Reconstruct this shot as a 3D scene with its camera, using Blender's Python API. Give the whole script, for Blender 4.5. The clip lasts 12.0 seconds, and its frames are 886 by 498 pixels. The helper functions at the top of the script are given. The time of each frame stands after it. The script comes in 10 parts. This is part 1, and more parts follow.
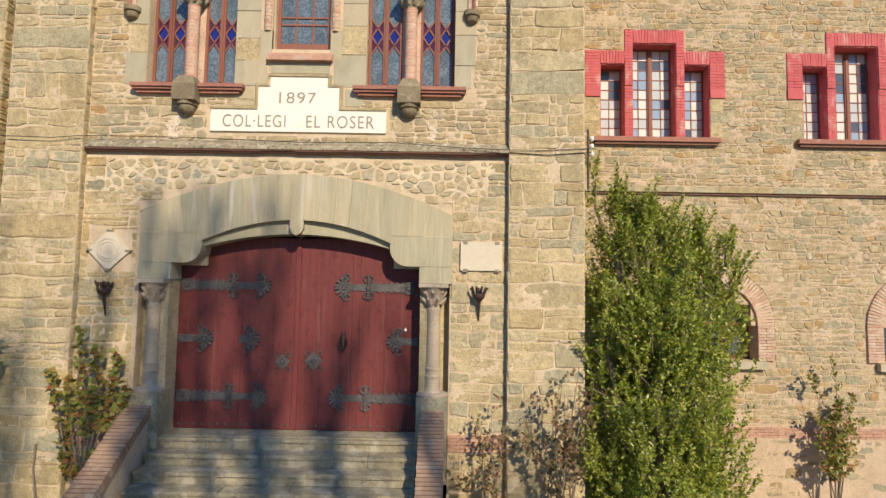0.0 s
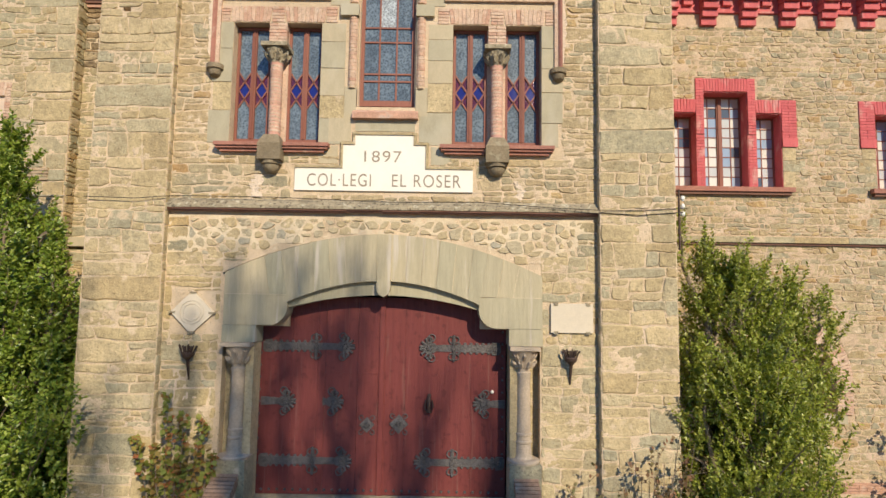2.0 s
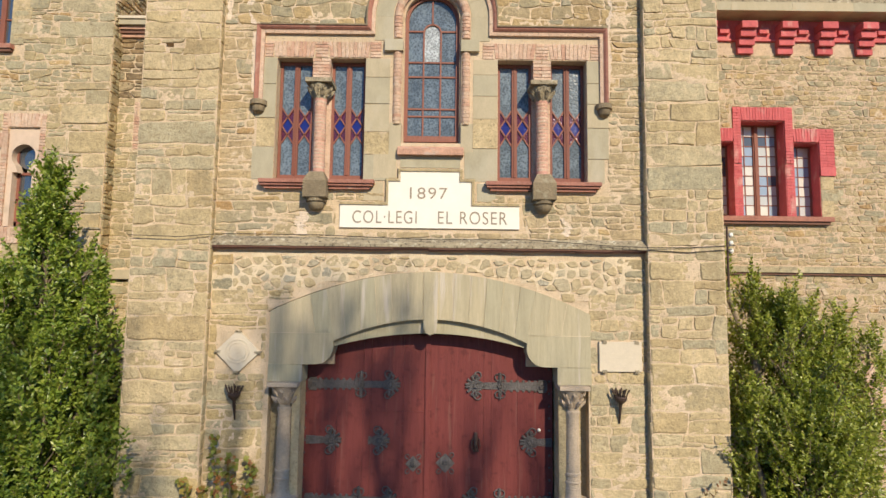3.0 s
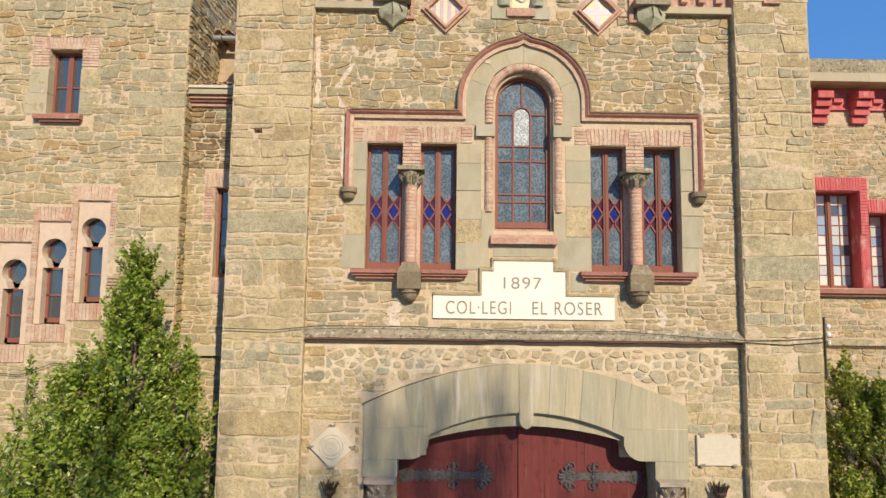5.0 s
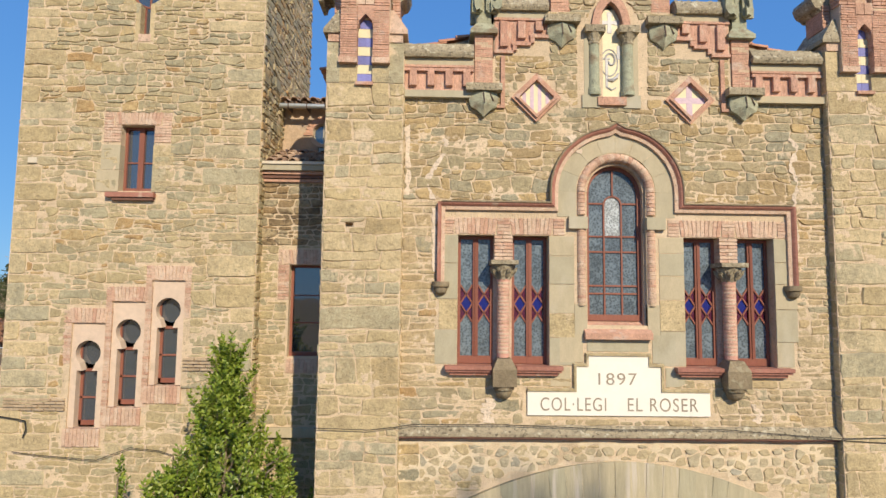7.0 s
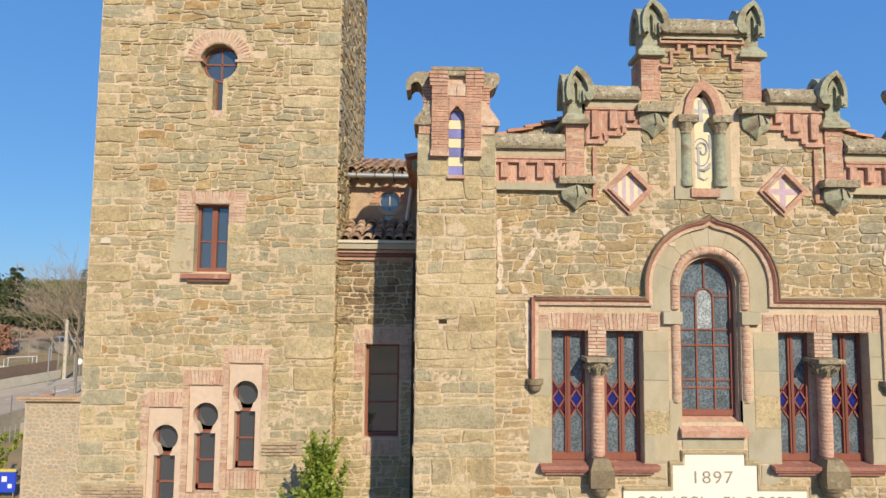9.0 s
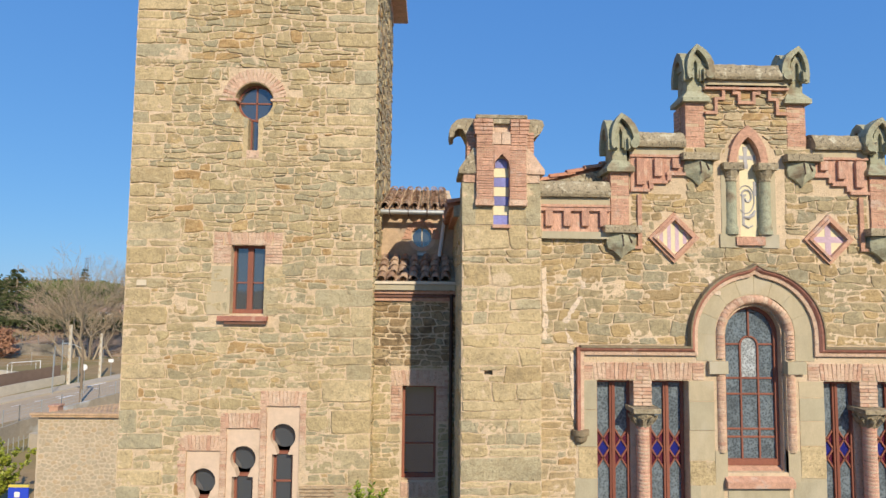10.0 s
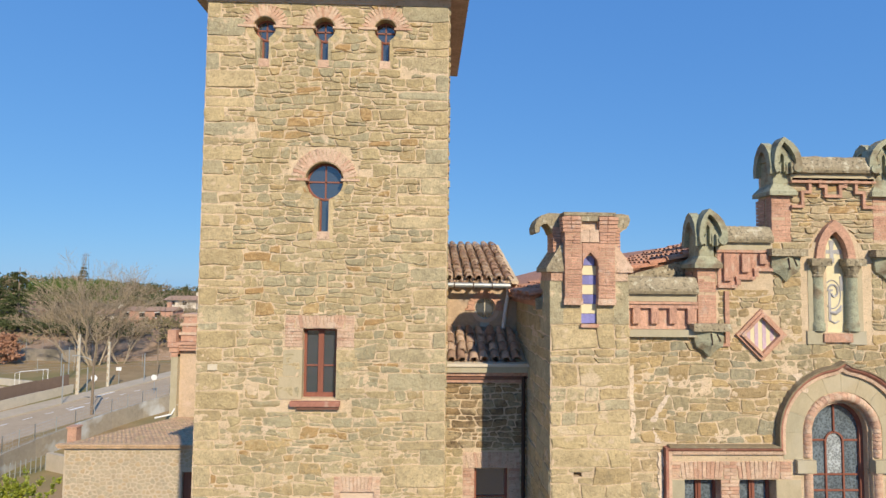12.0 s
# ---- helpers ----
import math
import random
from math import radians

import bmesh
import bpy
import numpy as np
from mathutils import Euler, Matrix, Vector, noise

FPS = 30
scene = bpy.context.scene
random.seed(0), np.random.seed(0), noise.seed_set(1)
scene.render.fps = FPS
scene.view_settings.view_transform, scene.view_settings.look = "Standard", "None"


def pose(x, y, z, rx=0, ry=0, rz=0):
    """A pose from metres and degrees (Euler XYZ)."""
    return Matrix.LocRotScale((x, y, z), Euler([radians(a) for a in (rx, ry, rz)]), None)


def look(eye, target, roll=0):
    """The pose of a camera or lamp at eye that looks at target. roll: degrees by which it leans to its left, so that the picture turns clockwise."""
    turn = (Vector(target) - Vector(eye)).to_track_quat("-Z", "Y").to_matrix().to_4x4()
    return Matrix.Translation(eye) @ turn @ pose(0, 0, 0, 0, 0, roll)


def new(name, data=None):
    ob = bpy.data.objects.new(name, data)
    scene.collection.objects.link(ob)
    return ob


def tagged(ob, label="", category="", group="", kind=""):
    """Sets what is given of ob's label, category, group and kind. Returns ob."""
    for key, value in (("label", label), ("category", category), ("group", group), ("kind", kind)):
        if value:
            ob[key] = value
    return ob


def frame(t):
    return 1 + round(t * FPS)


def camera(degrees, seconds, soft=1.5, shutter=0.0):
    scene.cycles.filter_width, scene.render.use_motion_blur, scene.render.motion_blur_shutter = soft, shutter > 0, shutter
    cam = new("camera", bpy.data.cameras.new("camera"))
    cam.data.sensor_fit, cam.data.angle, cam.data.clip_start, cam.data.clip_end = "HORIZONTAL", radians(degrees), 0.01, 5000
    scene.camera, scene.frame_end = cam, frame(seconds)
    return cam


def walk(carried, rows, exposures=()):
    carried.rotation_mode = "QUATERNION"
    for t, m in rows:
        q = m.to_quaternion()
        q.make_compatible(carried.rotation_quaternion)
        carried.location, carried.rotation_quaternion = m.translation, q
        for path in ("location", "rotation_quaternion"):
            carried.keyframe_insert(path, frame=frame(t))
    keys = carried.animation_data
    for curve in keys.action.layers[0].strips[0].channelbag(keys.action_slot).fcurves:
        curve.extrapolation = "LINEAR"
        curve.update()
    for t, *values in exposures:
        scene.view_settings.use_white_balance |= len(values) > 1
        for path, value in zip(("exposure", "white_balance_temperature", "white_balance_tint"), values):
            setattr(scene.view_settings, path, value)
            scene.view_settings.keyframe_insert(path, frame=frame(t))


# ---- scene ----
cam = camera(77.2, 12.0)
PATH = [
    (0, (2.528, -9.185, 4.063), (2.517, -7.19, 4.208), 1.0),
    (0.5, (2.163, -9.171, 4.245), (2.156, -7.177, 4.399), 0.9),
    (1, (1.822, -9.149, 4.445), (1.81, -7.156, 4.604), 0.9),
    (1.5, (1.432, -9.121, 4.664), (1.422, -7.128, 4.831), 0.9),
    (2, (1.035, -9.105, 4.902), (1.028, -7.113, 5.08), 0.9),
    (2.5, (0.645, -9.094, 5.156), (0.638, -7.103, 5.344), 0.8),
    (4.5, (-1.006, -9.097, 6.637), (-0.99, -7.104, 6.807), 0.7),
    (5, (-1.415, -9.101, 7.003), (-1.396, -7.108, 7.175), 0.7),
    (5.5, (-1.823, -9.104, 7.411), (-1.801, -7.111, 7.577), 0.7),
    (6, (-2.215, -9.106, 7.8), (-2.192, -7.113, 7.965), 0.7),
    (6.5, (-2.624, -9.103, 8.198), (-2.595, -7.11, 8.361), 0.6),
    (7, (-3.014, -9.099, 8.569), (-2.982, -7.106, 8.733), 0.7),
    (9, (-4.588, -9.08, 10.213), (-4.547, -7.085, 10.356), 0.6),
    (9.5, (-4.967, -9.074, 10.633), (-4.923, -7.079, 10.77), 0.6),
    (10, (-5.355, -9.06, 11.056), (-5.307, -7.065, 11.189), 0.6),
    (10.5, (-5.738, -9.05, 11.464), (-5.688, -7.055, 11.593), 0.6),
    (11, (-6.114, -9.035, 11.885), (-6.06, -7.04, 12.009), 0.6),
    (11.5, (-6.482, -9.027, 12.312), (-6.424, -7.031, 12.429), 0.6),
    (12, (-6.829, -9.01, 12.738), (-6.768, -7.014, 12.848), 0.6),
]
walk(cam, [(t, look(eye, target, roll)) for t, eye, target, roll in PATH])

# ---- light: low winter sun from the front right, clear sky ----
SUN_EL, SUN_AZ = 32.5, 23.8          # elevation; degrees to the right of straight out from the front
world = bpy.data.worlds.new("sky")
scene.world = world
world.use_nodes = True
wn = world.node_tree.nodes
sky = wn.new("ShaderNodeTexSky")
sky.sky_type, sky.sun_disc = "NISHITA", False
sky.sun_elevation, sky.sun_rotation = radians(SUN_EL), radians(180 - SUN_AZ)
sky.air_density, sky.dust_density, sky.ozone_density, sky.altitude = 1.0, 0.0, 4.0, 300
wl = world.node_tree.links.new
dim = wn.new("ShaderNodeVectorMath"); dim.operation = "SCALE"; dim.inputs["Scale"].default_value = 0.12
sep, com = wn.new("ShaderNodeSeparateColor"), wn.new("ShaderNodeCombineColor")
wl(sky.outputs[0], dim.inputs[0]); wl(dim.outputs[0], sep.inputs[0])
for k, (power, gain) in enumerate(((0.50, 0.275), (0.40, 0.50), (0.25, 0.82))):     # deep clear winter blue
    pw, ml = wn.new("ShaderNodeMath"), wn.new("ShaderNodeMath")
    pw.operation, ml.operation = "POWER", "MULTIPLY"
    pw.inputs[1].default_value, ml.inputs[1].default_value = power, gain
    wl(sep.outputs[k], pw.inputs[0]); wl(pw.outputs[0], ml.inputs[0]); wl(ml.outputs[0], com.inputs[k])
wl(com.outputs[0], wn["Background"].inputs["Color"])
sun_data = bpy.data.lights.new("sun", "SUN")
sun_data.energy, sun_data.angle, sun_data.color = 5.0, radians(0.53), (1.0, 0.862, 0.655)
sun = new("sun", sun_data)
sa, ca = math.sin(radians(SUN_AZ)), math.cos(radians(SUN_AZ))
se, ce = math.sin(radians(SUN_EL)), math.cos(radians(SUN_EL))
sun.matrix_world = look((30 * sa * ce, -30 * ca * ce, 30 * se), (0, 0, 0))
scene.view_settings.exposure = 0.04

# ---- materials ----
def material(name, stops, rough=0.85, bump=0.4, grain=40.0, patch=2.0, vary=0.35, metal=0.0, spec=0.3, stain=None, stretch=(1, 1, 1), leaf=0.0, pits=None, blend=0.0):
    """A surface whose colour goes over the stops from piece to piece, with grain, patches, relief and an optional stain colour."""
    m = bpy.data.materials.new(name)
    m.use_nodes = True
    nt = m.node_tree
    n, link = nt.nodes, nt.links.new
    bsdf = n["Principled BSDF"]
    geo, info = n.new("ShaderNodeNewGeometry"), n.new("ShaderNodeObjectInfo")
    add = n.new("ShaderNodeMath"); add.operation = "ADD"
    link(geo.outputs["Random Per Island"], add.inputs[0]); link(info.outputs["Random"], add.inputs[1])
    fr = n.new("ShaderNodeMath"); fr.operation = "PINGPONG"; fr.inputs[1].default_value = 1.0
    link(add.outputs[0], fr.inputs[0])
    ramp = n.new("ShaderNodeValToRGB")
    els = ramp.color_ramp.elements
    while len(els) < len(stops):
        els.new(0.5)
    for e, (p, c) in zip(els, stops):
        e.position, e.color = p, (*c, 1)
    mp = n.new("ShaderNodeMapping"); mp.inputs["Scale"].default_value = stretch
    link(geo.outputs["Position"], mp.inputs[0])
    n1, n2, n3 = (n.new("ShaderNodeTexNoise") for _ in range(3))
    for nz, sc, det in ((n1, patch, 5), (n2, grain, 4), (n3, patch * 5.3, 6)):
        nz.inputs["Scale"].default_value, nz.inputs["Detail"].default_value = sc, det
        nz.inputs["Roughness"].default_value = 0.62
        link(mp.outputs[0], nz.inputs["Vector"])
    shift = n.new("ShaderNodeMath"); shift.operation = "MULTIPLY_ADD"      # colour drifts within one piece
    link(n3.outputs[0], shift.inputs[0]); shift.inputs[1].default_value = blend; link(add.outputs[0], shift.inputs[2])
    link(shift.outputs[0], fr.inputs[0])
    link(fr.outputs[0], ramp.inputs[0])
    mixv = n.new("ShaderNodeMath"); mixv.operation = "ADD"
    link(n1.outputs[0], mixv.inputs[0]); link(n3.outputs[0], mixv.inputs[1])
    mixw = n.new("ShaderNodeMath"); mixw.operation = "MULTIPLY_ADD"
    link(n2.outputs[0], mixw.inputs[0]); mixw.inputs[1].default_value = 0.8; link(mixv.outputs[0], mixw.inputs[2])
    rng = n.new("ShaderNodeMapRange")
    rng.inputs[1].default_value, rng.inputs[2].default_value = 0.85, 1.95
    rng.inputs[3].default_value, rng.inputs[4].default_value = 1 - vary, 1 + vary
    link(mixw.outputs[0], rng.inputs[0])
    mul = n.new("ShaderNodeVectorMath"); mul.operation = "SCALE"
    link(ramp.outputs[0], mul.inputs[0]); link(rng.outputs[0], mul.inputs["Scale"])
    col = mul.outputs[0]
    if stain:
        colour, lo, hi, sc = stain
        ns = n.new("ShaderNodeTexNoise")
        ns.inputs["Scale"].default_value, ns.inputs["Detail"].default_value = sc, 7
        link(mp.outputs[0], ns.inputs["Vector"])
        r2 = n.new("ShaderNodeMapRange")
        r2.inputs[1].default_value, r2.inputs[2].default_value = lo, hi
        link(ns.outputs[0], r2.inputs[0])
        mx = n.new("ShaderNodeMix"); mx.data_type = "RGBA"
        link(r2.outputs[0], mx.inputs["Factor"]); link(col, mx.inputs["A"]); mx.inputs["B"].default_value = (*colour, 1)
        col = mx.outputs["Result"]
    if pits:
        sc, lo, hi, depth = pits
        npt = n.new("ShaderNodeTexNoise")
        npt.inputs["Scale"].default_value, npt.inputs["Detail"].default_value, npt.inputs["Roughness"].default_value = sc, 3, 0.55
        link(geo.outputs["Position"], npt.inputs["Vector"])
        r3 = n.new("ShaderNodeMapRange")
        r3.inputs[1].default_value, r3.inputs[2].default_value, r3.inputs[3].default_value, r3.inputs[4].default_value = lo, hi, 1.0, depth
        link(npt.outputs[0], r3.inputs[0])
        pm = n.new("ShaderNodeVectorMath"); pm.operation = "SCALE"
        link(col, pm.inputs[0]); link(r3.outputs[0], pm.inputs["Scale"])
        col = pm.outputs[0]
    link(col, bsdf.inputs["Base Color"])
    bsdf.inputs["Roughness"].default_value, bsdf.inputs["Metallic"].default_value = rough, metal
    bsdf.inputs["Specular IOR Level"].default_value = spec
    if bump:
        bp = n.new("ShaderNodeBump")
        bp.inputs["Strength"].default_value, bp.inputs["Distance"].default_value = bump, 0.02
        link(mixw.outputs[0], bp.inputs["Height"])
        link(bp.outputs[0], bsdf.inputs["Normal"])
    if leaf:
        tr = n.new("ShaderNodeBsdfTranslucent")
        link(col, tr.inputs[0])
        ms = n.new("ShaderNodeMixShader"); ms.inputs[0].default_value = leaf
        link(bsdf.outputs[0], ms.inputs[1]); link(tr.outputs[0], ms.inputs[2])
        link(ms.outputs[0], n["Material Output"].inputs["Surface"])
    return m


def one(c, d=0.12):
    """Stops close round one colour."""
    return [(0.0, tuple(v * (1 - d) for v in c)), (1.0, tuple(v * (1 + d) for v in c))]


def glass(name, colour, rough=0.06, ripple=0.25, scale=60.0, clear=0.5, sparkle_mottle=0.0, coat=0.0):
    m = bpy.data.materials.new(name)
    m.use_nodes = True
    n, link = m.node_tree.nodes, m.node_tree.links.new
    b = n["Principled BSDF"]
    b.inputs["Base Color"].default_value = (*colour, 1)
    b.inputs["Roughness"].default_value, b.inputs["Transmission Weight"].default_value = rough, clear
    b.inputs["Specular IOR Level"].default_value = 0.9
    geo, nz, bp = n.new("ShaderNodeNewGeometry"), n.new("ShaderNodeTexVoronoi"), n.new("ShaderNodeBump")
    nz.inputs["Scale"].default_value = scale
    link(geo.outputs["Position"], nz.inputs["Vector"])
    bp.inputs["Strength"].default_value, bp.inputs["Distance"].default_value = ripple, 0.01
    link(nz.outputs["Distance"], bp.inputs["Height"]); link(bp.outputs[0], b.inputs["Normal"])
    # uneven glass tone by cell, with sun sparkle painted into the colour
    if sparkle_mottle:
        big = n.new("ShaderNodeTexNoise"); big.inputs["Scale"].default_value = 3.0
        link(geo.outputs["Position"], big.inputs["Vector"])
        sm = n.new("ShaderNodeMath"); sm.operation = "MULTIPLY"
        link(nz.outputs["Distance"], sm.inputs[0]); link(big.outputs[0], sm.inputs[1])
        rg = n.new("ShaderNodeMapRange")
        rg.inputs[1].default_value, rg.inputs[2].default_value, rg.inputs[3].default_value, rg.inputs[4].default_value = 0.08, 0.42, 1 - sparkle_mottle, 1 + 2 * sparkle_mottle
        link(sm.outputs[0], rg.inputs[0])
        sc = n.new("ShaderNodeVectorMath"); sc.operation = "SCALE"; sc.inputs[0].default_value = colour
        link(rg.outputs[0], sc.inputs["Scale"]); link(sc.outputs[0], b.inputs["Base Color"])
    b.inputs["Coat Weight"].default_value, b.inputs["Coat Roughness"].default_value = coat, 0.03
    b.inputs["Coat IOR"].default_value = 1.9
    return m


OCHRE, TAN = (0.46, 0.335, 0.165), (0.45, 0.345, 0.20)
M_STONE = material("rubble stone", [(0.0, (0.422, 0.315, 0.167)), (0.3, TAN), (0.55, (0.403, 0.320, 0.185)), (0.7, (0.499, 0.395, 0.244)), (0.78, (0.384, 0.315, 0.189)), (0.88, (0.341, 0.305, 0.203)), (0.96, OCHRE), (1.0, (0.384, 0.244, 0.112))], 0.9, 1.0, 26, 2.4, 0.5, stain=((0.60, 0.48, 0.33), 0.60, 0.68, 4.5), pits=(26, 0.60, 0.70, 0.55), blend=0.14)
M_TOWER = material("olive and ochre rubble stone", [(0.0, (0.415, 0.324, 0.172)), (0.25, (0.415, 0.334, 0.189)), (0.5, (0.404, 0.328, 0.180)), (0.66, (0.484, 0.387, 0.230)), (0.76, (0.380, 0.324, 0.194)), (0.9, (0.355, 0.319, 0.207)), (0.96, OCHRE), (1.0, (0.385, 0.242, 0.108))], 0.9, 1.0, 26, 2.4, 0.5, stain=((0.60, 0.48, 0.33), 0.60, 0.68, 4.5), pits=(26, 0.60, 0.70, 0.55), blend=0.14)
M_PIER = material("dressed ochre stone", [(0.0, (0.439, 0.336, 0.169)), (0.4, (0.448, 0.355, 0.197)), (0.72, (0.508, 0.404, 0.235)), (0.86, (0.378, 0.340, 0.226)), (1.0, (0.428, 0.326, 0.174))], 0.9, 1.0, 26, 2.0, 0.46, stain=((0.60, 0.48, 0.32), 0.62, 0.69, 3.2), pits=(24, 0.61, 0.71, 0.55), blend=0.12)
M_GABLE = material("grey and ochre field stone", [(0.0, TAN), (0.3, (0.384, 0.305, 0.178)), (0.6, (0.364, 0.305, 0.182)), (0.72, (0.321, 0.296, 0.205)), (0.85, OCHRE), (1.0, (0.355, 0.263, 0.142))], 0.9, 1.0, 26, 2.4, 0.5, stain=((0.58, 0.46, 0.32), 0.61, 0.67, 4.5), pits=(26, 0.60, 0.70, 0.5), blend=0.14)
M_MORTAR = material("lime mortar", one((0.60, 0.47, 0.315), 0.05), 0.95, 0.9, 60, 1.4, 0.3, stain=((0.66, 0.525, 0.375), 0.52, 0.72, 1.3), pits=(23, 0.61, 0.71, 0.58))
M_PALEMORTAR = material("pale yellow mortar", one((0.66, 0.545, 0.375), 0.04), 0.95, 0.5, 70, 1.2, 0.18)
M_PINKMORTAR = material("pinkish render", one((0.54, 0.405, 0.275), 0.05), 0.95, 0.8, 60, 1.4, 0.3, stain=((0.61, 0.47, 0.35), 0.52, 0.72, 1.3), pits=(23, 0.61, 0.71, 0.58))
M_GREEN = material("greenish sandstone", [(0.0, (0.42, 0.365, 0.245)), (0.5, (0.475, 0.40, 0.265)), (1.0, (0.40, 0.36, 0.25))], 0.85, 0.25, 60, 1.2, 0.2, stain=((0.50, 0.46, 0.36), 0.55, 0.8, 1.5), stretch=(1, 1, 0.5))
M_ARCH = material("streaked greenish sandstone", [(0.0, (0.40, 0.355, 0.235)), (0.5, (0.47, 0.40, 0.26)), (1.0, (0.375, 0.345, 0.235))], 0.85, 0.3, 50, 1.3, 0.26, stain=((0.60, 0.535, 0.45), 0.58, 0.72, 1.6), stretch=(3.2, 1, 0.28))
M_PATCH = material("smeared pale mortar", one((0.69, 0.565, 0.43), 0.05), 0.95, 0.8, 40, 1.6, 0.25, pits=(22, 0.58, 0.68, 0.6))
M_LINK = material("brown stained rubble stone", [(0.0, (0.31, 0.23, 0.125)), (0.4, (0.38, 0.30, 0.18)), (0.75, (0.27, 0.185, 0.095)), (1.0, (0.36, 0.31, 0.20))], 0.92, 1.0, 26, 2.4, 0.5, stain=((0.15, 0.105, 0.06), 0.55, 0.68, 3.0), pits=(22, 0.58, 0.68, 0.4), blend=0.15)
M_LICHEN = material("weathered lichened stone", [(0.0, (0.29, 0.245, 0.165)), (1.0, (0.38, 0.32, 0.215))], 0.95, 1.0, 45, 3.0, 0.55, stain=((0.54, 0.49, 0.36), 0.59, 0.66, 9.0), pits=(20, 0.56, 0.66, 0.4))
M_BANDSTONE = material("light grey field stone", [(0.0, (0.47, 0.385, 0.24)), (0.5, (0.44, 0.375, 0.25)), (0.8, (0.48, 0.38, 0.22)), (1.0, (0.39, 0.355, 0.265))], 0.9, 0.8, 34, 2.2, 0.4)
M_DARKSTONE = material("dark lichened stone", [(0.0, (0.19, 0.15, 0.095)), (1.0, (0.27, 0.215, 0.135))], 0.95, 0.7, 50, 4.0, 0.45, stain=((0.34, 0.30, 0.2), 0.6, 0.7, 7.0))
M_BRICK = material("pink brick", [(0.0, (0.56, 0.34, 0.235)), (0.35, (0.61, 0.41, 0.29)), (0.7, (0.60, 0.44, 0.32)), (1.0, (0.52, 0.31, 0.215))], 0.9, 0.7, 50, 3, 0.36, stain=((0.64, 0.50, 0.38), 0.56, 0.72, 6), pits=(32, 0.59, 0.69, 0.6), blend=0.15)
M_REDBRICK = material("dull red brick", [(0.0, (0.47, 0.25, 0.175)), (0.5, (0.54, 0.32, 0.225)), (1.0, (0.50, 0.29, 0.20))], 0.9, 0.7, 50, 3, 0.45, stain=((0.55, 0.42, 0.34), 0.58, 0.75, 5), pits=(30, 0.60, 0.70, 0.6), blend=0.15)
M_DEEPBRICK = material("dark red brown brick moulding", [(0.0, (0.30, 0.125, 0.09)), (0.5, (0.38, 0.175, 0.125)), (1.0, (0.33, 0.15, 0.11))], 0.85, 0.5, 50, 3, 0.4, stain=((0.50, 0.36, 0.27), 0.6, 0.75, 5))
M_OLDBRICK = material("worn tan brick", [(0.0, (0.40, 0.29, 0.18)), (1.0, (0.47, 0.36, 0.24))], 0.95, 0.6, 50, 3, 0.4)
M_FRIEZE = material("dull pink brick slab", [(0.0, (0.52, 0.29, 0.205)), (0.5, (0.57, 0.345, 0.25)), (1.0, (0.49, 0.27, 0.19))], 0.9, 0.8, 46, 3, 0.5, stain=((0.60, 0.44, 0.33), 0.55, 0.68, 7), pits=(24, 0.60, 0.70, 0.68), blend=0.15, stretch=(1.6, 1, 0.6))
M_REDPAINT = material("red painted brick", [(0.0, (0.48, 0.085, 0.09)), (1.0, (0.56, 0.13, 0.13))], 0.75, 0.4, 60, 3, 0.28, stain=((0.60, 0.31, 0.27), 0.57, 0.72, 5), stretch=(1, 1, 0.5))
M_BROWNPAINT = material("dark brown moulding and painted shade", one((0.17, 0.085, 0.058), 0.1), 0.7, 0.3, 60, 3, 0.3)
M_TILE = material("clay roof tile", [(0.0, (0.46, 0.25, 0.16)), (0.3, (0.38, 0.25, 0.17)), (0.6, (0.52, 0.38, 0.27)), (0.8, (0.30, 0.19, 0.13)), (1.0, (0.44, 0.28, 0.19))], 0.9, 0.6, 40, 5, 0.5)
M_WOOD = material("red brown painted wood", [(0.0, (0.20, 0.07, 0.046)), (1.0, (0.27, 0.105, 0.07))], 0.55, 0.25, 30, 3, 0.25, stretch=(6, 6, 0.5))
M_DOOR = material("oxblood painted door planks", [(0.0, (0.148, 0.033, 0.030)), (1.0, (0.168, 0.041, 0.036))], 0.5, 0.25, 25, 2.0, 0.3, stretch=(7, 7, 0.35), stain=((0.22, 0.11, 0.085), 0.60, 0.9, 3.0), pits=(9, 0.56, 0.70, 0.72))
M_IRON = material("grey brown wrought iron", one((0.115, 0.105, 0.10), 0.15), 0.55, 0.8, 60, 4, 0.6, metal=0.3)
M_DARKIRON = material("rusty dark iron", one((0.075, 0.05, 0.04), 0.25), 0.6, 0.4, 70, 4, 0.3, metal=0.5)
M_WHITE = material("white marble", one((0.80, 0.76, 0.66), 0.02), 0.6, 0.08, 40, 1.2, 0.07)
M_CARVED = material("pale carved limestone", one((0.48, 0.385, 0.28), 0.06), 0.85, 0.4, 60, 4, 0.3)
M_PLASTER = material("smooth beige render", one((0.60, 0.465, 0.35), 0.04), 0.9, 0.2, 50, 2.0, 0.16, stain=((0.46, 0.36, 0.26), 0.58, 0.75, 3.0))
M_CREAM = material("cream limestone", one((0.62, 0.54, 0.41), 0.03), 0.8, 0.15, 50, 2, 0.1)
M_REDTILE = material("red clay roof tile", [(0.0, (0.50, 0.21, 0.12)), (0.5, (0.44, 0.22, 0.14)), (1.0, (0.55, 0.30, 0.19))], 0.9, 0.5, 40, 5, 0.4)
M_STEP = material("worn grey brown stone step", [(0.0, (0.26, 0.225, 0.145)), (1.0, (0.35, 0.30, 0.20))], 0.85, 0.8, 45, 3, 0.6, stain=((0.47, 0.41, 0.30), 0.52, 0.66, 4))
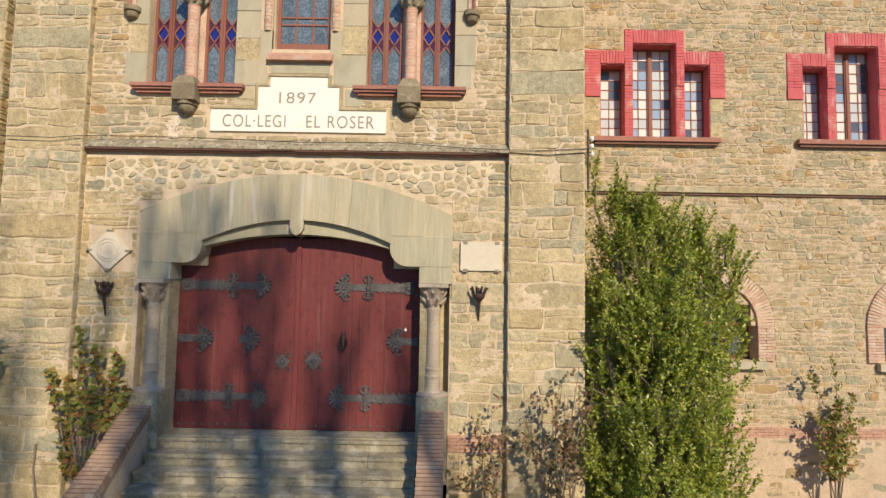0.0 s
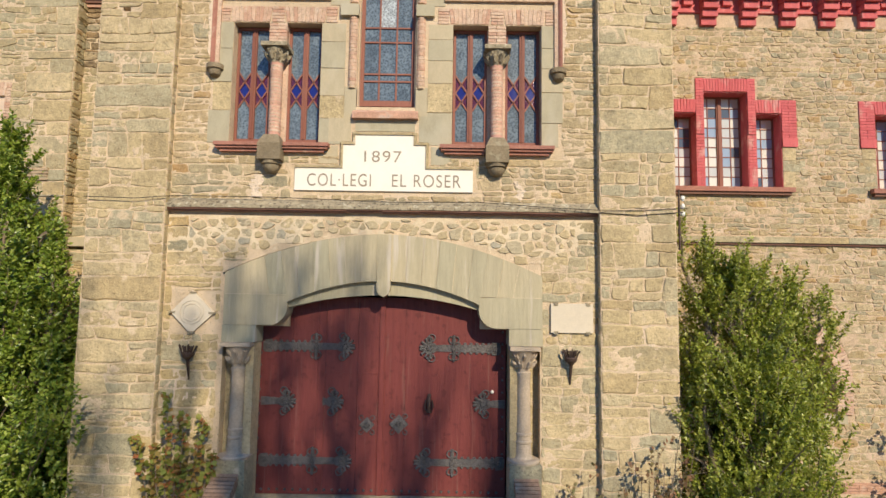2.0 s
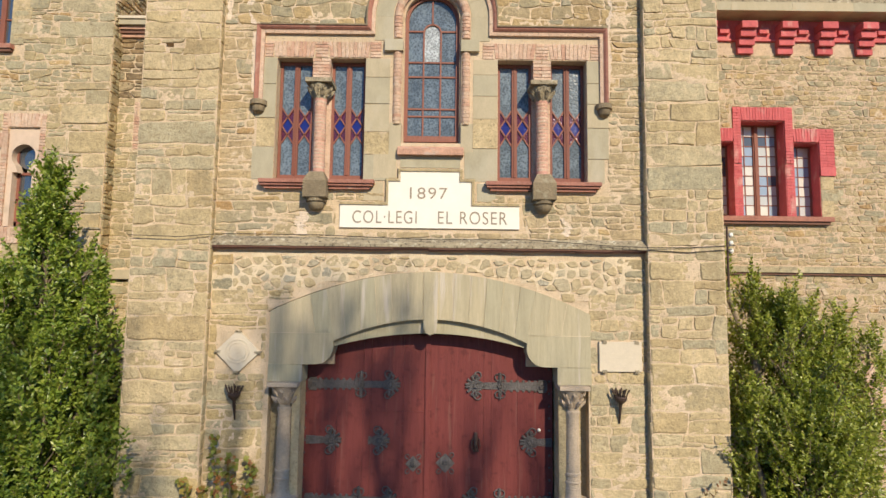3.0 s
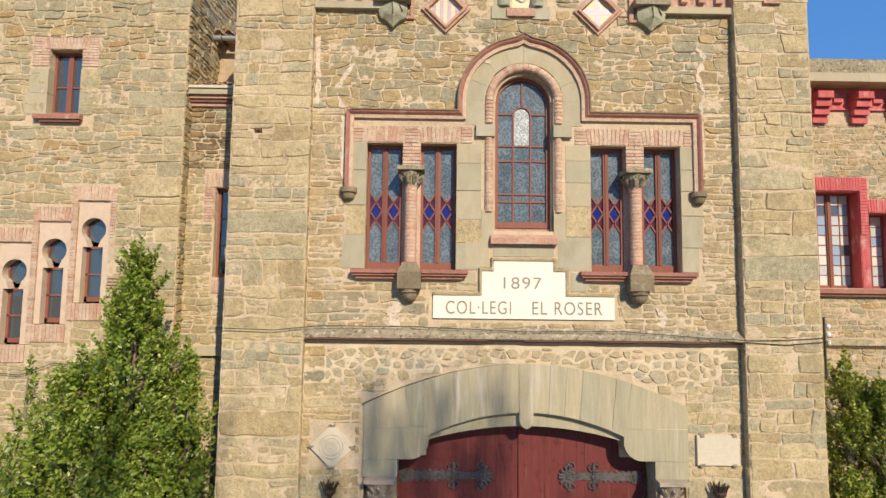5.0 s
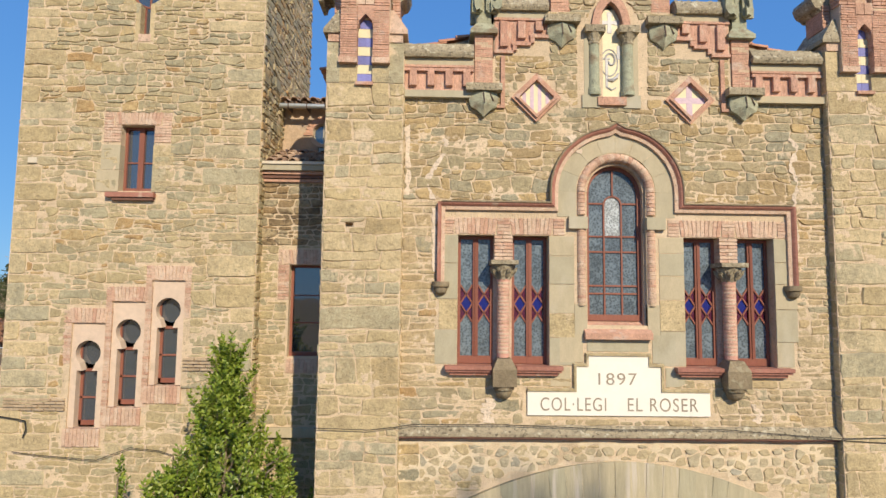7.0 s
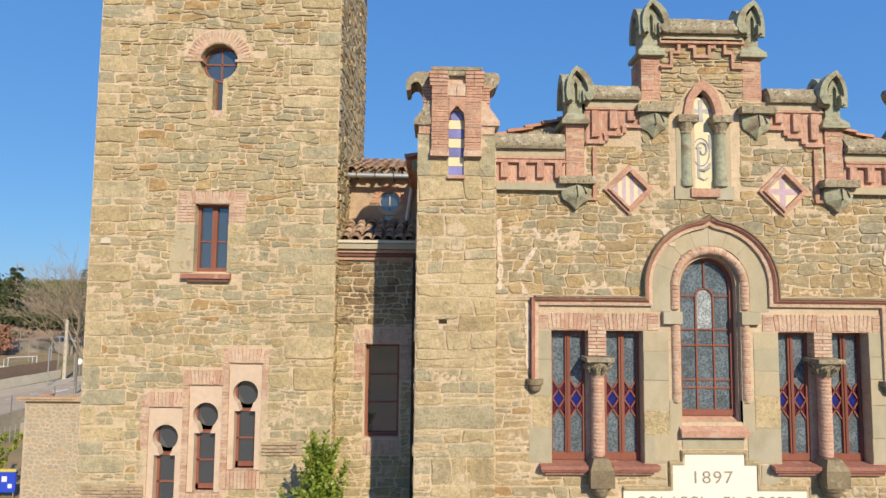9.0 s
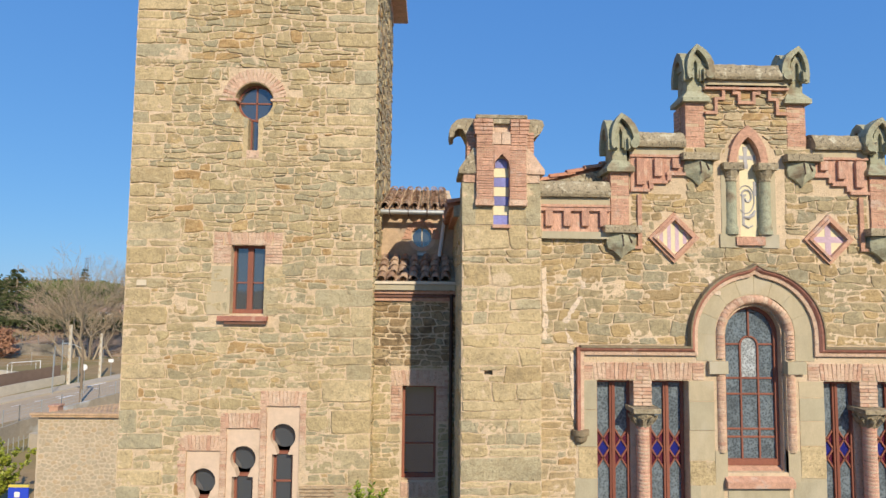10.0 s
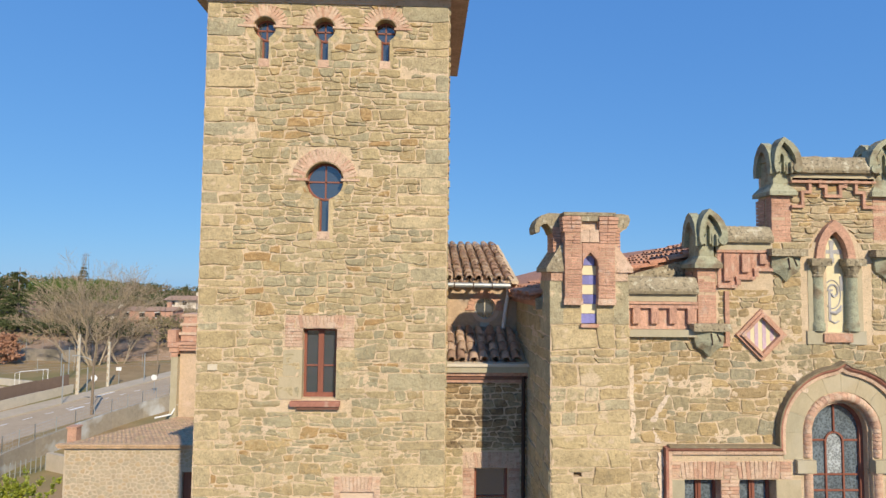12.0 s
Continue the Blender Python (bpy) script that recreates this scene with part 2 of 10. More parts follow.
M_GLASS = glass("rippled blue grey glass", (0.12, 0.15, 0.172), 0.16, 0.22, 30, 0.15, 0.36)
M_CLEAR = glass("clear window glass", (0.06, 0.074, 0.092), 0.03, 0.05, 4, 0.15, coat=0.9)
M_BLUE = glass("deep blue stained glass", (0.02, 0.025, 0.24), 0.10, 0.3, 50, 0.3)
M_PURPLE = glass("wine red stained glass", (0.13, 0.02, 0.05), 0.10, 0.3, 50, 0.3)
# near black that carries the shade of unlit interiors
M_DARK = material("painted room dark", one((0.035, 0.03, 0.028), 0.1), 0.9, 0)
M_BLUETILE = material("cobalt glazed tile", one((0.19, 0.19, 0.41), 0.35), 0.25, 0.1, 30, 5, 0.25, spec=0.6)
M_CREAMTILE = material("cream glazed tile", one((0.68, 0.60, 0.385), 0.05), 0.5, 0.1, 30, 5, 0.1, spec=0.3)
M_VIOLET = material("faded violet glaze", one((0.50, 0.37, 0.43), 0.1), 0.35, 0.1, 40, 6, 0.25)
M_GREYGLAZE = material("grey glaze", one((0.37, 0.36, 0.36), 0.1), 0.35, 0.1, 40, 6, 0.2)
M_ZINC = material("galvanised gutter", one((0.42, 0.44, 0.43), 0.08), 0.45, 0.15, 40, 3, 0.2, metal=0.6)
M_LEAF = material("glossy evergreen leaf", [(0.0, (0.13, 0.165, 0.025)), (0.5, (0.31, 0.36, 0.045)), (0.85, (0.46, 0.50, 0.075)), (1.0, (0.55, 0.54, 0.15))], 0.36, 0, 40, 1.5, 0.3, spec=0.55, leaf=0.45)
M_DEEPLEAF = material("deep green evergreen leaf", [(0.0, (0.075, 0.12, 0.016)), (0.5, (0.17, 0.25, 0.03)), (0.85, (0.29, 0.37, 0.05)), (1.0, (0.40, 0.44, 0.09))], 0.36, 0, 40, 1.5, 0.35, spec=0.5, leaf=0.35)
M_AUTUMN = material("autumn climber leaf", [(0.0, (0.14, 0.18, 0.03)), (0.55, (0.25, 0.27, 0.055)), (0.8, (0.30, 0.235, 0.06)), (1.0, (0.33, 0.12, 0.05))], 0.6, 0, 40, 1.5, 0.25, leaf=0.3)
M_DRYLEAF = material("brown dry leaf", [(0.0, (0.16, 0.085, 0.05)), (0.6, (0.26, 0.14, 0.075)), (1.0, (0.18, 0.18, 0.07))], 0.7, 0, 40, 1.5, 0.25, leaf=0.2)
M_BARK = material("grey brown bark", one((0.22, 0.17, 0.12), 0.15), 0.95, 0.7, 60, 4, 0.35, stretch=(1, 1, 0.3))
M_TWIG = material("pale bare twig", one((0.33, 0.26, 0.19), 0.2), 0.95, 0.3, 60, 4, 0.25)
M_FARTWIG = material("grey brown twig", one((0.31, 0.25, 0.175), 0.25), 0.95, 0, 60, 4, 0.25)
M_CONIFER = material("dark conifer needles", [(0.0, (0.035, 0.05, 0.018)), (1.0, (0.075, 0.09, 0.033))], 0.8, 0, 30, 0.4, 0.3)
M_PINE = material("umbrella pine needles", [(0.0, (0.06, 0.10, 0.022)), (1.0, (0.13, 0.18, 0.04))], 0.8, 0, 30, 0.3, 0.3)
M_SOIL = material("winter soil and dry grass", one((0.31, 0.225, 0.125), 0.1), 0.95, 0.6, 8, 0.12, 0.4, stain=((0.225, 0.195, 0.09), 0.46, 0.60, 0.12), spec=0.05)
M_ASPHALT = material("grey asphalt", one((0.45, 0.36, 0.255), 0.05), 1.0, 0.3, 30, 0.3, 0.2, spec=0.05)
M_CONCRETE = material("pale concrete", one((0.50, 0.45, 0.36), 0.06), 0.9, 0.3, 20, 0.6, 0.22)
M_PAVE = material("beige paving", one((0.46, 0.39, 0.29), 0.06), 0.9, 0.3, 20, 0.5, 0.2)
# unseen ground; this tone sets the bounce into the shaded walls
M_FORECOURT = material("reddish bounce ground", one((0.23, 0.17, 0.105), 0.06), 0.9, 0.3, 20, 0.5, 0.25)
M_LINE = material("white road paint", one((0.7, 0.7, 0.68), 0.04), 0.8, 0.1, 20, 2, 0.12)
M_POLE = material("concrete post", one((0.52, 0.47, 0.37), 0.08), 0.9, 0.3, 20, 2, 0.2)
M_STEELW = material("white enamelled steel", one((0.75, 0.75, 0.73), 0.03), 0.4, 0.1, 20, 2, 0.08)
M_BLUEPAINT = material("blue enamel sign", one((0.03, 0.07, 0.55), 0.1), 0.4, 0.05, 20, 2, 0.1)
M_CABLE = material("black cable", one((0.03, 0.028, 0.025), 0.1), 0.7, 0)

# ---- building tools ----
def part(name, bm, mat, parent=None, label="", smooth=False):
    """Links a bmesh as one mesh object under a thing or a part."""
    bmesh.ops.recalc_face_normals(bm, faces=bm.faces[:])
    if smooth:
        for f in bm.faces:
            f.smooth = True
        for e in bm.edges:
            e.smooth = len(e.link_faces) == 2 and e.calc_face_angle(0) < 0.65
    me = bpy.data.meshes.new(name)
    bm.to_mesh(me)
    bm.free()
    me.materials.append(mat)
    ob = new(name, me)
    ob.parent = parent
    if label:
        tagged(ob, label)
    return ob


def raw(name, verts, faces, mat, parent=None, label="", smooth=False):
    me = bpy.data.meshes.new(name)
    me.from_pydata(verts, [], faces)
    me.materials.append(mat)
    if smooth:
        me.polygons.foreach_set("use_smooth", [True] * len(me.polygons))
    ob = new(name, me)
    ob.parent = parent
    if label:
        tagged(ob, label)
    return ob


def thing(name, label, category, x=0, y=0, z=0, group="", kind=""):
    """An empty at the base of a thing."""
    ob = tagged(new(name), label, category, group, kind)
    ob.empty_display_size = 0.1
    return ob


def box(bm, x0, x1, y0, y1, z0, z1, taper=0.0):
    v = [bm.verts.new((x, y, z)) for z, k in ((z0, 0), (z1, taper)) for x, y in ((x0 + k, y0 + k), (x1 - k, y0 + k), (x1 - k, y1 - k), (x0 + k, y1 - k))]
    for f in ((3, 2, 1, 0), (4, 5, 6, 7), (0, 1, 5, 4), (1, 2, 6, 5), (2, 3, 7, 6), (3, 0, 4, 7)):
        bm.faces.new([v[i] for i in f])
    return v


def prism(bm, pts, y0, y1):
    """A plate with the outline pts in x and z, from y0 in front to y1 behind."""
    a = [bm.verts.new((x, y0, z)) for x, z in pts]
    b = [bm.verts.new((x, y1, z)) for x, z in pts]
    bm.faces.new(a)
    bm.faces.new(b[::-1])
    for i in range(len(pts)):
        j = (i + 1) % len(pts)
        bm.faces.new((a[j], a[i], b[i], b[j]))


def lathe(bm, prof, cx, cy, seg=16):
    rings = [[bm.verts.new((cx + r * math.cos(2 * math.pi * k / seg), cy + r * math.sin(2 * math.pi * k / seg), z)) for k in range(seg)] for r, z in prof]
    for a, b in zip(rings, rings[1:]):
        for k in range(seg):
            bm.faces.new((a[k], a[(k + 1) % seg], b[(k + 1) % seg], b[k]))
    bm.faces.new(rings[0][::-1])
    bm.faces.new(rings[-1])


def tube(bm, pts, radii, seg=6):
    """A round bar along pts."""
    pts = [Vector(p) for p in pts]
    if not hasattr(radii, "__len__"):
        radii = [radii] * len(pts)
    rings = []
    for i, p in enumerate(pts):
        d = (pts[min(i + 1, len(pts) - 1)] - pts[max(i - 1, 0)]).normalized()
        u = d.cross(Vector((0.31, 0.2, 0.93))).normalized()
        w = d.cross(u)
        rings.append([bm.verts.new(p + (u * math.cos(2 * math.pi * k / seg) + w * math.sin(2 * math.pi * k / seg)) * radii[i]) for k in range(seg)])
    for a, b in zip(rings, rings[1:]):
        for k in range(seg):
            bm.faces.new((a[k], a[(k + 1) % seg], b[(k + 1) % seg], b[k]))
    bm.faces.new(rings[0][::-1])
    bm.faces.new(rings[-1])


def sweep(bm, path, prof, y0=0.0):
    """A moulding: the profile (out of the path's left side, towards the front) along a path in x and z."""
    rings = []
    n = len(path)
    for i, (x, z) in enumerate(path):
        a, b = path[max(i - 1, 0)], path[min(i + 1, n - 1)]
        d1 = Vector((x - a[0], z - a[1])) if i else Vector((b[0] - x, b[1] - z))
        d2 = Vector((b[0] - x, b[1] - z)) if i < n - 1 else d1
        d1.normalize(), d2.normalize()
        nrm = Vector((-d1.y - d2.y, d1.x + d2.x))
        if nrm.length < 1e-6:
            nrm = Vector((-d1.y, d1.x))
        nrm.normalize()
        k = 1 / max(0.4, nrm.dot(Vector((-d1.y, d1.x))))
        rings.append([bm.verts.new((x + nrm.x * o * k, y0 - f, z + nrm.y * o * k)) for o, f in prof])
    for a, b in zip(rings, rings[1:]):
        for k in range(len(prof)):
            j = (k + 1) % len(prof)
            bm.faces.new((a[k], a[j], b[j], b[k]))
    bm.faces.new(rings[0])
    bm.faces.new(rings[-1][::-1])


def chamfer(bm, w=0.01, seg=1):
    es = [e for e in bm.edges if len(e.link_faces) == 2 and e.calc_face_angle(0) > 0.5]
    bmesh.ops.bevel(bm, geom=es, offset=w, segments=seg, affect="EDGES", profile=0.6)


def solid(name, mat, parent, boxes, label="", bev=0.008):
    bm = bmesh.new()
    for b in boxes:
        box(bm, *b)
    if bev:
        chamfer(bm, bev)
    return part(name, bm, mat, parent, label)


def arc(cx, cz, r, a0, a1, n):
    return [(cx + r * math.cos(radians(a0 + (a1 - a0) * i / n)), cz + r * math.sin(radians(a0 + (a1 - a0) * i / n))) for i in range(n + 1)]


# one brick, a unit block with softened edges, shared by all bricks of a material
def unit_brick(mat, seed):
    rnd = random.Random(seed)
    bm = bmesh.new()
    v = []
    for y, s in ((0.5, 0.5), (-0.45, 0.5), (-0.5, 0.48)):
        v.append([bm.verts.new((sx * s + rnd.uniform(-0.008, 0.008), y, sz * s + rnd.uniform(-0.02, 0.02))) for sx, sz in ((-1, -1), (1, -1), (1, 1), (-1, 1))])
    for a, b in zip(v, v[1:]):
        for k in range(4):
            bm.faces.new((a[k], a[(k + 1) % 4], b[(k + 1) % 4], b[k]))
    bm.faces.new(v[0]), bm.faces.new(v[-1])
    bmesh.ops.recalc_face_normals(bm, faces=bm.faces[:])
    me = bpy.data.meshes.new("brick")
    bm.to_mesh(me)
    bm.free()
    me.materials.append(mat)
    return me


BRICKS = {}


def brick(parent, mat, cx, cy, cz, w, d, h, turn=0.0, name="brick", yaw=0.0):
    """One brick round its middle; turn: degrees anticlockwise as seen from the front."""
    key = mat.name
    if key not in BRICKS:
        BRICKS[key] = [unit_brick(mat, s) for s in range(4)]
    ob = new(name, random.choice(BRICKS[key]))
    ob.parent = parent
    ob.matrix_basis = pose(cx, cy, cz, 0, -turn, yaw) @ Matrix.Diagonal((w, d, h, 1))
    return ob


def courses(parent, mat, x0, x1, z0, z1, yf, depth=0.1, h=0.052, joint=0.007, length=0.29, rough=0.004):
    """Bricks in running bond on a front at yf."""
    n = max(1, round((z1 - z0 + joint) / (h + joint)))
    pitch = (z1 - z0) / n
    for i in range(n):
        z = z0 + (i + 0.5) * pitch
        cuts = [x0]
        x = x0 + (length if i % 2 else length / 2)
        while x < x1 - 0.07:
            cuts.append(x)
            x += length
        cuts.append(x1)
        for a, b in zip(cuts, cuts[1:]):
            brick(parent, mat, (a + b) / 2, yf + depth / 2 + random.uniform(-rough, rough), z, b - a - joint * 0.7, depth, pitch - joint)


def soldiers(parent, mat, x0, x1, z0, z1, yf, depth=0.12, pitch=0.068, fan=12.0):
    """A flat arch of upright bricks that lean outwards to both ends."""
    n = max(2, round((x1 - x0) / pitch))
    p = (x1 - x0) / n
    mid = (x0 + x1) / 2
    for i in range(n):
        x = x0 + (i + 0.5) * p
        t = (x - mid) / ((x1 - x0) / 2)
        brick(parent, mat, x + t * 0.0, yf + depth / 2 + random.uniform(-0.004, 0.004), (z0 + z1) / 2, p - 0.006, depth, (z1 - z0) * random.uniform(0.97, 1.0), -t * fan)


def brick_arc(parent, mat, cx, cz, r0, r1, a0, a1, yf, depth=0.12, pitch=0.07):
    rm = (r0 + r1) / 2
    n = max(3, round(abs(radians(a1 - a0)) * rm / pitch))
    for i in range(n):
        a = a0 + (a1 - a0) * (i + 0.5) / n
        w = abs(radians(a1 - a0)) * rm / n - 0.006
        brick(parent, mat, cx + rm * math.cos(radians(a)), yf + depth / 2 + random.uniform(-0.003, 0.003), cz + rm * math.sin(radians(a)), w, depth, r1 - r0, a - 90)


# ---- rubble masonry ----
def clip(poly, a, b, c):
    """The part of a polygon where a*u + b*v <= c."""
    out = []
    for i, p in enumerate(poly):
        q = poly[(i + 1) % len(poly)]
        dp, dq = a * p[0] + b * p[1] - c, a * q[0] + b * q[1] - c
        if dp <= 0:
            out.append(p)
        if dp * dq < 0:
            t = dp / (dp - dq)
            out.append((p[0] + (q[0] - p[0]) * t, p[1] + (q[1] - p[1]) * t))
    return out


def area(p):
    return 0.5 * abs(sum(p[i][0] * p[(i + 1) % len(p)][1] - p[(i + 1) % len(p)][0] * p[i][1] for i in range(len(p))))


def trim(poly, holes):
    for h in holes:
        if len(poly) < 3:
            return []
        us, vs = [p[0] for p in poly], [p[1] for p in poly]
        if len(h) == 4:
            u0, u1, v0, v1 = h
            if max(us) <= u0 or min(us) >= u1 or max(vs) <= v0 or min(vs) >= v1:
                continue
            cand = [clip(poly, 1, 0, u0), clip(poly, -1, 0, -u1), clip(poly, 0, 1, v0), clip(poly, 0, -1, -v1)]
            cand = [c for c in cand if len(c) > 2]
            poly = max(cand, key=area) if cand else []
        else:
            cu, cv, r = h
            mu, mv = sum(us) / len(us), sum(vs) / len(vs)
            d = math.hypot(mu - cu, mv - cv)
            if d > r + 0.8:
                continue
            if d < 1e-4:
                return []
            nu, nv = (mu - cu) / d, (mv - cv) / d
            poly = clip(poly, -nu, -nv, -(nu * cu + nv * cv + r))
    return poly


def coursed(rect, rnd, hh, ww, wob, split):
    """Outlines of roughly coursed stones that fill a rectangle."""
    u0, u1, v0, v1 = rect
    lev = [v0]
    while lev[-1] < v1 - hh[0] * 0.7:
        lev.append(lev[-1] + rnd.uniform(*hh))
    k = (v1 - v0) / (lev[-1] - v0)
    lev = [v0 + (v - v0) * k for v in lev]
    off = rnd.uniform(0, 100)

    def wave(i, u):
        if i <= 0 or i >= len(lev) - 1:
            return 0
        return wob * noise.noise(Vector((u * 1.9, i * 5.7, off))) * 1.6

    def cell(a, b, lo, hi):
        m = (a[0] + b[0]) / 2
        return [(a[0], lo(a[0])), (m, lo(m)), (b[0], lo(b[0])), (b[1], hi(b[1])), (m, hi(m)), (a[1], hi(a[1]))]

    def row(lo, hi, wmin, wmax):
        cuts = [(u0, u0)]
        u = u0
        while u < u1:
            u += rnd.uniform(wmin, wmax) if rnd.random() < 0.75 else rnd.uniform(wmax * 0.7, wmax * 1.5)
            if u > u1 - wmin * 0.8:
                break
            s = rnd.uniform(-0.035, 0.035)
            cuts.append((u - s, u + s))
        cuts.append((u1, u1))
        return [(cell(a, b, lo, hi), a, b) for a, b in zip(cuts, cuts[1:])]

    for i in range(len(lev) - 1):
        lo = lambda u, i=i: lev[i] + wave(i, u)
        hi = lambda u, i=i: lev[i + 1] + wave(i + 1, u)
        for poly, a, b in row(lo, hi, *ww):
            hgt = lev[i + 1] - lev[i]
            if hgt > 0.15 and rnd.random() < split:
                f = rnd.uniform(0.35, 0.65)
                c = rnd.uniform(-0.025, 0.025)
                ml = lambda u: lo(u) * (1 - f) + hi(u) * f + c * (u - a[0])
                w = b[0] - a[0]
                for l, h in ((lo, ml), (ml, hi)):
                    if w > 0.3 and rnd.random() < 0.6:
                        m = a[0] + w * rnd.uniform(0.35, 0.65)
                        yield cell(a, (m, m + 0.01), l, h)
                        yield cell((m, m + 0.01), b, l, h)
                    else:
                        yield cell(a, b, l, h)
            else:
                yield poly


def polygonal(rect, rnd, size, aniso, drop=0.1):
    """Outlines of many-sided field stones that fill a rectangle."""
    u0, u1, v0, v1 = rect
    du, dv = size * math.sqrt(aniso), size / math.sqrt(aniso)
    pts, grid = [], {}
    for j in range(-1, int((v1 - v0) / dv) + 2):
        for i in range(-1, int((u1 - u0) / du) + 2):
            if rnd.random() < drop:
                continue
            p = (u0 + (i + 0.5 + 0.5 * (j % 2) + rnd.uniform(-0.42, 0.42)) * du, v0 + (j + 0.5 + rnd.uniform(-0.42, 0.42)) * dv)
            grid.setdefault((i, j), []).append(p)
            pts.append((p, i, j))
    for p, i, j in pts:
        poly = [(max(u0, p[0] - 3 * du), max(v0, p[1] - 3 * dv)), (min(u1, p[0] + 3 * du), max(v0, p[1] - 3 * dv)), (min(u1, p[0] + 3 * du), min(v1, p[1] + 3 * dv)), (max(u0, p[0] - 3 * du), min(v1, p[1] + 3 * dv))]
        for a in range(i - 2, i + 4):
            for b in range(j - 2, j + 3):
                for q in grid.get((a - 1, b), ()):
                    if q is p:
                        continue
                    nu, nv = (q[0] - p[0]), (q[1] - p[1]) * aniso ** 2
                    c = nu * (p[0] + q[0]) / 2 + nv * (p[1] + q[1]) / 2
                    poly = clip(poly, nu, nv, c)
                    if len(poly) < 3:
                        break
        if len(poly) > 2:
            yield poly


def warp(poly):
    """Breaks long edges and pushes them about, neighbours alike."""
    out = []
    for i, p in enumerate(poly):
        q = poly[(i + 1) % len(poly)]
        n = max(1, min(3, round(math.hypot(q[0] - p[0], q[1] - p[1]) / 0.11)))
        out += [(p[0] + (q[0] - p[0]) * k / n, p[1] + (q[1] - p[1]) * k / n) for k in range(n)]
    return [(u + 0.022 * noise.noise(Vector((u * 6.1, v * 6.7, 3))), v + 0.026 * noise.noise(Vector((u * 5.3, v * 5.9, 31))) + 0.01 * noise.noise(Vector((u * 15, v * 15, 7)))) for u, v in out]


def stone_mesh(poly, rnd, joint, proud, soft):
    """A stone whose worn edge dips under the mortar. soft: the width of the worn edge."""
    us, vs = [p[0] for p in poly], [p[1] for p in poly]
    cu, cv = (max(us) + min(us)) / 2, (max(vs) + min(vs)) / 2
    w, h = max(us) - min(us), max(vs) - min(vs)
    j = joint * rnd.uniform(0.2, 1.5)
    if w < 3 * j + 0.03 or h < 3 * j + 0.02:
        return None
    ku, kv = 1 - 2 * j / w, 1 - 2 * j / h
    poly = [(cu + (u - cu) * ku, cv + (v - cv) * kv) for u, v in poly]
    ln = [math.hypot(poly[(i + 1) % len(poly)][0] - p[0], poly[(i + 1) % len(poly)][1] - p[1]) for i, p in enumerate(poly)]
    step = max(0.055, sum(ln) / 16)
    out = []
    for i, p in enumerate(poly):
        q = poly[(i + 1) % len(poly)]
        if ln[i] < 0.02:
            continue
        m = max(1, round(ln[i] / step))
        e = min(0.3, 0.015 / ln[i])
        for k in range(m):
            t = max(e, k / m)
            g = 0.004 + 0.05 * min(j, 0.03)
            out.append((p[0] + (q[0] - p[0]) * t + rnd.gauss(0, g), p[1] + (q[1] - p[1]) * t + rnd.gauss(0, g)))
    n = len(out)
    if n < 4:
        return None
    d = proud * rnd.uniform(0.5, 1.4)
    b = soft * rnd.uniform(0.4, 1.5)
    tu, tv = rnd.gauss(0, 0.018), rnd.gauss(0.012, 0.03)
    iu, iv = 1 - min(0.5, 2 * b / w), 1 - min(0.5, 2 * b / h)
    mu, mv = (1 + iu) / 2 + 0.2 * (1 - iu), (1 + iv) / 2 + 0.2 * (1 - iv)
    verts = [(u, v, -0.014) for u, v in out]
    verts += [(cu + (u - cu) * mu, cv + (v - cv) * mv, d * 0.62 + rnd.gauss(0, 0.0022)) for u, v in out]
    verts += [(cu + (u - cu) * iu, cv + (v - cv) * iv, d + (u - cu) * tu + (v - cv) * tv + rnd.gauss(0, 0.0022)) for u, v in out]
    verts.append((cu + rnd.uniform(-0.2, 0.2) * w, cv + rnd.uniform(-0.2, 0.2) * h, d + rnd.uniform(-0.003, 0.004)))
    faces = []
    for r in (0, n):
        for i in range(n):
            faces.append((r + i, r + (i + 1) % n, r + n + (i + 1) % n, r + n + i))
    faces += [(2 * n + i, 2 * n + (i + 1) % n, 3 * n) for i in range(n)]
    return verts, faces


def masonry(parent, mat, put, outlines, holes=(), joint=0.009, proud=0.013, seed=1, near=None, limit=300, name="stone", least=0.004, soft=0.02):
    """Stones on a face. put: (u, v, out) to a place. Those inside near are objects of their own, up to the limit; the rest is one part."""
    rnd = random.Random(seed)
    av, af, made = [], [], 0
    for poly in outlines:
        poly = trim(poly, holes)
        if len(poly) < 3 or area(poly) < least:
            continue
        got = stone_mesh(warp(poly), rnd, joint, proud, soft)
        if not got:
            continue
        verts = [put(*v) for v in got[0]]
        mu, mv = poly[0]
        if near and made < limit and near[0] <= mu <= near[1] and near[2] <= mv <= near[3]:
            raw(name, verts, got[1], mat, parent)
            made += 1
        else:
            b = len(av)
            av += verts
            af += [tuple(i + b for i in f) for f in got[1]]
    if av:
        ob = raw(name + "s", av, af, mat, parent)
        tagged(ob, kind="stuff")


def front(y):
    return lambda u, v, d: (u, y - d, v)


def facing_right(x):
    return lambda u, v, d: (x + d, u, v)


def facing_left(x):
    return lambda u, v, d: (x - d, u, v)


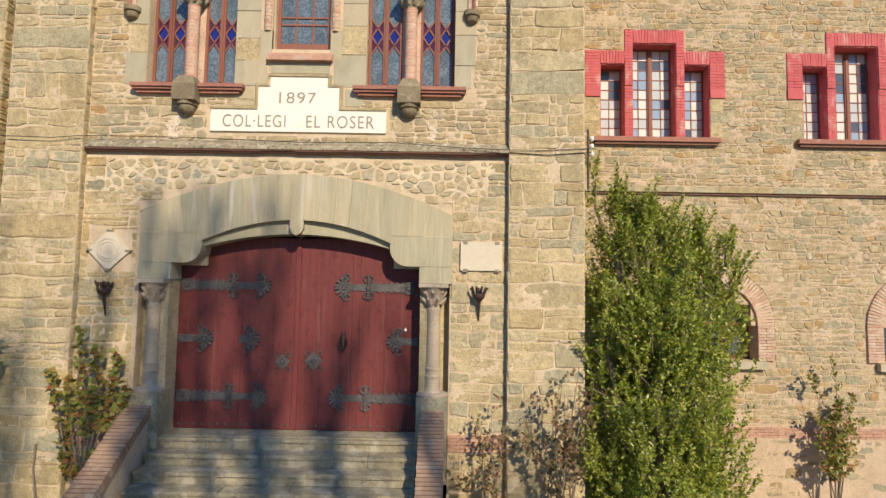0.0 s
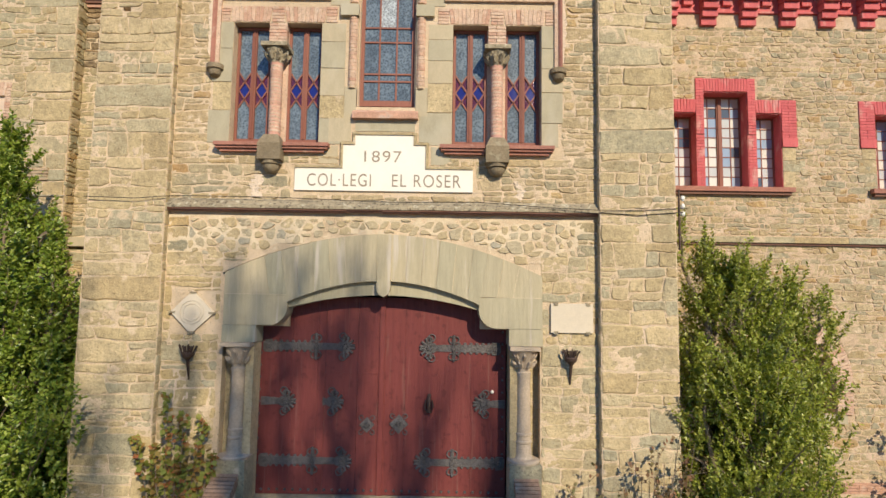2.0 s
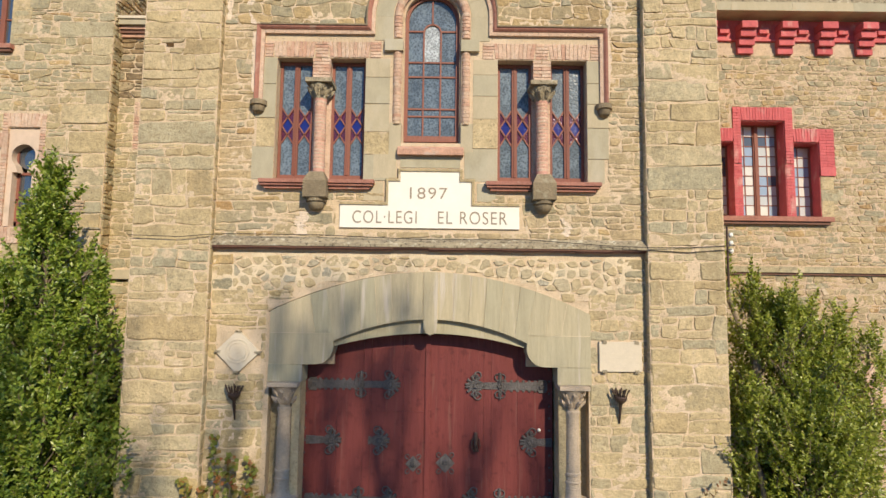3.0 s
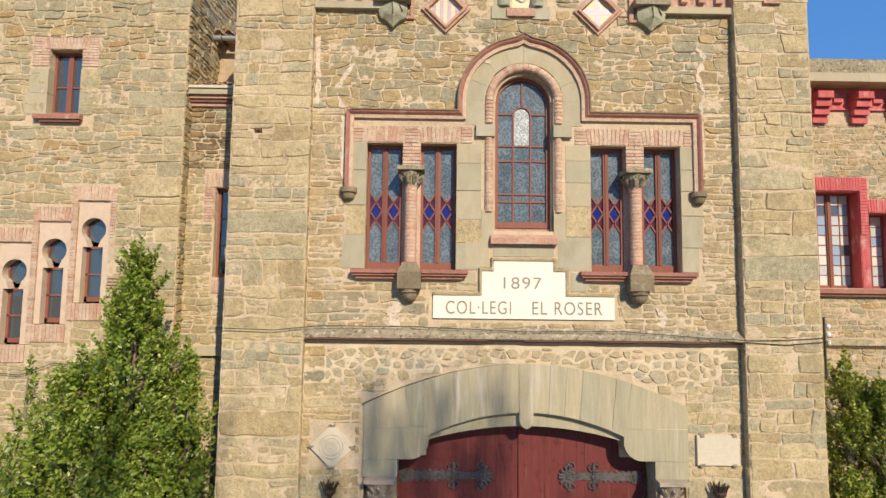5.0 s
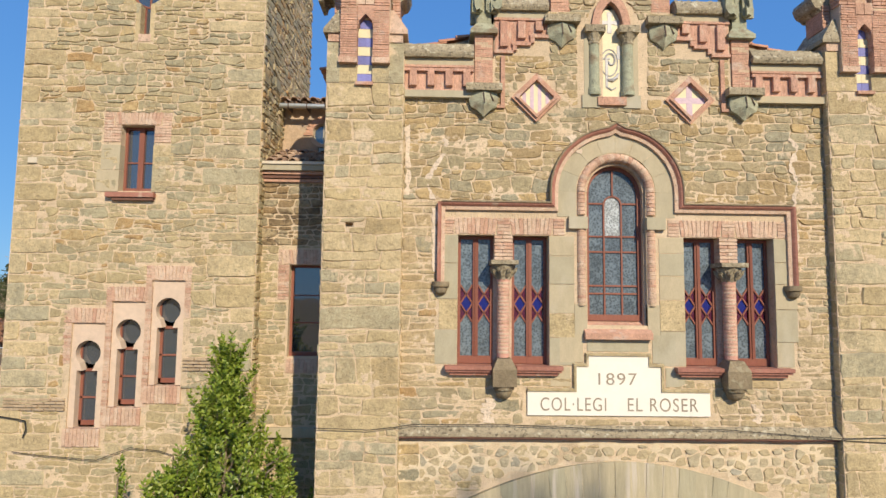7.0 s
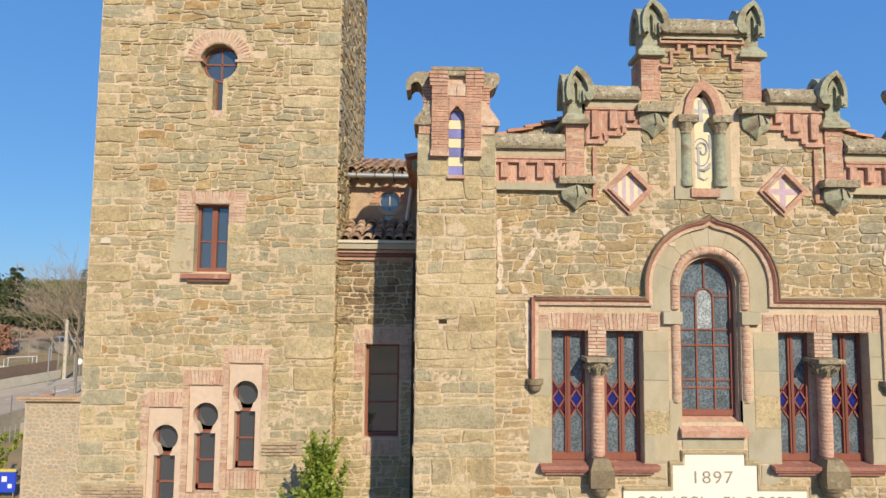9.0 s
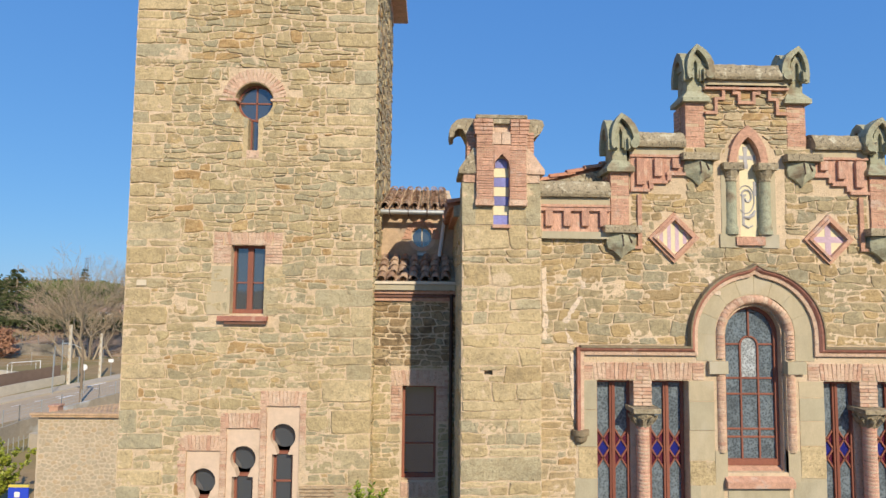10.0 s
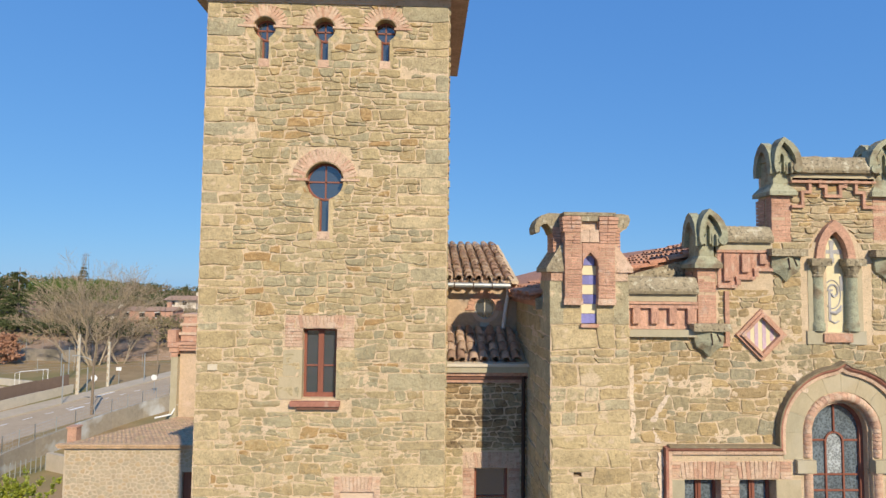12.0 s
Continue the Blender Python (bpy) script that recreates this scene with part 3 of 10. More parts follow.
def cells(bm, u0, u1, v0, v1, holes, y0, y1):
    """A wall of thickness y0 to y1 with rectangular openings."""
    us = sorted({u0, u1, *[min(max(h[k], u0), u1) for h in holes for k in (0, 1)]})
    vs = sorted({v0, v1, *[min(max(h[k], v0), v1) for h in holes for k in (2, 3)]})
    for a, b in zip(us, us[1:]):
        run = None
        for c, d in zip(vs, vs[1:]):
            mu, mv = (a + b) / 2, (c + d) / 2
            free = not any(h[0] < mu < h[1] and h[2] < mv < h[3] for h in holes)
            if free:
                run = (run[0], d) if run else (c, d)
            elif run:
                box(bm, a, b, y0, y1, *run)
                run = None
        if run:
            box(bm, a, b, y0, y1, *run)


def sheet(parent, mat, put, rect, holes=(), res=0.034, lo=-0.014, hi=0.015, seed=0.0, name="mortar_coat"):
    """An uneven coat of mortar between and partly over the stones."""
    u0, u1, v0, v1 = rect
    nu, nv = max(1, round((u1 - u0) / res)), max(1, round((v1 - v0) / res))
    ids, verts, faces = {}, [], []

    def vert(i, j):
        if (i, j) not in ids:
            u, v = u0 + (u1 - u0) * i / nu, v0 + (v1 - v0) * j / nv
            k = 0.5 + 0.55 * noise.noise(Vector((u * 1.7, v * 2.3, seed))) + 0.45 * noise.noise(Vector((u * 6, v * 8, seed + 9))) + 0.4 * noise.noise(Vector((u * 17, v * 21, seed + 5)))
            ids[i, j] = len(verts)
            verts.append(put(u, v, lo + (hi - lo) * k if 0 < i < nu and 0 < j < nv else 0.001))
        return ids[i, j]

    for i in range(nu):
        for j in range(nv):
            u, v = u0 + (u1 - u0) * (i + 0.5) / nu, v0 + (v1 - v0) * (j + 0.5) / nv
            m = res * 0.6
            if any((h[0] - m < u < h[1] + m and h[2] - m < v < h[3] + m) if len(h) == 4 else math.hypot(u - h[0], v - h[1]) < h[2] + m for h in holes):
                continue
            faces.append((vert(i, j), vert(i + 1, j), vert(i + 1, j + 1), vert(i, j + 1)))
    raw(name, verts, faces, mat, parent, smooth=True)

# ---- the large structure ----
GC = -0.03                       # middle of the gable
PIER = -0.14                     # front of the corner piers
WING, TOWER, GAP, HIGH = 2.15, 1.59, 1.87, 3.1
RND = random.Random(11)

# central front between the piers
DOOR_HOLE = (-2.6, 2.6, 0.0, 5.95)
SIDE_WIN = [(-2.62, -1.12, 7.42, 9.56), (1.12, 2.62, 7.42, 9.56)]
MID_WIN = (-0.5, 0.5, 8.1, 10.9)
NICHE = (-0.19, 0.19, 11.93, 13.5)
wall_front = thing("wall_front", "ochre and grey rubble stone church front with stepped gable", "wall", kind="structure")
bm = bmesh.new()
cells(bm, -3.55, 3.55, 0, 11.9, [DOOR_HOLE, *SIDE_WIN, MID_WIN], 0, 0.6)
cells(bm, -3.55, 3.55, 11.9, 12.56, [NICHE], 0, 0.6)
cells(bm, GC - 2.02, GC + 2.02, 12.56, 13.42, [NICHE], 0.0, 0.6)
cells(bm, GC - 0.9, GC + 0.9, 13.42, 14.6, [NICHE], 0.06, 0.6)
# shoulders between the door's arch and the square of its opening
ARCH_OUT = [(-2.6, 5.28)] + [(x, 5.28 + 0.66 * (1 - abs(x / 2.6) ** 1.9)) for x in np.linspace(-2.6, 2.6, 25)][1:-1] + [(2.6, 5.28)]
for a, b in zip(ARCH_OUT, ARCH_OUT[1:]):
    prism(bm, [a, b, (b[0], 5.951), (a[0], 5.951)], 0, 0.5)
part("wall_body", bm, M_MORTAR, wall_front, "lime mortar with wide joints")
arch_holes = [(a[0], b[0], 0, max(a[1], b[1])) for a, b in zip(ARCH_OUT[::2], ARCH_OUT[2::2])]
low_holes = [(-2.62, 2.62, 0, 5.28), *arch_holes, (2.55, 3.6, 1.42, 1.73), (-3.6, -2.55, 1.42, 1.73), (-3.42, -2.70, 4.27, 4.97), (2.75, 3.46, 4.38, 4.85)]
masonry(wall_front, M_PIER, front(0), coursed((-3.55, 3.55, 0, 5.62), RND, (0.16, 0.34), (0.2, 0.62), 0.03, 0.35), low_holes, seed=2, near=(2.6, 3.6, 1.5, 5.6))
masonry(wall_front, M_BANDSTONE, front(0), polygonal((-3.2, 3.2, 5.55, 6.2), RND, 0.165, 1.2, 0.15), [(a, b, c, d) for a, b, c, d in arch_holes], joint=0.026, proud=0.016, seed=3, near=(-3.2, 3.2, 5.5, 6.3), soft=0.014)
masonry(wall_front, M_GABLE, front(0), coursed((-3.55, -3.2, 5.62, 6.2), RND, (0.16, 0.3), (0.2, 0.5), 0.02, 0.3), seed=4)
masonry(wall_front, M_GABLE, front(0), coursed((3.2, 3.55, 5.62, 6.2), RND, (0.16, 0.3), (0.2, 0.5), 0.02, 0.3), seed=5)
PLAQUE_H = [(-1.54, 1.54, 6.6, 7.08), (-0.76, 0.76, 7.0, 7.5), (-0.56, 0.56, 7.4, 7.68)]
mid_holes = [(-2.95, -0.72, 7.25, 10.12), (0.72, 2.95, 7.25, 10.12), (-0.75, 0.75, 7.45, 10.5), *PLAQUE_H]
masonry(wall_front, M_STONE, front(0), coursed((-3.55, 3.55, 6.5, 8.9), RND, (0.10, 0.24), (0.15, 0.55), 0.035, 0.45), mid_holes, seed=6, near=(-3.5, 3.5, 6.4, 7.4), joint=0.012)
masonry(wall_front, M_STONE, front(0), coursed((-3.55, 3.55, 8.9, 10.1), RND, (0.14, 0.28), (0.2, 0.6), 0.03, 0.4), mid_holes, seed=7, joint=0.012)
up_holes = [(0, 10.3, 1.1), (-3.6, -0.98, 9.9, 10.14), (0.98, 3.6, 9.9, 10.14), (-0.62, 0.56, 11.75, 13.3), (-1.78, -0.88, 11.84, 11.97), (-1.63, -1.0, 11.65, 12.15), (-1.5, -1.15, 11.5, 12.3), (0.84, 1.72, 11.84, 11.97), (0.96, 1.6, 11.65, 12.15), (1.1, 1.45, 11.5, 12.3), (0, 13.3, 0.42)]
masonry(wall_front, M_GABLE, front(0), coursed((-3.55, 3.55, 10.12, 11.9), RND, (0.10, 0.23), (0.13, 0.44), 0.07, 0.4), up_holes, seed=8, proud=0.014, joint=0.006, soft=0.02, near=(-3.5, 3.5, 11.0, 11.9))
masonry(wall_front, M_GABLE, front(0), coursed((GC - 2.0, GC + 2.0, 11.9, 13.42), RND, (0.10, 0.23), (0.13, 0.44), 0.07, 0.4), up_holes + [(-2.1, -1.1, 12.63, 13.5), (1.05, 2.05, 12.63, 13.5)], seed=9, proud=0.014, joint=0.006, soft=0.02)
sheet(wall_front, M_MORTAR, front(0), (GC - 2.0, GC + 2.0, 11.92, 13.4), up_holes + [(-2.1, -1.1, 12.63, 13.5), (1.05, 2.05, 12.63, 13.5)], lo=-0.012, hi=0.015, seed=14)
masonry(wall_front, M_STONE, front(0.06), coursed((GC - 0.72, GC + 0.72, 13.42, 14.55), RND, (0.06, 0.13), (0.14, 0.4), 0.03, 0.3), [(0, 13.3, 0.42)], seed=10, joint=0.007, proud=0.02)

sheet(wall_front, M_MORTAR, front(0), (-3.55, 3.55, 0, 5.6), low_holes, seed=1)
sheet(wall_front, M_PALEMORTAR, front(0), (-3.55, 3.55, 5.6, 6.22), arch_holes, seed=2)
sheet(wall_front, M_MORTAR, front(0), (-3.55, 3.55, 6.48, 10.12), mid_holes, seed=3)
sheet(wall_front, M_MORTAR, front(0), (-3.55, 3.55, 10.12, 11.9), up_holes, lo=-0.012, hi=0.015, seed=4)

# corner piers
def pier(name, x0, x1, seed, label, putlog=()):
    w = thing(name, label, "wall", kind="structure")
    xm = (x0 + x1) / 2 - 0.01
    bm = bmesh.new()
    cells(bm, x0, x1, 0, 12.52, [(xm - 0.135, xm + 0.135, 12.055, 12.52), *putlog], PIER, 0.02)
    box(bm, x0, x1, 0.02, 0.6, 0, 12.52)
    part("wall_body", bm, M_MORTAR, w, "lime mortar")
    masonry(w, M_PIER, front(PIER), coursed((x0, x1, 0, 12.05), random.Random(seed), (0.16, 0.42), (0.22, 0.85), 0.035, 0.35), putlog, seed=seed, near=(x0, x1, 3, 12), proud=0.015, soft=0.022)
    sheet(w, M_MORTAR, front(PIER), (x0, x1, 0, 12.05), putlog, seed=seed)
    inner, side = (x1, facing_right) if x1 < 0 else (x0, facing_left)
    masonry(w, M_PIER, side(inner), coursed((PIER, 0.0, 0, 12.0), random.Random(seed + 5), (0.14, 0.36), (0.1, 0.16), 0.02, 0.1), seed=seed + 5, joint=0.006, proud=0.010)
    return w


wall_pier_left = pier("wall_pier_left", -4.83, -3.55, 21, "tall corner pier of ochre stone blocks", [(-4.46, -4.33, 9.65, 9.72)])
wall_pier_right = pier("wall_pier_right", 3.55, 4.79, 22, "tall corner pier of ochre stone blocks")
masonry(wall_pier_left, M_PIER, facing_left(-4.83), coursed((PIER, 3.1, 0, 12.4), RND, (0.17, 0.4), (0.28, 0.8), 0.028, 0.3), seed=23)
masonry(wall_pier_right, M_PIER, facing_right(4.79), coursed((PIER, WING, 0, 12.4), RND, (0.17, 0.4), (0.28, 0.8), 0.028, 0.3), seed=24)
wall_nave = thing("wall_nave", "plain stone side walls of the church behind the front", "wall", kind="structure")
solid("wall_body", M_MORTAR, wall_nave, [(-4.83, -4.3, 0.6, 14, 0, 12.3), (4.3, 4.79, 0.6, 14, 0, 12.3), (-4.83, 4.79, 13.5, 14, 0, 12.3)], "lime mortar", 0)

# tower
TX0, TX1, TY1 = -11.1, -6.43, 5.5
TOP_Z = 18.08
T_WIN = (-9.13, -8.49, 10.49, 11.79)
T_OC, T_OCR = (-8.79, 14.60), 0.365
T_SLOT = (-8.90, -8.70, 13.62, 14.3)
SLITS = [(-9.52, 7.39, 6.03), (-8.79, 7.80, 6.42), (-8.06, 8.21, 6.83)]   # middle, eye, foot
TOPS = [(-10.0, 17.58), (-8.86, 17.58), (-7.67, 17.58)]
wall_tower = thing("wall_tower", "square bell tower of ochre rubble stone", "wall", kind="structure")
tower_holes = [T_WIN, (T_OC[0] - 0.38, T_OC[0] + 0.38, 14.22, 14.98), T_SLOT]
for cx, ez, fz in SLITS:
    tower_holes.append((cx - 0.31, cx + 0.31, fz - 0.06, ez + 0.56))
for cx, cz in TOPS:
    tower_holes += [(cx - 0.225, cx + 0.225, cz - 0.225, cz + 0.225), (cx - 0.09, cx + 0.09, cz - 0.75, cz)]
bm = bmesh.new()
cells(bm, TX0, TX1, 0, TOP_Z, tower_holes, TOWER, TOWER + 0.55)
box(bm, TX1 - 0.55, TX1, TOWER + 0.55, TY1, 0, TOP_Z)
box(bm, TX0, TX0 + 0.55, TOWER + 0.55, TY1, 0, TOP_Z)
box(bm, TX0 + 0.55, TX1 - 0.55, TY1 - 0.5, TY1, 0, TOP_Z)
part("wall_body", bm, M_MORTAR, wall_tower, "lime mortar")
t_holes = [(-7.72, -6.75, 7.08, 7.33), (-11.0, -9.86, 6.32, 6.56), (-9.48, -8.17, 11.40, 12.03), (-9.5, -8.2, 10.25, 10.5), (-9.16, -8.45, 10.4, 11.9), (*T_OC, 0.40), (-9.5, -8.1, 14.72, 14.82), (-9.45, -8.15, 14.78, 15.0), (-9.3, -8.3, 14.9, 15.25), (-8.98, -8.62, 13.45, 14.3)]
for cx, ez, fz in SLITS:
    t_holes += [(cx - 0.42, cx + 0.42, fz - 0.36, ez + 0.9)]
for cx, cz in TOPS:
    t_holes += [(cx, cz, 0.40), (cx - 0.13, cx + 0.13, cz - 0.78, cz)]
quoins, qz, flip = [], 0.0, 0
qr = random.Random(5)
while qz < TOP_Z - 0.2:
    h = qr.choice((qr.uniform(0.12, 0.2), qr.uniform(0.2, 0.34), qr.uniform(0.32, 0.46)))
    quoins.append((qz, min(qz + h, TOP_Z), (0.75 if flip else 0.36) * qr.uniform(0.6, 1.4), (0.36 if flip else 0.8) * qr.uniform(0.6, 1.5)))
    qz, flip = qz + h, 1 - flip
q_out = [[(TX0, a), (TX0 + l, a), (TX0 + l, b), (TX0, b)] for a, b, l, r in quoins] + [[(TX1 - r, a), (TX1, a), (TX1, b), (TX1 - r, b)] for a, b, l, r in quoins]
q_holes = [(TX0 - 0.1, TX0 + l, a, b) for a, b, l, r in quoins] + [(TX1 - r, TX1 + 0.1, a, b) for a, b, l, r in quoins]
masonry(wall_tower, M_PIER, front(TOWER), q_out, seed=31, near=(-20, 0, 8, 19), limit=80, proud=0.018)
for v0, v1, sd, nr, hh, ww, pr, lo_ in ((0, 6.5, 32, None, (0.10, 0.24), (0.14, 0.5), 0.012, -0.012), (6.5, 11.6, 33, (-11, -6, 9.0, 10.2), (0.09, 0.22), (0.13, 0.46), 0.013, -0.013), (11.6, TOP_Z, 34, (-11, -6, 12.3, 14.6), (0.075, 0.2), (0.11, 0.42), 0.019, -0.018)):
    near_q = [q for q in q_holes if q[3] > v0 and q[2] < v1]
    sheet(wall_tower, M_MORTAR, front(TOWER), (TX0, TX1, v0, v1), t_holes, lo=lo_, seed=sd)
    masonry(wall_tower, M_TOWER, front(TOWER), coursed((TX0, TX1, v0, v1), random.Random(sd), hh, ww, 0.065, 0.35), t_holes + near_q, seed=sd, near=nr, limit=150, joint=0.009, proud=pr)
masonry(wall_tower, M_TOWER, facing_right(TX1), coursed((TOWER, TY1, 0, TOP_Z), RND, (0.08, 0.2), (0.12, 0.42), 0.045, 0.4), seed=35, joint=0.009, proud=0.03)
sheet(wall_tower, M_MORTAR, facing_right(TX1), (TOWER, TY1, 3, TOP_Z), lo=-0.018, hi=0.02, seed=35)
masonry(wall_tower, M_TOWER, facing_left(TX0), coursed((TOWER, TY1, 4, TOP_Z), RND, (0.12, 0.27), (0.15, 0.5), 0.035, 0.4), seed=36, joint=0.011)

# wall between the tower and the church
G_WIN = (-5.85, -5.19, 7.33, 9.12)
wall_link = thing("wall_link", "narrow stone wall joining the tower and the church", "wall", kind="structure")
bm = bmesh.new()
cells(bm, TX1, -4.83, 0, 10.97, [G_WIN], GAP, GAP + 0.45)
part("wall_body", bm, M_MORTAR, wall_link, "lime mortar")
link_holes = [(-6.07, -5.0, 8.4, 9.45), (-5.88, -5.16, 7.0, 9.2), (-6.5, -4.8, 5.8, 6.02)]
masonry(wall_link, M_TOWER, front(GAP), coursed((TX1, -4.83, 0, 9.5), RND, (0.09, 0.22), (0.13, 0.4), 0.04, 0.4), link_holes, seed=42)
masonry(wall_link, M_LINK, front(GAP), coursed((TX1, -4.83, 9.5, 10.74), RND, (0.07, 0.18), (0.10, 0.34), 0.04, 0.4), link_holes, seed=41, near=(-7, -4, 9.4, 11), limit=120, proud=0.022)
wall_high = thing("wall_high", "rendered wall with a small round window under the eaves", "wall", kind="structure")
bm = bmesh.new()
cells(bm, TX1, -4.83, 11.2, 12.7, [(-5.74, -5.32, 11.92, 12.33), (-5.63, -5.43, 11.71, 11.92)], HIGH, HIGH + 0.3)
part("wall_body", bm, material("stained beige render", one((0.50, 0.37, 0.25), 0.05), 0.95, 0.6, 60, 2.5, 0.35, stain=((0.34, 0.27, 0.21), 0.5, 0.7, 2.5)), wall_high)

sheet(wall_link, M_MORTAR, front(GAP), (TX1, -4.83, 3, 10.74), [(-6.07, -5.0, 8.4, 9.45), (-5.88, -5.16, 7.0, 9.2), (-6.5, -4.8, 5.8, 6.02)], seed=41)

# right wing
WX1 = 18.0
WINS = [6.82, 11.03, 15.24]
ARCHES = [8.0, 12.2, 16.4]
wall_wing = thing("wall_wing", "long two storey wing of rubble stone", "wall", kind="structure")
wing_holes = []
for cx in WINS:
    wing_holes += [(cx - 1.13, cx - 0.60, 7.28, 8.83), (cx - 0.455, cx + 0.455, 7.28, 9.28), (cx + 0.62, cx + 1.15, 7.28, 8.83)]
for cx in ARCHES:
    wing_holes += [(cx - 0.83, cx + 0.83, 2.74, 3.44), (cx - 0.72, cx + 0.72, 3.44, 3.86), (cx - 0.4, cx + 0.4, 3.86, 4.17)]
bm = bmesh.new()
cells(bm, 4.79, WX1, 0, 11.5, wing_holes, WING, WING + 0.5)
part("wall_body", bm, M_PINKMORTAR, wall_wing, "pinkish mortar")
w_holes = []
for cx in WINS:
    w_holes += [(cx - 1.46, cx + 1.46, 8.1, 9.13), (cx - 0.66, cx + 0.66, 7.2, 9.58), (cx - 1.16, cx + 1.18, 7.1, 9.0)]
for cx in ARCHES:
    w_holes += [(cx, 3.44, 1.18), (cx - 1.18, cx + 1.18, 2.6, 3.46)]
masonry(wall_wing, M_STONE, front(WING), coursed((4.79, WX1, 6.28, 10.7), RND, (0.055, 0.14), (0.09, 0.30), 0.04, 0.3), w_holes, seed=51, near=(8.3, 9.7, 6.2, 10), limit=200, joint=0.009, proud=0.012, soft=0.014)
masonry(wall_wing, M_STONE, front(WING), coursed((4.79, WX1, 1.5, 6.1), RND, (0.075, 0.18), (0.10, 0.34), 0.045, 0.4), w_holes, seed=52, near=(8.5, 11.2, 1.5, 6), limit=260, joint=0.009, proud=0.013, soft=0.016)
masonry(wall_wing, M_GABLE, front(WING), coursed((4.79, WX1, 0, 1.2), RND, (0.16, 0.3), (0.2, 0.6), 0.03, 0.4), seed=53, joint=0.012)
sheet(wall_wing, M_PINKMORTAR, front(WING), (4.79, WX1, 6.26, 10.95), w_holes, res=0.045, hi=0.016, seed=51)
sheet(wall_wing, M_PINKMORTAR, front(WING), (4.79, WX1, 1.46, 6.12), w_holes, res=0.045, hi=0.016, seed=52)

# solid boxes behind the windows, painted dark for the shade of unlit rooms
rooms = thing("rooms", "dark painted boxes in place of unlit rooms behind the windows", "room", kind="structure")
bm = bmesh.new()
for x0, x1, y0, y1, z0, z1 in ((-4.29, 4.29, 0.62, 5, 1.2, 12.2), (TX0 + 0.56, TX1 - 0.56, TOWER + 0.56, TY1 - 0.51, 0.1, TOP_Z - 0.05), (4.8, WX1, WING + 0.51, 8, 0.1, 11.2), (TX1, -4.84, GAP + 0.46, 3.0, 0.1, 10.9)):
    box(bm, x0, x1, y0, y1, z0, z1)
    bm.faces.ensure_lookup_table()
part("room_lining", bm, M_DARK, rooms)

# ---- the entrance ----
def z_out(x):
    return 5.28 + 0.66 * (1 - abs(x / 2.6) ** 1.9)


def z_in(x):
    return 4.80 + 0.37 * (1 - (x / 1.58) ** 2)


arch = thing("door_arch", "broad shallow arch of greenish dressed sandstone over the entrance", "arch")


def voussoir(pts, y0=-0.035, y1=0.5):
    bm = bmesh.new()
    prism(bm, pts, y0 + RND.uniform(-0.006, 0.006), y1)
    chamfer(bm, 0.005)
    part("voussoir", bm, M_ARCH, arch)


half_in = [0.115, 0.36, 0.61, 0.86, 1.12, 1.37, 1.575, 1.86, 2.12]
half_out = [0.122, 0.39, 0.66, 0.92, 1.19, 1.46, 1.70, 1.96, 2.22]
ins = [-x for x in half_in[::-1]] + half_in
outs = [-x for x in half_out[::-1]] + half_out
BED = 4.93                       # top of the curled springers
for i in range(len(ins) - 1):
    a, b, c, d = ins[i] + 0.0025, ins[i + 1] - 0.0025, outs[i + 1] - 0.0025, outs[i] + 0.0025
    high = [(x, z_out(x)) for x in np.linspace(c, d, 4)]
    if min(abs(ins[i]), abs(ins[i + 1])) > 1.57:
        low = [(a, BED + 0.003), (b, BED + 0.003)]
    else:
        low = [(x, z_in(x)) for x in np.linspace(a, b, 3)]
    if i == 8:
        low = [(a, z_in(a)), (a, 5.03), (-0.07, 4.95), (0, 4.91), (0.07, 4.95), (b, 5.03), (b, z_in(b))]
        voussoir(low + high, -0.05)
    else:
        voussoir(low + high)
for s in (-1, 1):
    curl = [(s * (1.85 - 0.29 * math.cos(radians(a))), 4.72 - 0.29 * math.sin(radians(a))) for a in range(0, 91, 15)]
    pts = [(s * 1.575, BED - 0.003)] + curl + [(s * 2.04, 4.43), (s * 2.595, 4.43), (s * 2.595, BED - 0.003)]
    voussoir(pts if s > 0 else pts[::-1], -0.03)
    pts = [(s * 2.1225, BED + 0.003), (s * 2.595, BED + 0.003), (s * 2.595, 5.28)] + [(s * x, z_out(x)) for x in (2.5, 2.37, 2.2225)]
    voussoir(pts if s > 0 else pts[::-1], -0.032)
    bm = bmesh.new()
    box(bm, *sorted((s * 2.055, s * 2.6)), -0.04, 0.5, 4.155, 4.425)
    chamfer(bm, 0.012)
    part("impost", bm, M_ARCH, arch)
    # inner jamb beside the doors and the nook behind the column
    bm = bmesh.new()
    box(bm, *sorted((s * 2.075, s * 2.2)), 0.0, 0.5, 1.63, 4.15)
    box(bm, *sorted((s * 2.2, s * 2.6)), 0.2, 0.5, 1.63, 4.15)
    chamfer(bm, 0.01)
    part("jamb", bm, M_PIER, arch)
bm = bmesh.new()
xs = np.linspace(-1.62, 1.62, 21)
for a, b in zip(xs, xs[1:]):
    lo = lambda x: 4.70 + 0.24 * (1 - (x / 1.62) ** 2)
    prism(bm, [(a, lo(a)), (b, lo(b)), (b, z_in(min(max(b, -1.6), 1.6)) + 0.04), (a, z_in(min(max(a, -1.6), 1.6)) + 0.04)], 0.06, 0.5)
bmesh.ops.remove_doubles(bm, verts=bm.verts[:], dist=0.0005)
part("soffit_stone", bm, M_ARCH, arch)
for x in (-2.6, 1.6):
    solid("filling", M_MORTAR, arch, [(x, x + 1.0, 0.3, 0.5, 4.4, 5.3)], "lime mortar", 0)

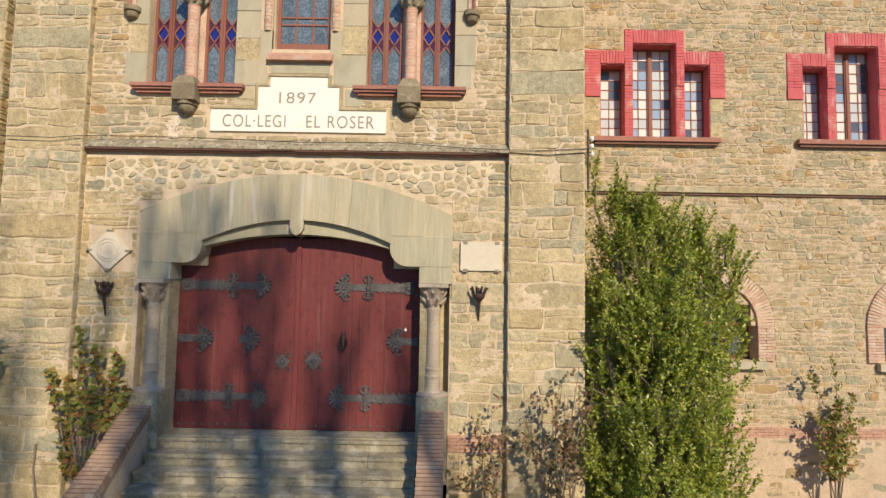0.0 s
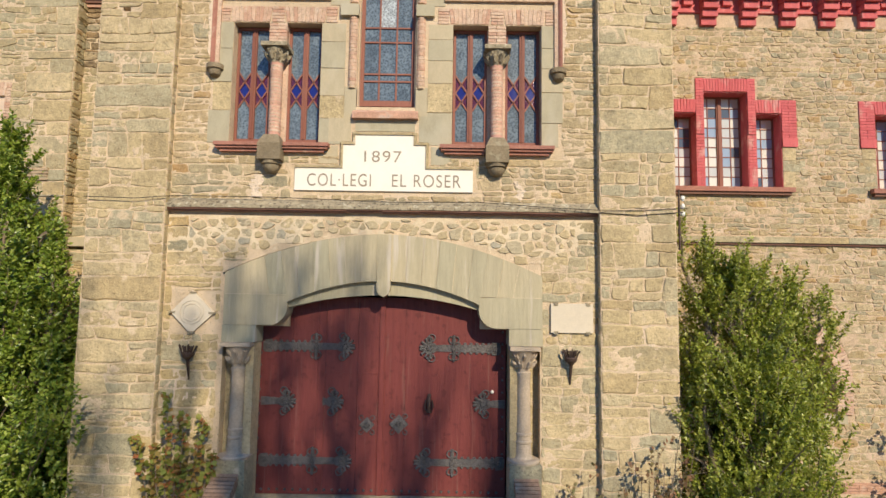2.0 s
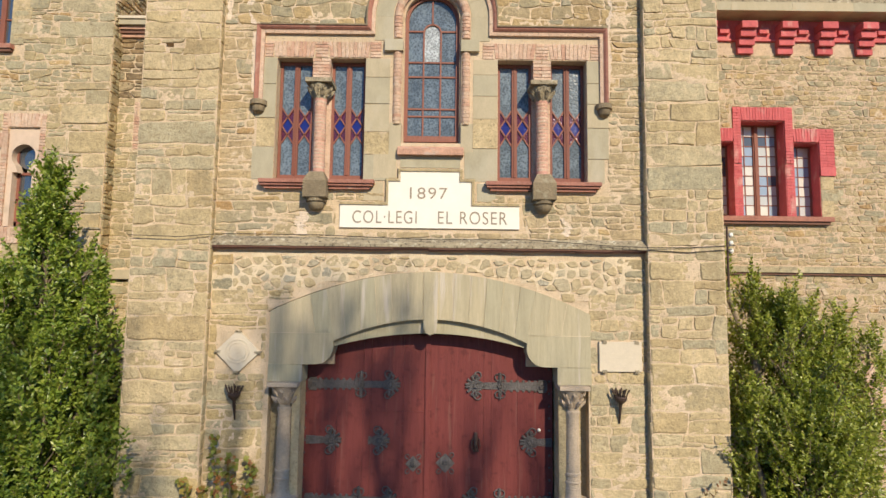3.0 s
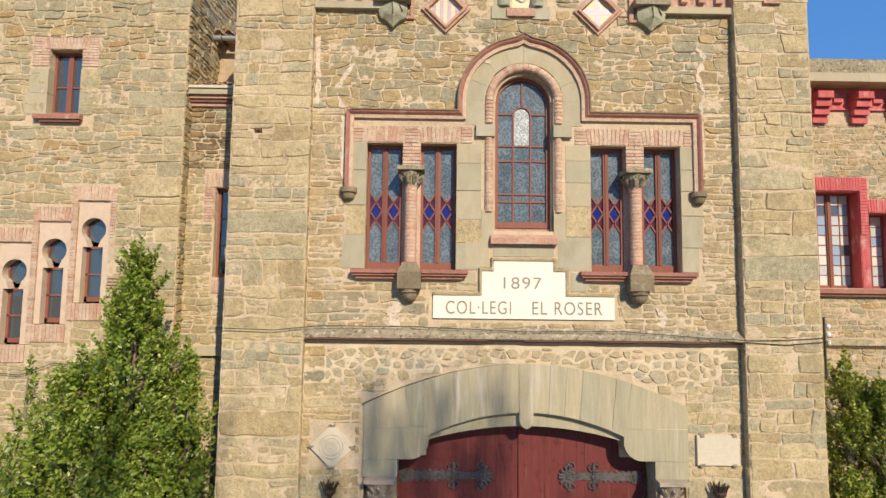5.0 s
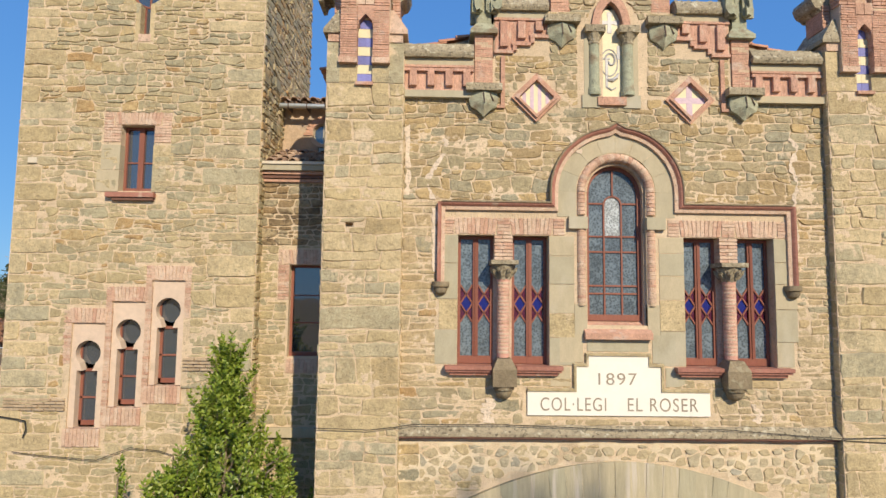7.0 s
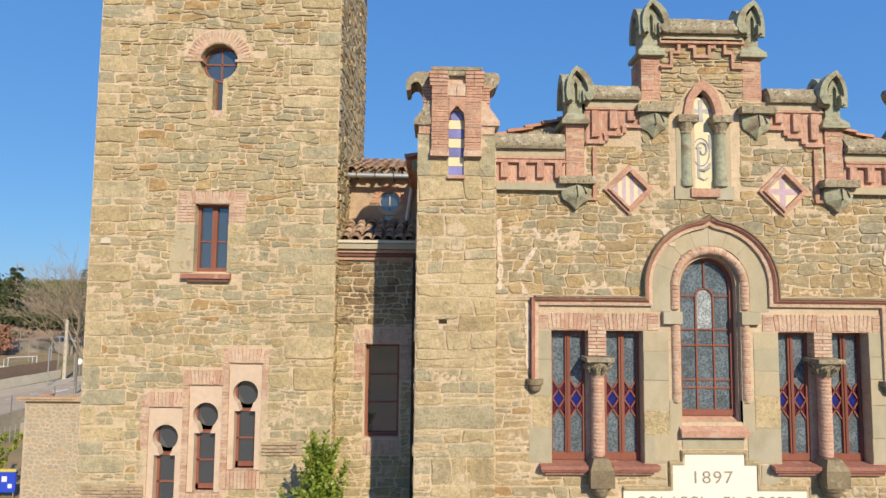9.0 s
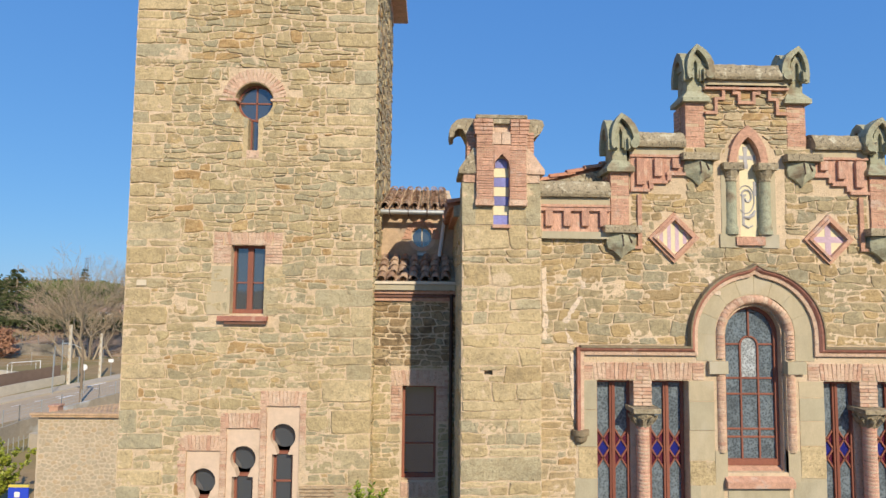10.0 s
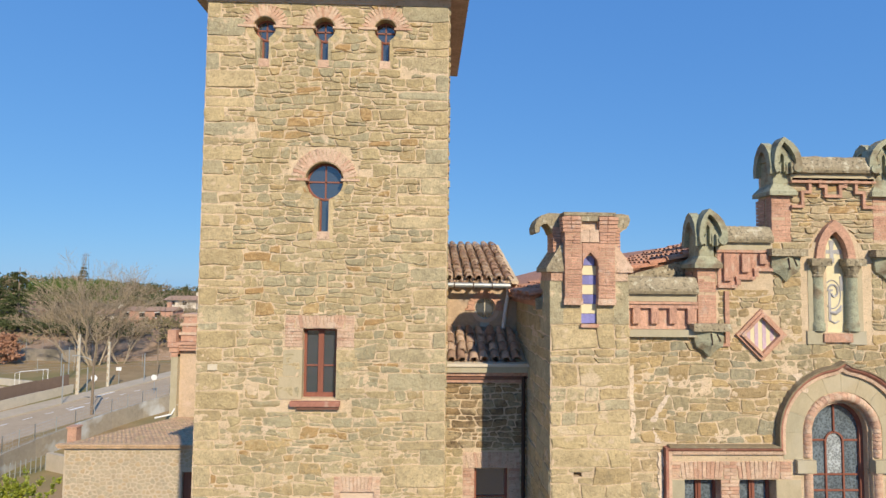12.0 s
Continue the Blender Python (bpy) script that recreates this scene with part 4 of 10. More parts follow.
solid("filling", M_MORTAR, arch, [(-2.665, -2.59, 0.005, 0.5, 1.0, 5.25)], "lime mortar", 0)

# pale mortar in the joints of the arch
bm = bmesh.new()
xs = np.linspace(-2.58, 2.58, 31)
lowz = lambda x: z_in(x) + 0.02 if abs(x) < 1.55 else (4.86 if abs(x) < 1.95 else 4.46)
for a, b in zip(xs, xs[1:]):
    prism(bm, [(a, lowz(a)), (b, lowz(b)), (b, z_out(b) - 0.012), (a, z_out(a) - 0.012)], -0.027, 0.1)
part("joint_mortar", bm, M_PALEMORTAR, arch, "pale joint mortar")

arch.location.x = 0.04

# columns beside the doors
def door_column(cx):
    col = thing("door_column", "carved pale stone column with leafy capital beside the doors", "column", group="door columns")
    bm = bmesh.new()
    lathe(bm, [(0.118, 2.55), (0.122, 2.6), (0.115, 2.62), (0.13, 2.63), (0.13, 2.66), (0.115, 2.67), (0.115, 2.74), (0.13, 2.75), (0.13, 2.785), (0.114, 2.795), (0.108, 3.68), (0.118, 3.70), (0.118, 3.74), (0.1, 3.75), (0.1, 3.82)], cx, 0.03, 20)
    part("shaft", bm, M_CARVED, col, smooth=True)
    bm = bmesh.new()
    lathe(bm, [(0.255, 2.33), (0.262, 2.345), (0.262, 2.365), (0.24, 2.385), (0.16, 2.392), (0.14, 2.41), (0.13, 2.45), (0.125, 2.56)], cx, 0.03, 20)
    part("base", bm, M_CARVED, col, smooth=True)
    bm = bmesh.new()
    lathe(bm, [(0.105, 3.80), (0.13, 3.84), (0.15, 3.95), (0.2, 4.05), (0.22, 4.08)], cx, 0.03, 16)
    box(bm, cx - 0.24, cx + 0.24, -0.2, 0.22, 4.09, 4.15)
    for k in range(16):
        a, z = 2 * math.pi * k / 16, 3.88 if k % 2 else 3.99
        tube(bm, [(cx + 0.13 * math.cos(a), 0.03 + 0.13 * math.sin(a), z - 0.06), (cx + 0.175 * math.cos(a), 0.03 + 0.175 * math.sin(a), z), (cx + 0.215 * math.cos(a), 0.03 + 0.215 * math.sin(a), z + 0.035), (cx + 0.2 * math.cos(a), 0.03 + 0.2 * math.sin(a), z + 0.0)], [0.03, 0.035, 0.03, 0.018], 5)
    part("capital", bm, M_CARVED, col, "carved leaf capital", smooth=True)
    solid("pedestal", M_PIER, col, [(cx - 0.25, cx + 0.25, -0.22, 0.2, 1.0, 2.33)], "plain ochre stone pedestal", 0.015)


door_column(-2.28)
door_column(2.34)

# double door
YD = 0.36
door = thing("door_1", "closed oxblood red plank double door with wrought iron straps", "door", kind="structure")


def curl_bar(bm, x, z, dx, dz, r=0.085, thick=0.014):
    r *= 1.3
    """A wrought scroll that springs from x, z."""
    pts = []
    for k in range(9):
        a = radians(k * 34)
        rr = r * (1 - k * 0.085)
        pts.append((x + dx * (0.02 + rr * math.sin(a)), YD - 0.018, z + dz * (0.02 + rr * (1 - math.cos(a)))))
    tube(bm, pts, [thick * (1.1 - 0.05 * k) for k in range(9)], 5)


def rosette(bm, x, z, r=0.06):
    tube(bm, [(x, YD - 0.004, z), (x, YD - 0.03, z)], [r, r * 0.8], 8)
    for k in range(6):
        a = radians(60 * k)
        tube(bm, [(x + 0.6 * r * math.cos(a), YD - 0.025, z + 0.6 * r * math.sin(a)), (x + 0.6 * r * math.cos(a), YD - 0.045, z + 0.6 * r * math.sin(a))], [0.018, 0.01], 5)


def strap(leaf, x0, x1, z, full=True):
    """A hinge strap from the hinge at x0 to a leafy point at x1."""
    s = 1 if x1 > x0 else -1
    L = abs(x1 - x0)
    bm = bmesh.new()
    X = lambda d: x0 + s * d
    pl = [(X(0.0), z - 0.07), (X(L - 0.3), z - 0.055), (X(L - 0.3), z + 0.055), (X(0.0), z + 0.07)]
    prism(bm, pl if s > 0 else pl[::-1], YD - 0.016, YD + 0.002)
    head = [(L - 0.36, 0.0), (L - 0.25, -0.075), (L - 0.16, -0.10), (L - 0.06, -0.07), (L, 0.0), (L - 0.06, 0.07), (L - 0.16, 0.10), (L - 0.25, 0.075)]
    pl = [(X(d), z + h) for d, h in head]
    prism(bm, pl if s > 0 else pl[::-1], YD - 0.02, YD + 0.002)
    rosette(bm, X(L - 0.16), z)
    for v in (-1, 1):
        curl_bar(bm, X(L - 0.15), z + v * 0.08, -s, v, 0.085)
        curl_bar(bm, X(L - 0.2), z + v * 0.06, s, v, 0.07)
        for k in range(4):
            a = radians(10 + k * 27)
            tube(bm, [(X(L - 0.17 + 0.1 * math.cos(a)), YD - 0.012, z + v * 0.1 * math.sin(a)), (X(L - 0.17 + 0.18 * math.cos(a)), YD - 0.022, z + v * 0.17 * math.sin(a))], [0.02, 0.026 if k % 2 else 0.018], 6)
    mids = (L * 0.58,) if full else ()
    for m in mids:
        rosette(bm, X(m), z, 0.055)
        for v in (-1, 1):
            curl_bar(bm, X(m) - s * 0.01, z + v * 0.06, s, v, 0.075)
            curl_bar(bm, X(m) + s * 0.01, z + v * 0.06, -s, v, 0.075)
            tube(bm, [(X(m), YD - 0.012, z + v * 0.05), (X(m), YD - 0.02, z + v * 0.22)], [0.03, 0.022], 6)
    if full:
        n = int(L * 0.45 / 0.09)
        for k in range(n):
            for v in (-1, 1):
                tube(bm, [(X(0.2 + k * 0.1), YD - 0.004, z + v * 0.075), (X(0.2 + k * 0.1), YD - 0.018, z + v * 0.075)], [0.03, 0.02], 6)
        pl = [(X(0.02), z - 0.1), (X(0.14), z - 0.11), (X(0.2), z), (X(0.14), z + 0.11), (X(0.02), z + 0.1)]
        prism(bm, pl if s > 0 else pl[::-1], YD - 0.022, YD + 0.002)
        rosette(bm, X(0.1), z, 0.05)
    part("hinge_strap", bm, M_IRON, leaf, "grey wrought iron strap with scrolls")


for s, nm in ((-1, "left"), (1, "right")):
    bm = bmesh.new()
    box(bm, *sorted((s * 0.012, s * 2.09)), YD + 0.02, YD + 0.08, 1.66, 4.9)
    leaf = part("leaf", bm, M_DOOR, door)
    edges = [0.012, 0.40, 0.94, 1.07, 1.5, 2.085]
    for a, b in zip(edges, edges[1:]):
        bm = bmesh.new()
        box(bm, *sorted((s * (a + 0.0015), s * (b - 0.0015))), YD, YD + 0.03, 1.66, 4.88)
        chamfer(bm, 0.004)
        part("plank", bm, M_DOOR, leaf)
    if s < 0:
        strap(leaf, -2.0, -0.46, 4.07)
        strap(leaf, -2.0, -1.42, 3.16, False)
        strap(leaf, -0.97, -0.62, 3.16, False)
        strap(leaf, -2.0, -0.46, 2.2)
    else:
        strap(leaf, 2.0, 0.64, 4.07)
        strap(leaf, 2.07, 1.55, 3.16, False)
        strap(leaf, 2.07, 0.58, 2.2)
    bm = bmesh.new()
    for k in range(15):
        tube(bm, [(s * (0.12 + k * 0.13), YD - 0.001, 1.73), (s * (0.12 + k * 0.13), YD - 0.022, 1.73)], [0.026, 0.012], 6)
    for k in range(14):
        tube(bm, [(s * 2.03, YD - 0.001, 1.95 + k * 0.2), (s * 2.03, YD - 0.022, 1.95 + k * 0.2)], [0.022, 0.01], 6)
    part("studs", bm, M_IRON, leaf, "iron nail heads")
# narrow gap of the wicket door, as raised edging strips
leafs = [o for o in door.children if o.name.startswith("leaf")]
solid("wicket_edge", M_DOOR, leafs[0], [(-0.955, -0.94, YD - 0.008, YD + 0.01, 1.75, 3.62), (-0.955, -0.05, YD - 0.008, YD + 0.01, 3.62, 3.635), (-0.06, -0.045, YD - 0.008, YD + 0.01, 1.75, 3.62)], bev=0)
solid("cover_strip", M_DOOR, leafs[1], [(-0.035, 0.045, YD - 0.03, YD + 0.01, 1.66, 4.9)], bev=0.006)
bm = bmesh.new()
for cx, cz, r in ((-0.22, 2.79, 0.13), (0.31, 2.81, 0.16)):
    prism(bm, [(cx - r, cz), (cx, cz - r), (cx + r, cz), (cx, cz + r)], YD - 0.016, YD)
    rosette(bm, cx, cz, 0.055)
    for v in (-1, 1):
        curl_bar(bm, cx + v * r * 0.45, cz + r * 0.45, v, 1, 0.05, 0.01)
        curl_bar(bm, cx + v * r * 0.45, cz - r * 0.45, v, -1, 0.05, 0.01)
part("lock_plate", bm, M_IRON, leafs[0], "grey iron lock plates")
bm = bmesh.new()
tube(bm, [(0.81, YD - 0.01, 3.3), (0.81, YD - 0.05, 3.24), (0.81, YD - 0.07, 3.12), (0.81, YD - 0.04, 3.03)], [0.03, 0.035, 0.03, 0.04], 8)
tube(bm, [(0.76, YD - 0.05, 3.22), (0.74, YD - 0.07, 3.1), (0.78, YD - 0.08, 3.02), (0.85, YD - 0.08, 3.02), (0.88, YD - 0.07, 3.1), (0.86, YD - 0.05, 3.22)], 0.013, 6)
part("knocker", bm, M_DARKIRON, leafs[1], "dark iron door knocker")
bm = bmesh.new()
bmesh.ops.create_uvsphere(bm, u_segments=10, v_segments=6, radius=0.03, matrix=Matrix.Translation((1.86, YD - 0.02, 3.36)))
part("bell_push", bm, M_WHITE, leafs[1], "small white round button", smooth=True)

# steps, from the sill down to the ground
stair = thing("entrance_steps", "worn stone steps up to the red doors", "steps")
zs = 1.63
for k in range(9):
    z1 = zs - 0.175 * k
    y0 = -0.1 - 0.3 * k
    cuts = [-2.08] + sorted(RND.uniform(-1.7, 1.7) for _ in range(3)) + [2.12]
    for a, b in zip(cuts, cuts[1:]):
        bm = bmesh.new()
        dz, dy = RND.uniform(-0.008, 0.004), RND.uniform(-0.012, 0.008)
        box(bm, a + 0.003, b - 0.003, y0 + dy, y0 + (0.7 if k == 0 else 0.36), z1 - 0.175, z1 + dz)
        box(bm, a + 0.003, b - 0.003, y0 - 0.03 + dy, y0 + 0.1, z1 - 0.055, z1 + 0.002 + dz)
        chamfer(bm, 0.018)
        part("step", bm, M_STEP, stair)
solid("threshold", M_STEP, stair, [(-2.09, 2.09, -0.05, 0.5, 1.5, 1.648)], bev=0.012)

# brick topped cheek walls
M_CHEEK = material("worn brown brick", [(0.0, (0.27, 0.165, 0.105)), (1.0, (0.36, 0.235, 0.155))], 0.9, 0.5, 60, 3, 0.4, stain=((0.45, 0.38, 0.28), 0.55, 0.75, 4))


def cheek(x0, x1):
    w = thing("stair_cheek_wall", "sloping low wall beside the steps, capped with bricks on edge", "wall", group="stair walls")
    bm = bmesh.new()
    a = [bm.verts.new(p) for x in (x0 + 0.03, x1 - 0.03) for p in ((x, 0.0, 0), (x, -3.0, 0), (x, -3.0, 0.15), (x, -0.1, 2.05), (x, 0.0, 2.05))]
    bm.faces.new(a[:5]), bm.faces.new(a[5:][::-1])
    for i in range(5):
        bm.faces.new((a[i], a[(i + 1) % 5], a[5 + (i + 1) % 5], a[5 + i]))
    part("wall_body", bm, M_MORTAR, w, "lime mortar")
    n = 50
    for i in range(n):
        t = (i + 0.5) / n
        y, z = -0.12 - 2.9 * t, 2.12 - 1.93 * t
        ob = brick(w, M_CHEEK, (x0 + x1) / 2, y, z, x1 - x0, 0.13, 0.055)
        ob.matrix_basis = pose((x0 + x1) / 2 + RND.uniform(-0.004, 0.004), y, z, 33.6 + 90, 0, 0) @ Matrix.Diagonal((x1 - x0, 0.15, 0.058, 1))
    solid("cap", M_CHEEK, w, [(x0, x1, -0.16, -0.0, 2.02, 2.2)], bev=0.01)


cheek(-2.52, -2.12)
cheek(2.16, 2.54)

# brick band and ledge at the foot of the front
band = thing("plinth_band", "worn red brick band along the foot of the wall", "brick band")
for x0, x1 in ((2.6, 3.55), (-3.55, -2.6)):
    courses(band, M_REDBRICK, x0, x1, 1.44, 1.72, -0.02, 0.1)
band2 = thing("plinth_band", "worn red brick band along the foot of the wing", "brick band")
courses(band2, M_REDBRICK, 5.0, 16.0, 1.22, 1.44, WING - 0.02, 0.1)

# ---- windows, plaque and mouldings of the front ----
string = thing("string_course", "thin dark moulding with weathered stone ledge above the arch", "moulding")
bm = bmesh.new()
for a, b in zip(np.linspace(-3.6, 3.6, 13), np.linspace(-3.6, 3.6, 13)[1:]):
    dz = RND.uniform(-0.008, 0.008)
    box(bm, a, b, -0.08, 0.0, 6.285 + dz, 6.31 + dz)
    box(bm, a, b, -0.11, 0.0, 6.31 + dz, 6.335 + dz)
part("moulding", bm, M_BROWNPAINT, string)
bm = bmesh.new()
n = 36
top = [[bm.verts.new((-3.62 + 7.24 * i / n, y, z + 0.012 * noise.noise(Vector((i * 0.7, y * 9, z * 5))))) for i in range(n + 1)] for y, z in ((0.0, 6.335), (-0.125, 6.335), (-0.125, 6.385), (-0.02, 6.5), (0.0, 6.5))]
for a, b in zip(top, top[1:]):
    for i in range(n):
        bm.faces.new((a[i], a[i + 1], b[i + 1], b[i]))
part("ledge", bm, M_LICHEN, string, "pale lichened stone ledge", smooth=True)

plaque = thing("name_plaque", "stepped white marble plaque with carved date and school name", "plaque")
steps_out = [(-1.48, 6.66), (1.48, 6.66), (1.48, 7.04), (0.69, 7.04), (0.69, 7.44), (0.49, 7.44), (0.49, 7.61), (-0.49, 7.61), (-0.49, 7.44), (-0.69, 7.44), (-0.69, 7.04), (-1.48, 7.04)]
bm = bmesh.new()
prism(bm, steps_out, -0.035, 0.02)
chamfer(bm, 0.006)
part("slab", bm, M_WHITE, plaque)
bm = bmesh.new()
sweep(bm, [steps_out[i] for i in range(11, 1, -1)], [(0.0, 0.0), (0.0, 0.055), (0.035, 0.055), (0.05, 0.03), (0.05, 0.0)])
part("rim", bm, M_PIER, plaque, "thin ochre stone rim")


def writing(text, x, z, height, wide, parent, y):
    cu = bpy.data.curves.new("inscription", "FONT")
    cu.body, cu.size, cu.extrude, cu.align_x, cu.space_character, cu.offset = text, height / 0.69, 0.004, "CENTER", 1.14, -0.0012
    ob = new("inscription", cu)
    bpy.context.view_layer.update()
    me = bpy.data.meshes.new_from_object(ob.evaluated_get(bpy.context.evaluated_depsgraph_get()))
    bpy.data.objects.remove(ob)
    xs = [v.co.x for v in me.vertices]
    k = wide / (max(xs) - min(xs))
    mid = (max(xs) + min(xs)) / 2
    for v in me.vertices:
        v.co = Vector((x + (v.co.x - mid) * k, y - v.co.z, z + v.co.y))
    bm = bmesh.new()
    bm.from_mesh(me)
    bmesh.ops.remove_doubles(bm, verts=bm.verts[:], dist=1e-5)
    left = set(bm.verts)
    while left:
        todo, isle = [next(iter(left))], set()
        while todo:
            v = todo.pop()
            if v not in isle:
                isle.add(v)
                todo += [e.other_vert(v) for e in v.link_edges]
        left -= isle
        ids = {v: i for i, v in enumerate(isle)}
        raw("letter", [v.co.copy() for v in isle], [[ids[v] for v in f.verts] for f in bm.faces if f.verts[0] in ids], M_LETTER, parent, "grey brown carved capital letter")
    bm.free()


M_LETTER = material("grey brown letter fill", one((0.31, 0.255, 0.19), 0.05), 0.8, 0.2, 60, 4, 0.25)
writing("1897", -0.02, 7.15, 0.19, 0.62, plaque, -0.036)
writing("COL·LEGI", -0.74, 6.735, 0.21, 1.06, plaque, -0.036)
writing("EL ROSER", 0.71, 6.735, 0.21, 1.14, plaque, -0.036)


def rod(bm, a, b, w, y0, y1):
    """A flat bar of width w from a to b in x and z."""
    d = Vector((b[0] - a[0], b[1] - a[1])).normalized() * w / 2
    prism(bm, [(a[0] + d.y, a[1] - d.x), (b[0] + d.y, b[1] - d.x), (b[0] - d.y, b[1] + d.x), (a[0] - d.y, a[1] + d.x)], y0, y1)


def casement(parent, x0, x1, z0, z1, y):
    """A pair of glazed leaves with a band of stained lozenges."""
    bm = bmesh.new()
    box(bm, x0, x0 + 0.045, y - 0.03, y + 0.05, z0, z1)
    box(bm, x1 - 0.045, x1, y - 0.03, y + 0.05, z0, z1)
    box(bm, x0 + 0.045, x1 - 0.045, y - 0.03, y + 0.05, z1 - 0.05, z1)
    box(bm, x0 + 0.045, x1 - 0.045, y - 0.03, y + 0.05, z0, z0 + 0.12)
    xm = (x0 + x1) / 2
    box(bm, xm - 0.045, xm + 0.045, y - 0.035, y + 0.05, z0 + 0.12, z1 - 0.05)
    box(bm, xm - 0.012, xm + 0.012, y - 0.05, y, z0 + 0.12, z1 - 0.05)
    chamfer(bm, 0.006)
    fr = part("window_frame", bm, M_WOOD, parent, "red brown wooden casements")
    zc = z0 + 0.98
    for a, b in ((x0 + 0.045, xm - 0.045), (xm + 0.045, x1 - 0.045)):
        m, h = (a + b) / 2, 0.155
        bm = bmesh.new()
        for p, q in (((a, zc - 2 * h), (b, zc)), ((b, zc), (a, zc + 2 * h)), ((b, zc - 2 * h), (a, zc)), ((a, zc), (b, zc + 2 * h))):
            rod(bm, p, q, 0.024, y - 0.02, y + 0.025)
        part("lozenge_bars", bm, M_WOOD, fr)
        yy = (y + 0.002, y + 0.01)
        for nm, mat, pts in (("pane", M_GLASS, [(a, z0 + 0.1), (b, z0 + 0.1), (b, zc - 2 * h), (m, zc - h), (a, zc - 2 * h)]),
                             ("pane", M_GLASS, [(a, zc + 2 * h), (m, zc + h), (b, zc + 2 * h), (b, z1 - 0.04), (a, z1 - 0.04)]),
                             ("blue_pane", M_BLUE, [(a, zc), (m, zc - h), (b, zc), (m, zc + h)]),
                             ("red_pane", M_PURPLE, [(a, zc - 2 * h), (m, zc - h), (a, zc)]), ("red_pane", M_PURPLE, [(a, zc), (m, zc + h), (a, zc + 2 * h)]),
                             ("red_pane", M_PURPLE, [(b, zc - 2 * h), (b, zc), (m, zc - h)]), ("red_pane", M_PURPLE, [(b, zc), (b, zc + 2 * h), (m, zc + h)])):
            bm = bmesh.new()
            prism(bm, pts, *yy)
            part(nm, bm, mat, fr)


def side_windows(k, x0, x1):
    """Twin casements with a colonnette between them."""
    w = thing("window_%d" % k, "twin wooden casement window with rippled glass and stained lozenges", "window", kind="structure")
    xm = (x0 + x1) / 2
    casement(w, x0 + 0.01, xm - 0.155, 7.45, 9.55, 0.2)
    casement(w, xm + 0.155, x1 - 0.01, 7.45, 9.55, 0.2)
    solid("mullion", M_BRICK, w, [(xm - 0.156, xm + 0.156, 0.15, 0.4, 7.44, 9.56)], "brick mullion", 0)
    # sill
    s = thing("window_sill", "weathered stone window sill over two brick courses", "sill", group="front window sills")
    solid("slab", M_DEEPBRICK, s, [(x0 - 0.2, xm - 0.2, -0.15, 0.25, 7.38, 7.44), (xm + 0.2, x1 + 0.2, -0.15, 0.25, 7.38, 7.44), (xm - 0.2, xm + 0.2, 0.0, 0.25, 7.38, 7.44)], bev=0.012)
    for a, b in ((x0 - 0.12, xm - 0.2), (xm + 0.2, x1 + 0.12)):
        solid("brick_course", M_DEEPBRICK, s, [(a - 0.06, b + 0.06 * (b > xm), -0.12, 0.0, 7.34, 7.378)], "dull red brick course", 0.006)
        solid("brick_course", M_DEEPBRICK, s, [(a, b, -0.08, 0.0, 7.29, 7.338)], "", 0.006)
    # colonnette
    c = thing("window_colonnette", "pink brick colonnette with carved capital between the windows", "column", group="window colonnettes")
    bm = bmesh.new()
    lathe(bm, [(0.10, 7.57), (0.10, 8.80), (0.11, 8.82), (0.11, 8.84)], xm, 0.02, 18)
    part("shaft", bm, material("pink brick shaft", one((0.60, 0.33, 0.25), 0.08), 0.85, 0.5, 40, 3, 0.2, stretch=(1, 1, 6)), c, smooth=True)
    for i in range(20):
        z = 7.63 + i * 0.0585
        bm = bmesh.new()
        lathe(bm, [(0.098, z), (0.1025, z + 0.008), (0.1025, z + 0.046), (0.098, z + 0.054)], xm, 0.02, 14)
        part("brick", bm, M_BRICK, c, smooth=True)
    bm = bmesh.new()
    lathe(bm, [(0.11, 8.82), (0.13, 8.86), (0.13, 8.9), (0.2, 9.04), (0.2, 9.06)], xm, 0.02, 8)
    box(bm, xm - 0.22, xm + 0.22, -0.2, 0.24, 9.07, 9.14)
    for i in range(8):
        a = 2 * math.pi * (i + 0.5) / 8
        tube(bm, [(xm + 0.12 * math.cos(a), 0.02 + 0.12 * math.sin(a), 8.88), (xm + 0.18 * math.cos(a), 0.02 + 0.18 * math.sin(a), 8.97), (xm + 0.215 * math.cos(a), 0.02 + 0.215 * math.sin(a), 9.0), (xm + 0.2 * math.cos(a), 0.02 + 0.2 * math.sin(a), 8.95)], [0.035, 0.04, 0.035, 0.02], 6)
    part("capital", bm, M_LICHEN, c, "carved grey stone capital", smooth=True)
    bm = bmesh.new()
    box(bm, xm - 0.19, xm + 0.19, -0.24, 0.14, 7.13, 7.40)
    v = box(bm, xm - 0.19, xm + 0.19, -0.24, 0.14, 7.40, 7.56, 0.075)
    chamfer(bm, 0.012)
    lathe(bm, [(0.03, 6.92), (0.10, 6.95), (0.14, 7.02), (0.14, 7.06), (0.17, 7.07), (0.17, 7.13)], xm, -0.06, 16)
    part("bracket", bm, M_DARKSTONE, c, "dark lichened stone bracket", smooth=True)
    # brickwork over the openings
    b = thing("window_lintel", "flat arches of pink bricks set upright over the windows", "lintel", group="window lintels")
    courses(b, M_BRICK, xm - 0.155, xm + 0.155, 9.15, 9.56, 0.0, 0.3)
    for a, e in ((x0 - 0.06, xm - 0.12), (xm + 0.12, x1 + 0.06)):
        soldiers(b, M_BRICK, a, e, 9.57, 9.85, -0.012, 0.14, fan=9)
    courses(b, M_BRICK, x0 - 0.26, x0 - 0.07, 9.57, 9.85, -0.012, 0.1)
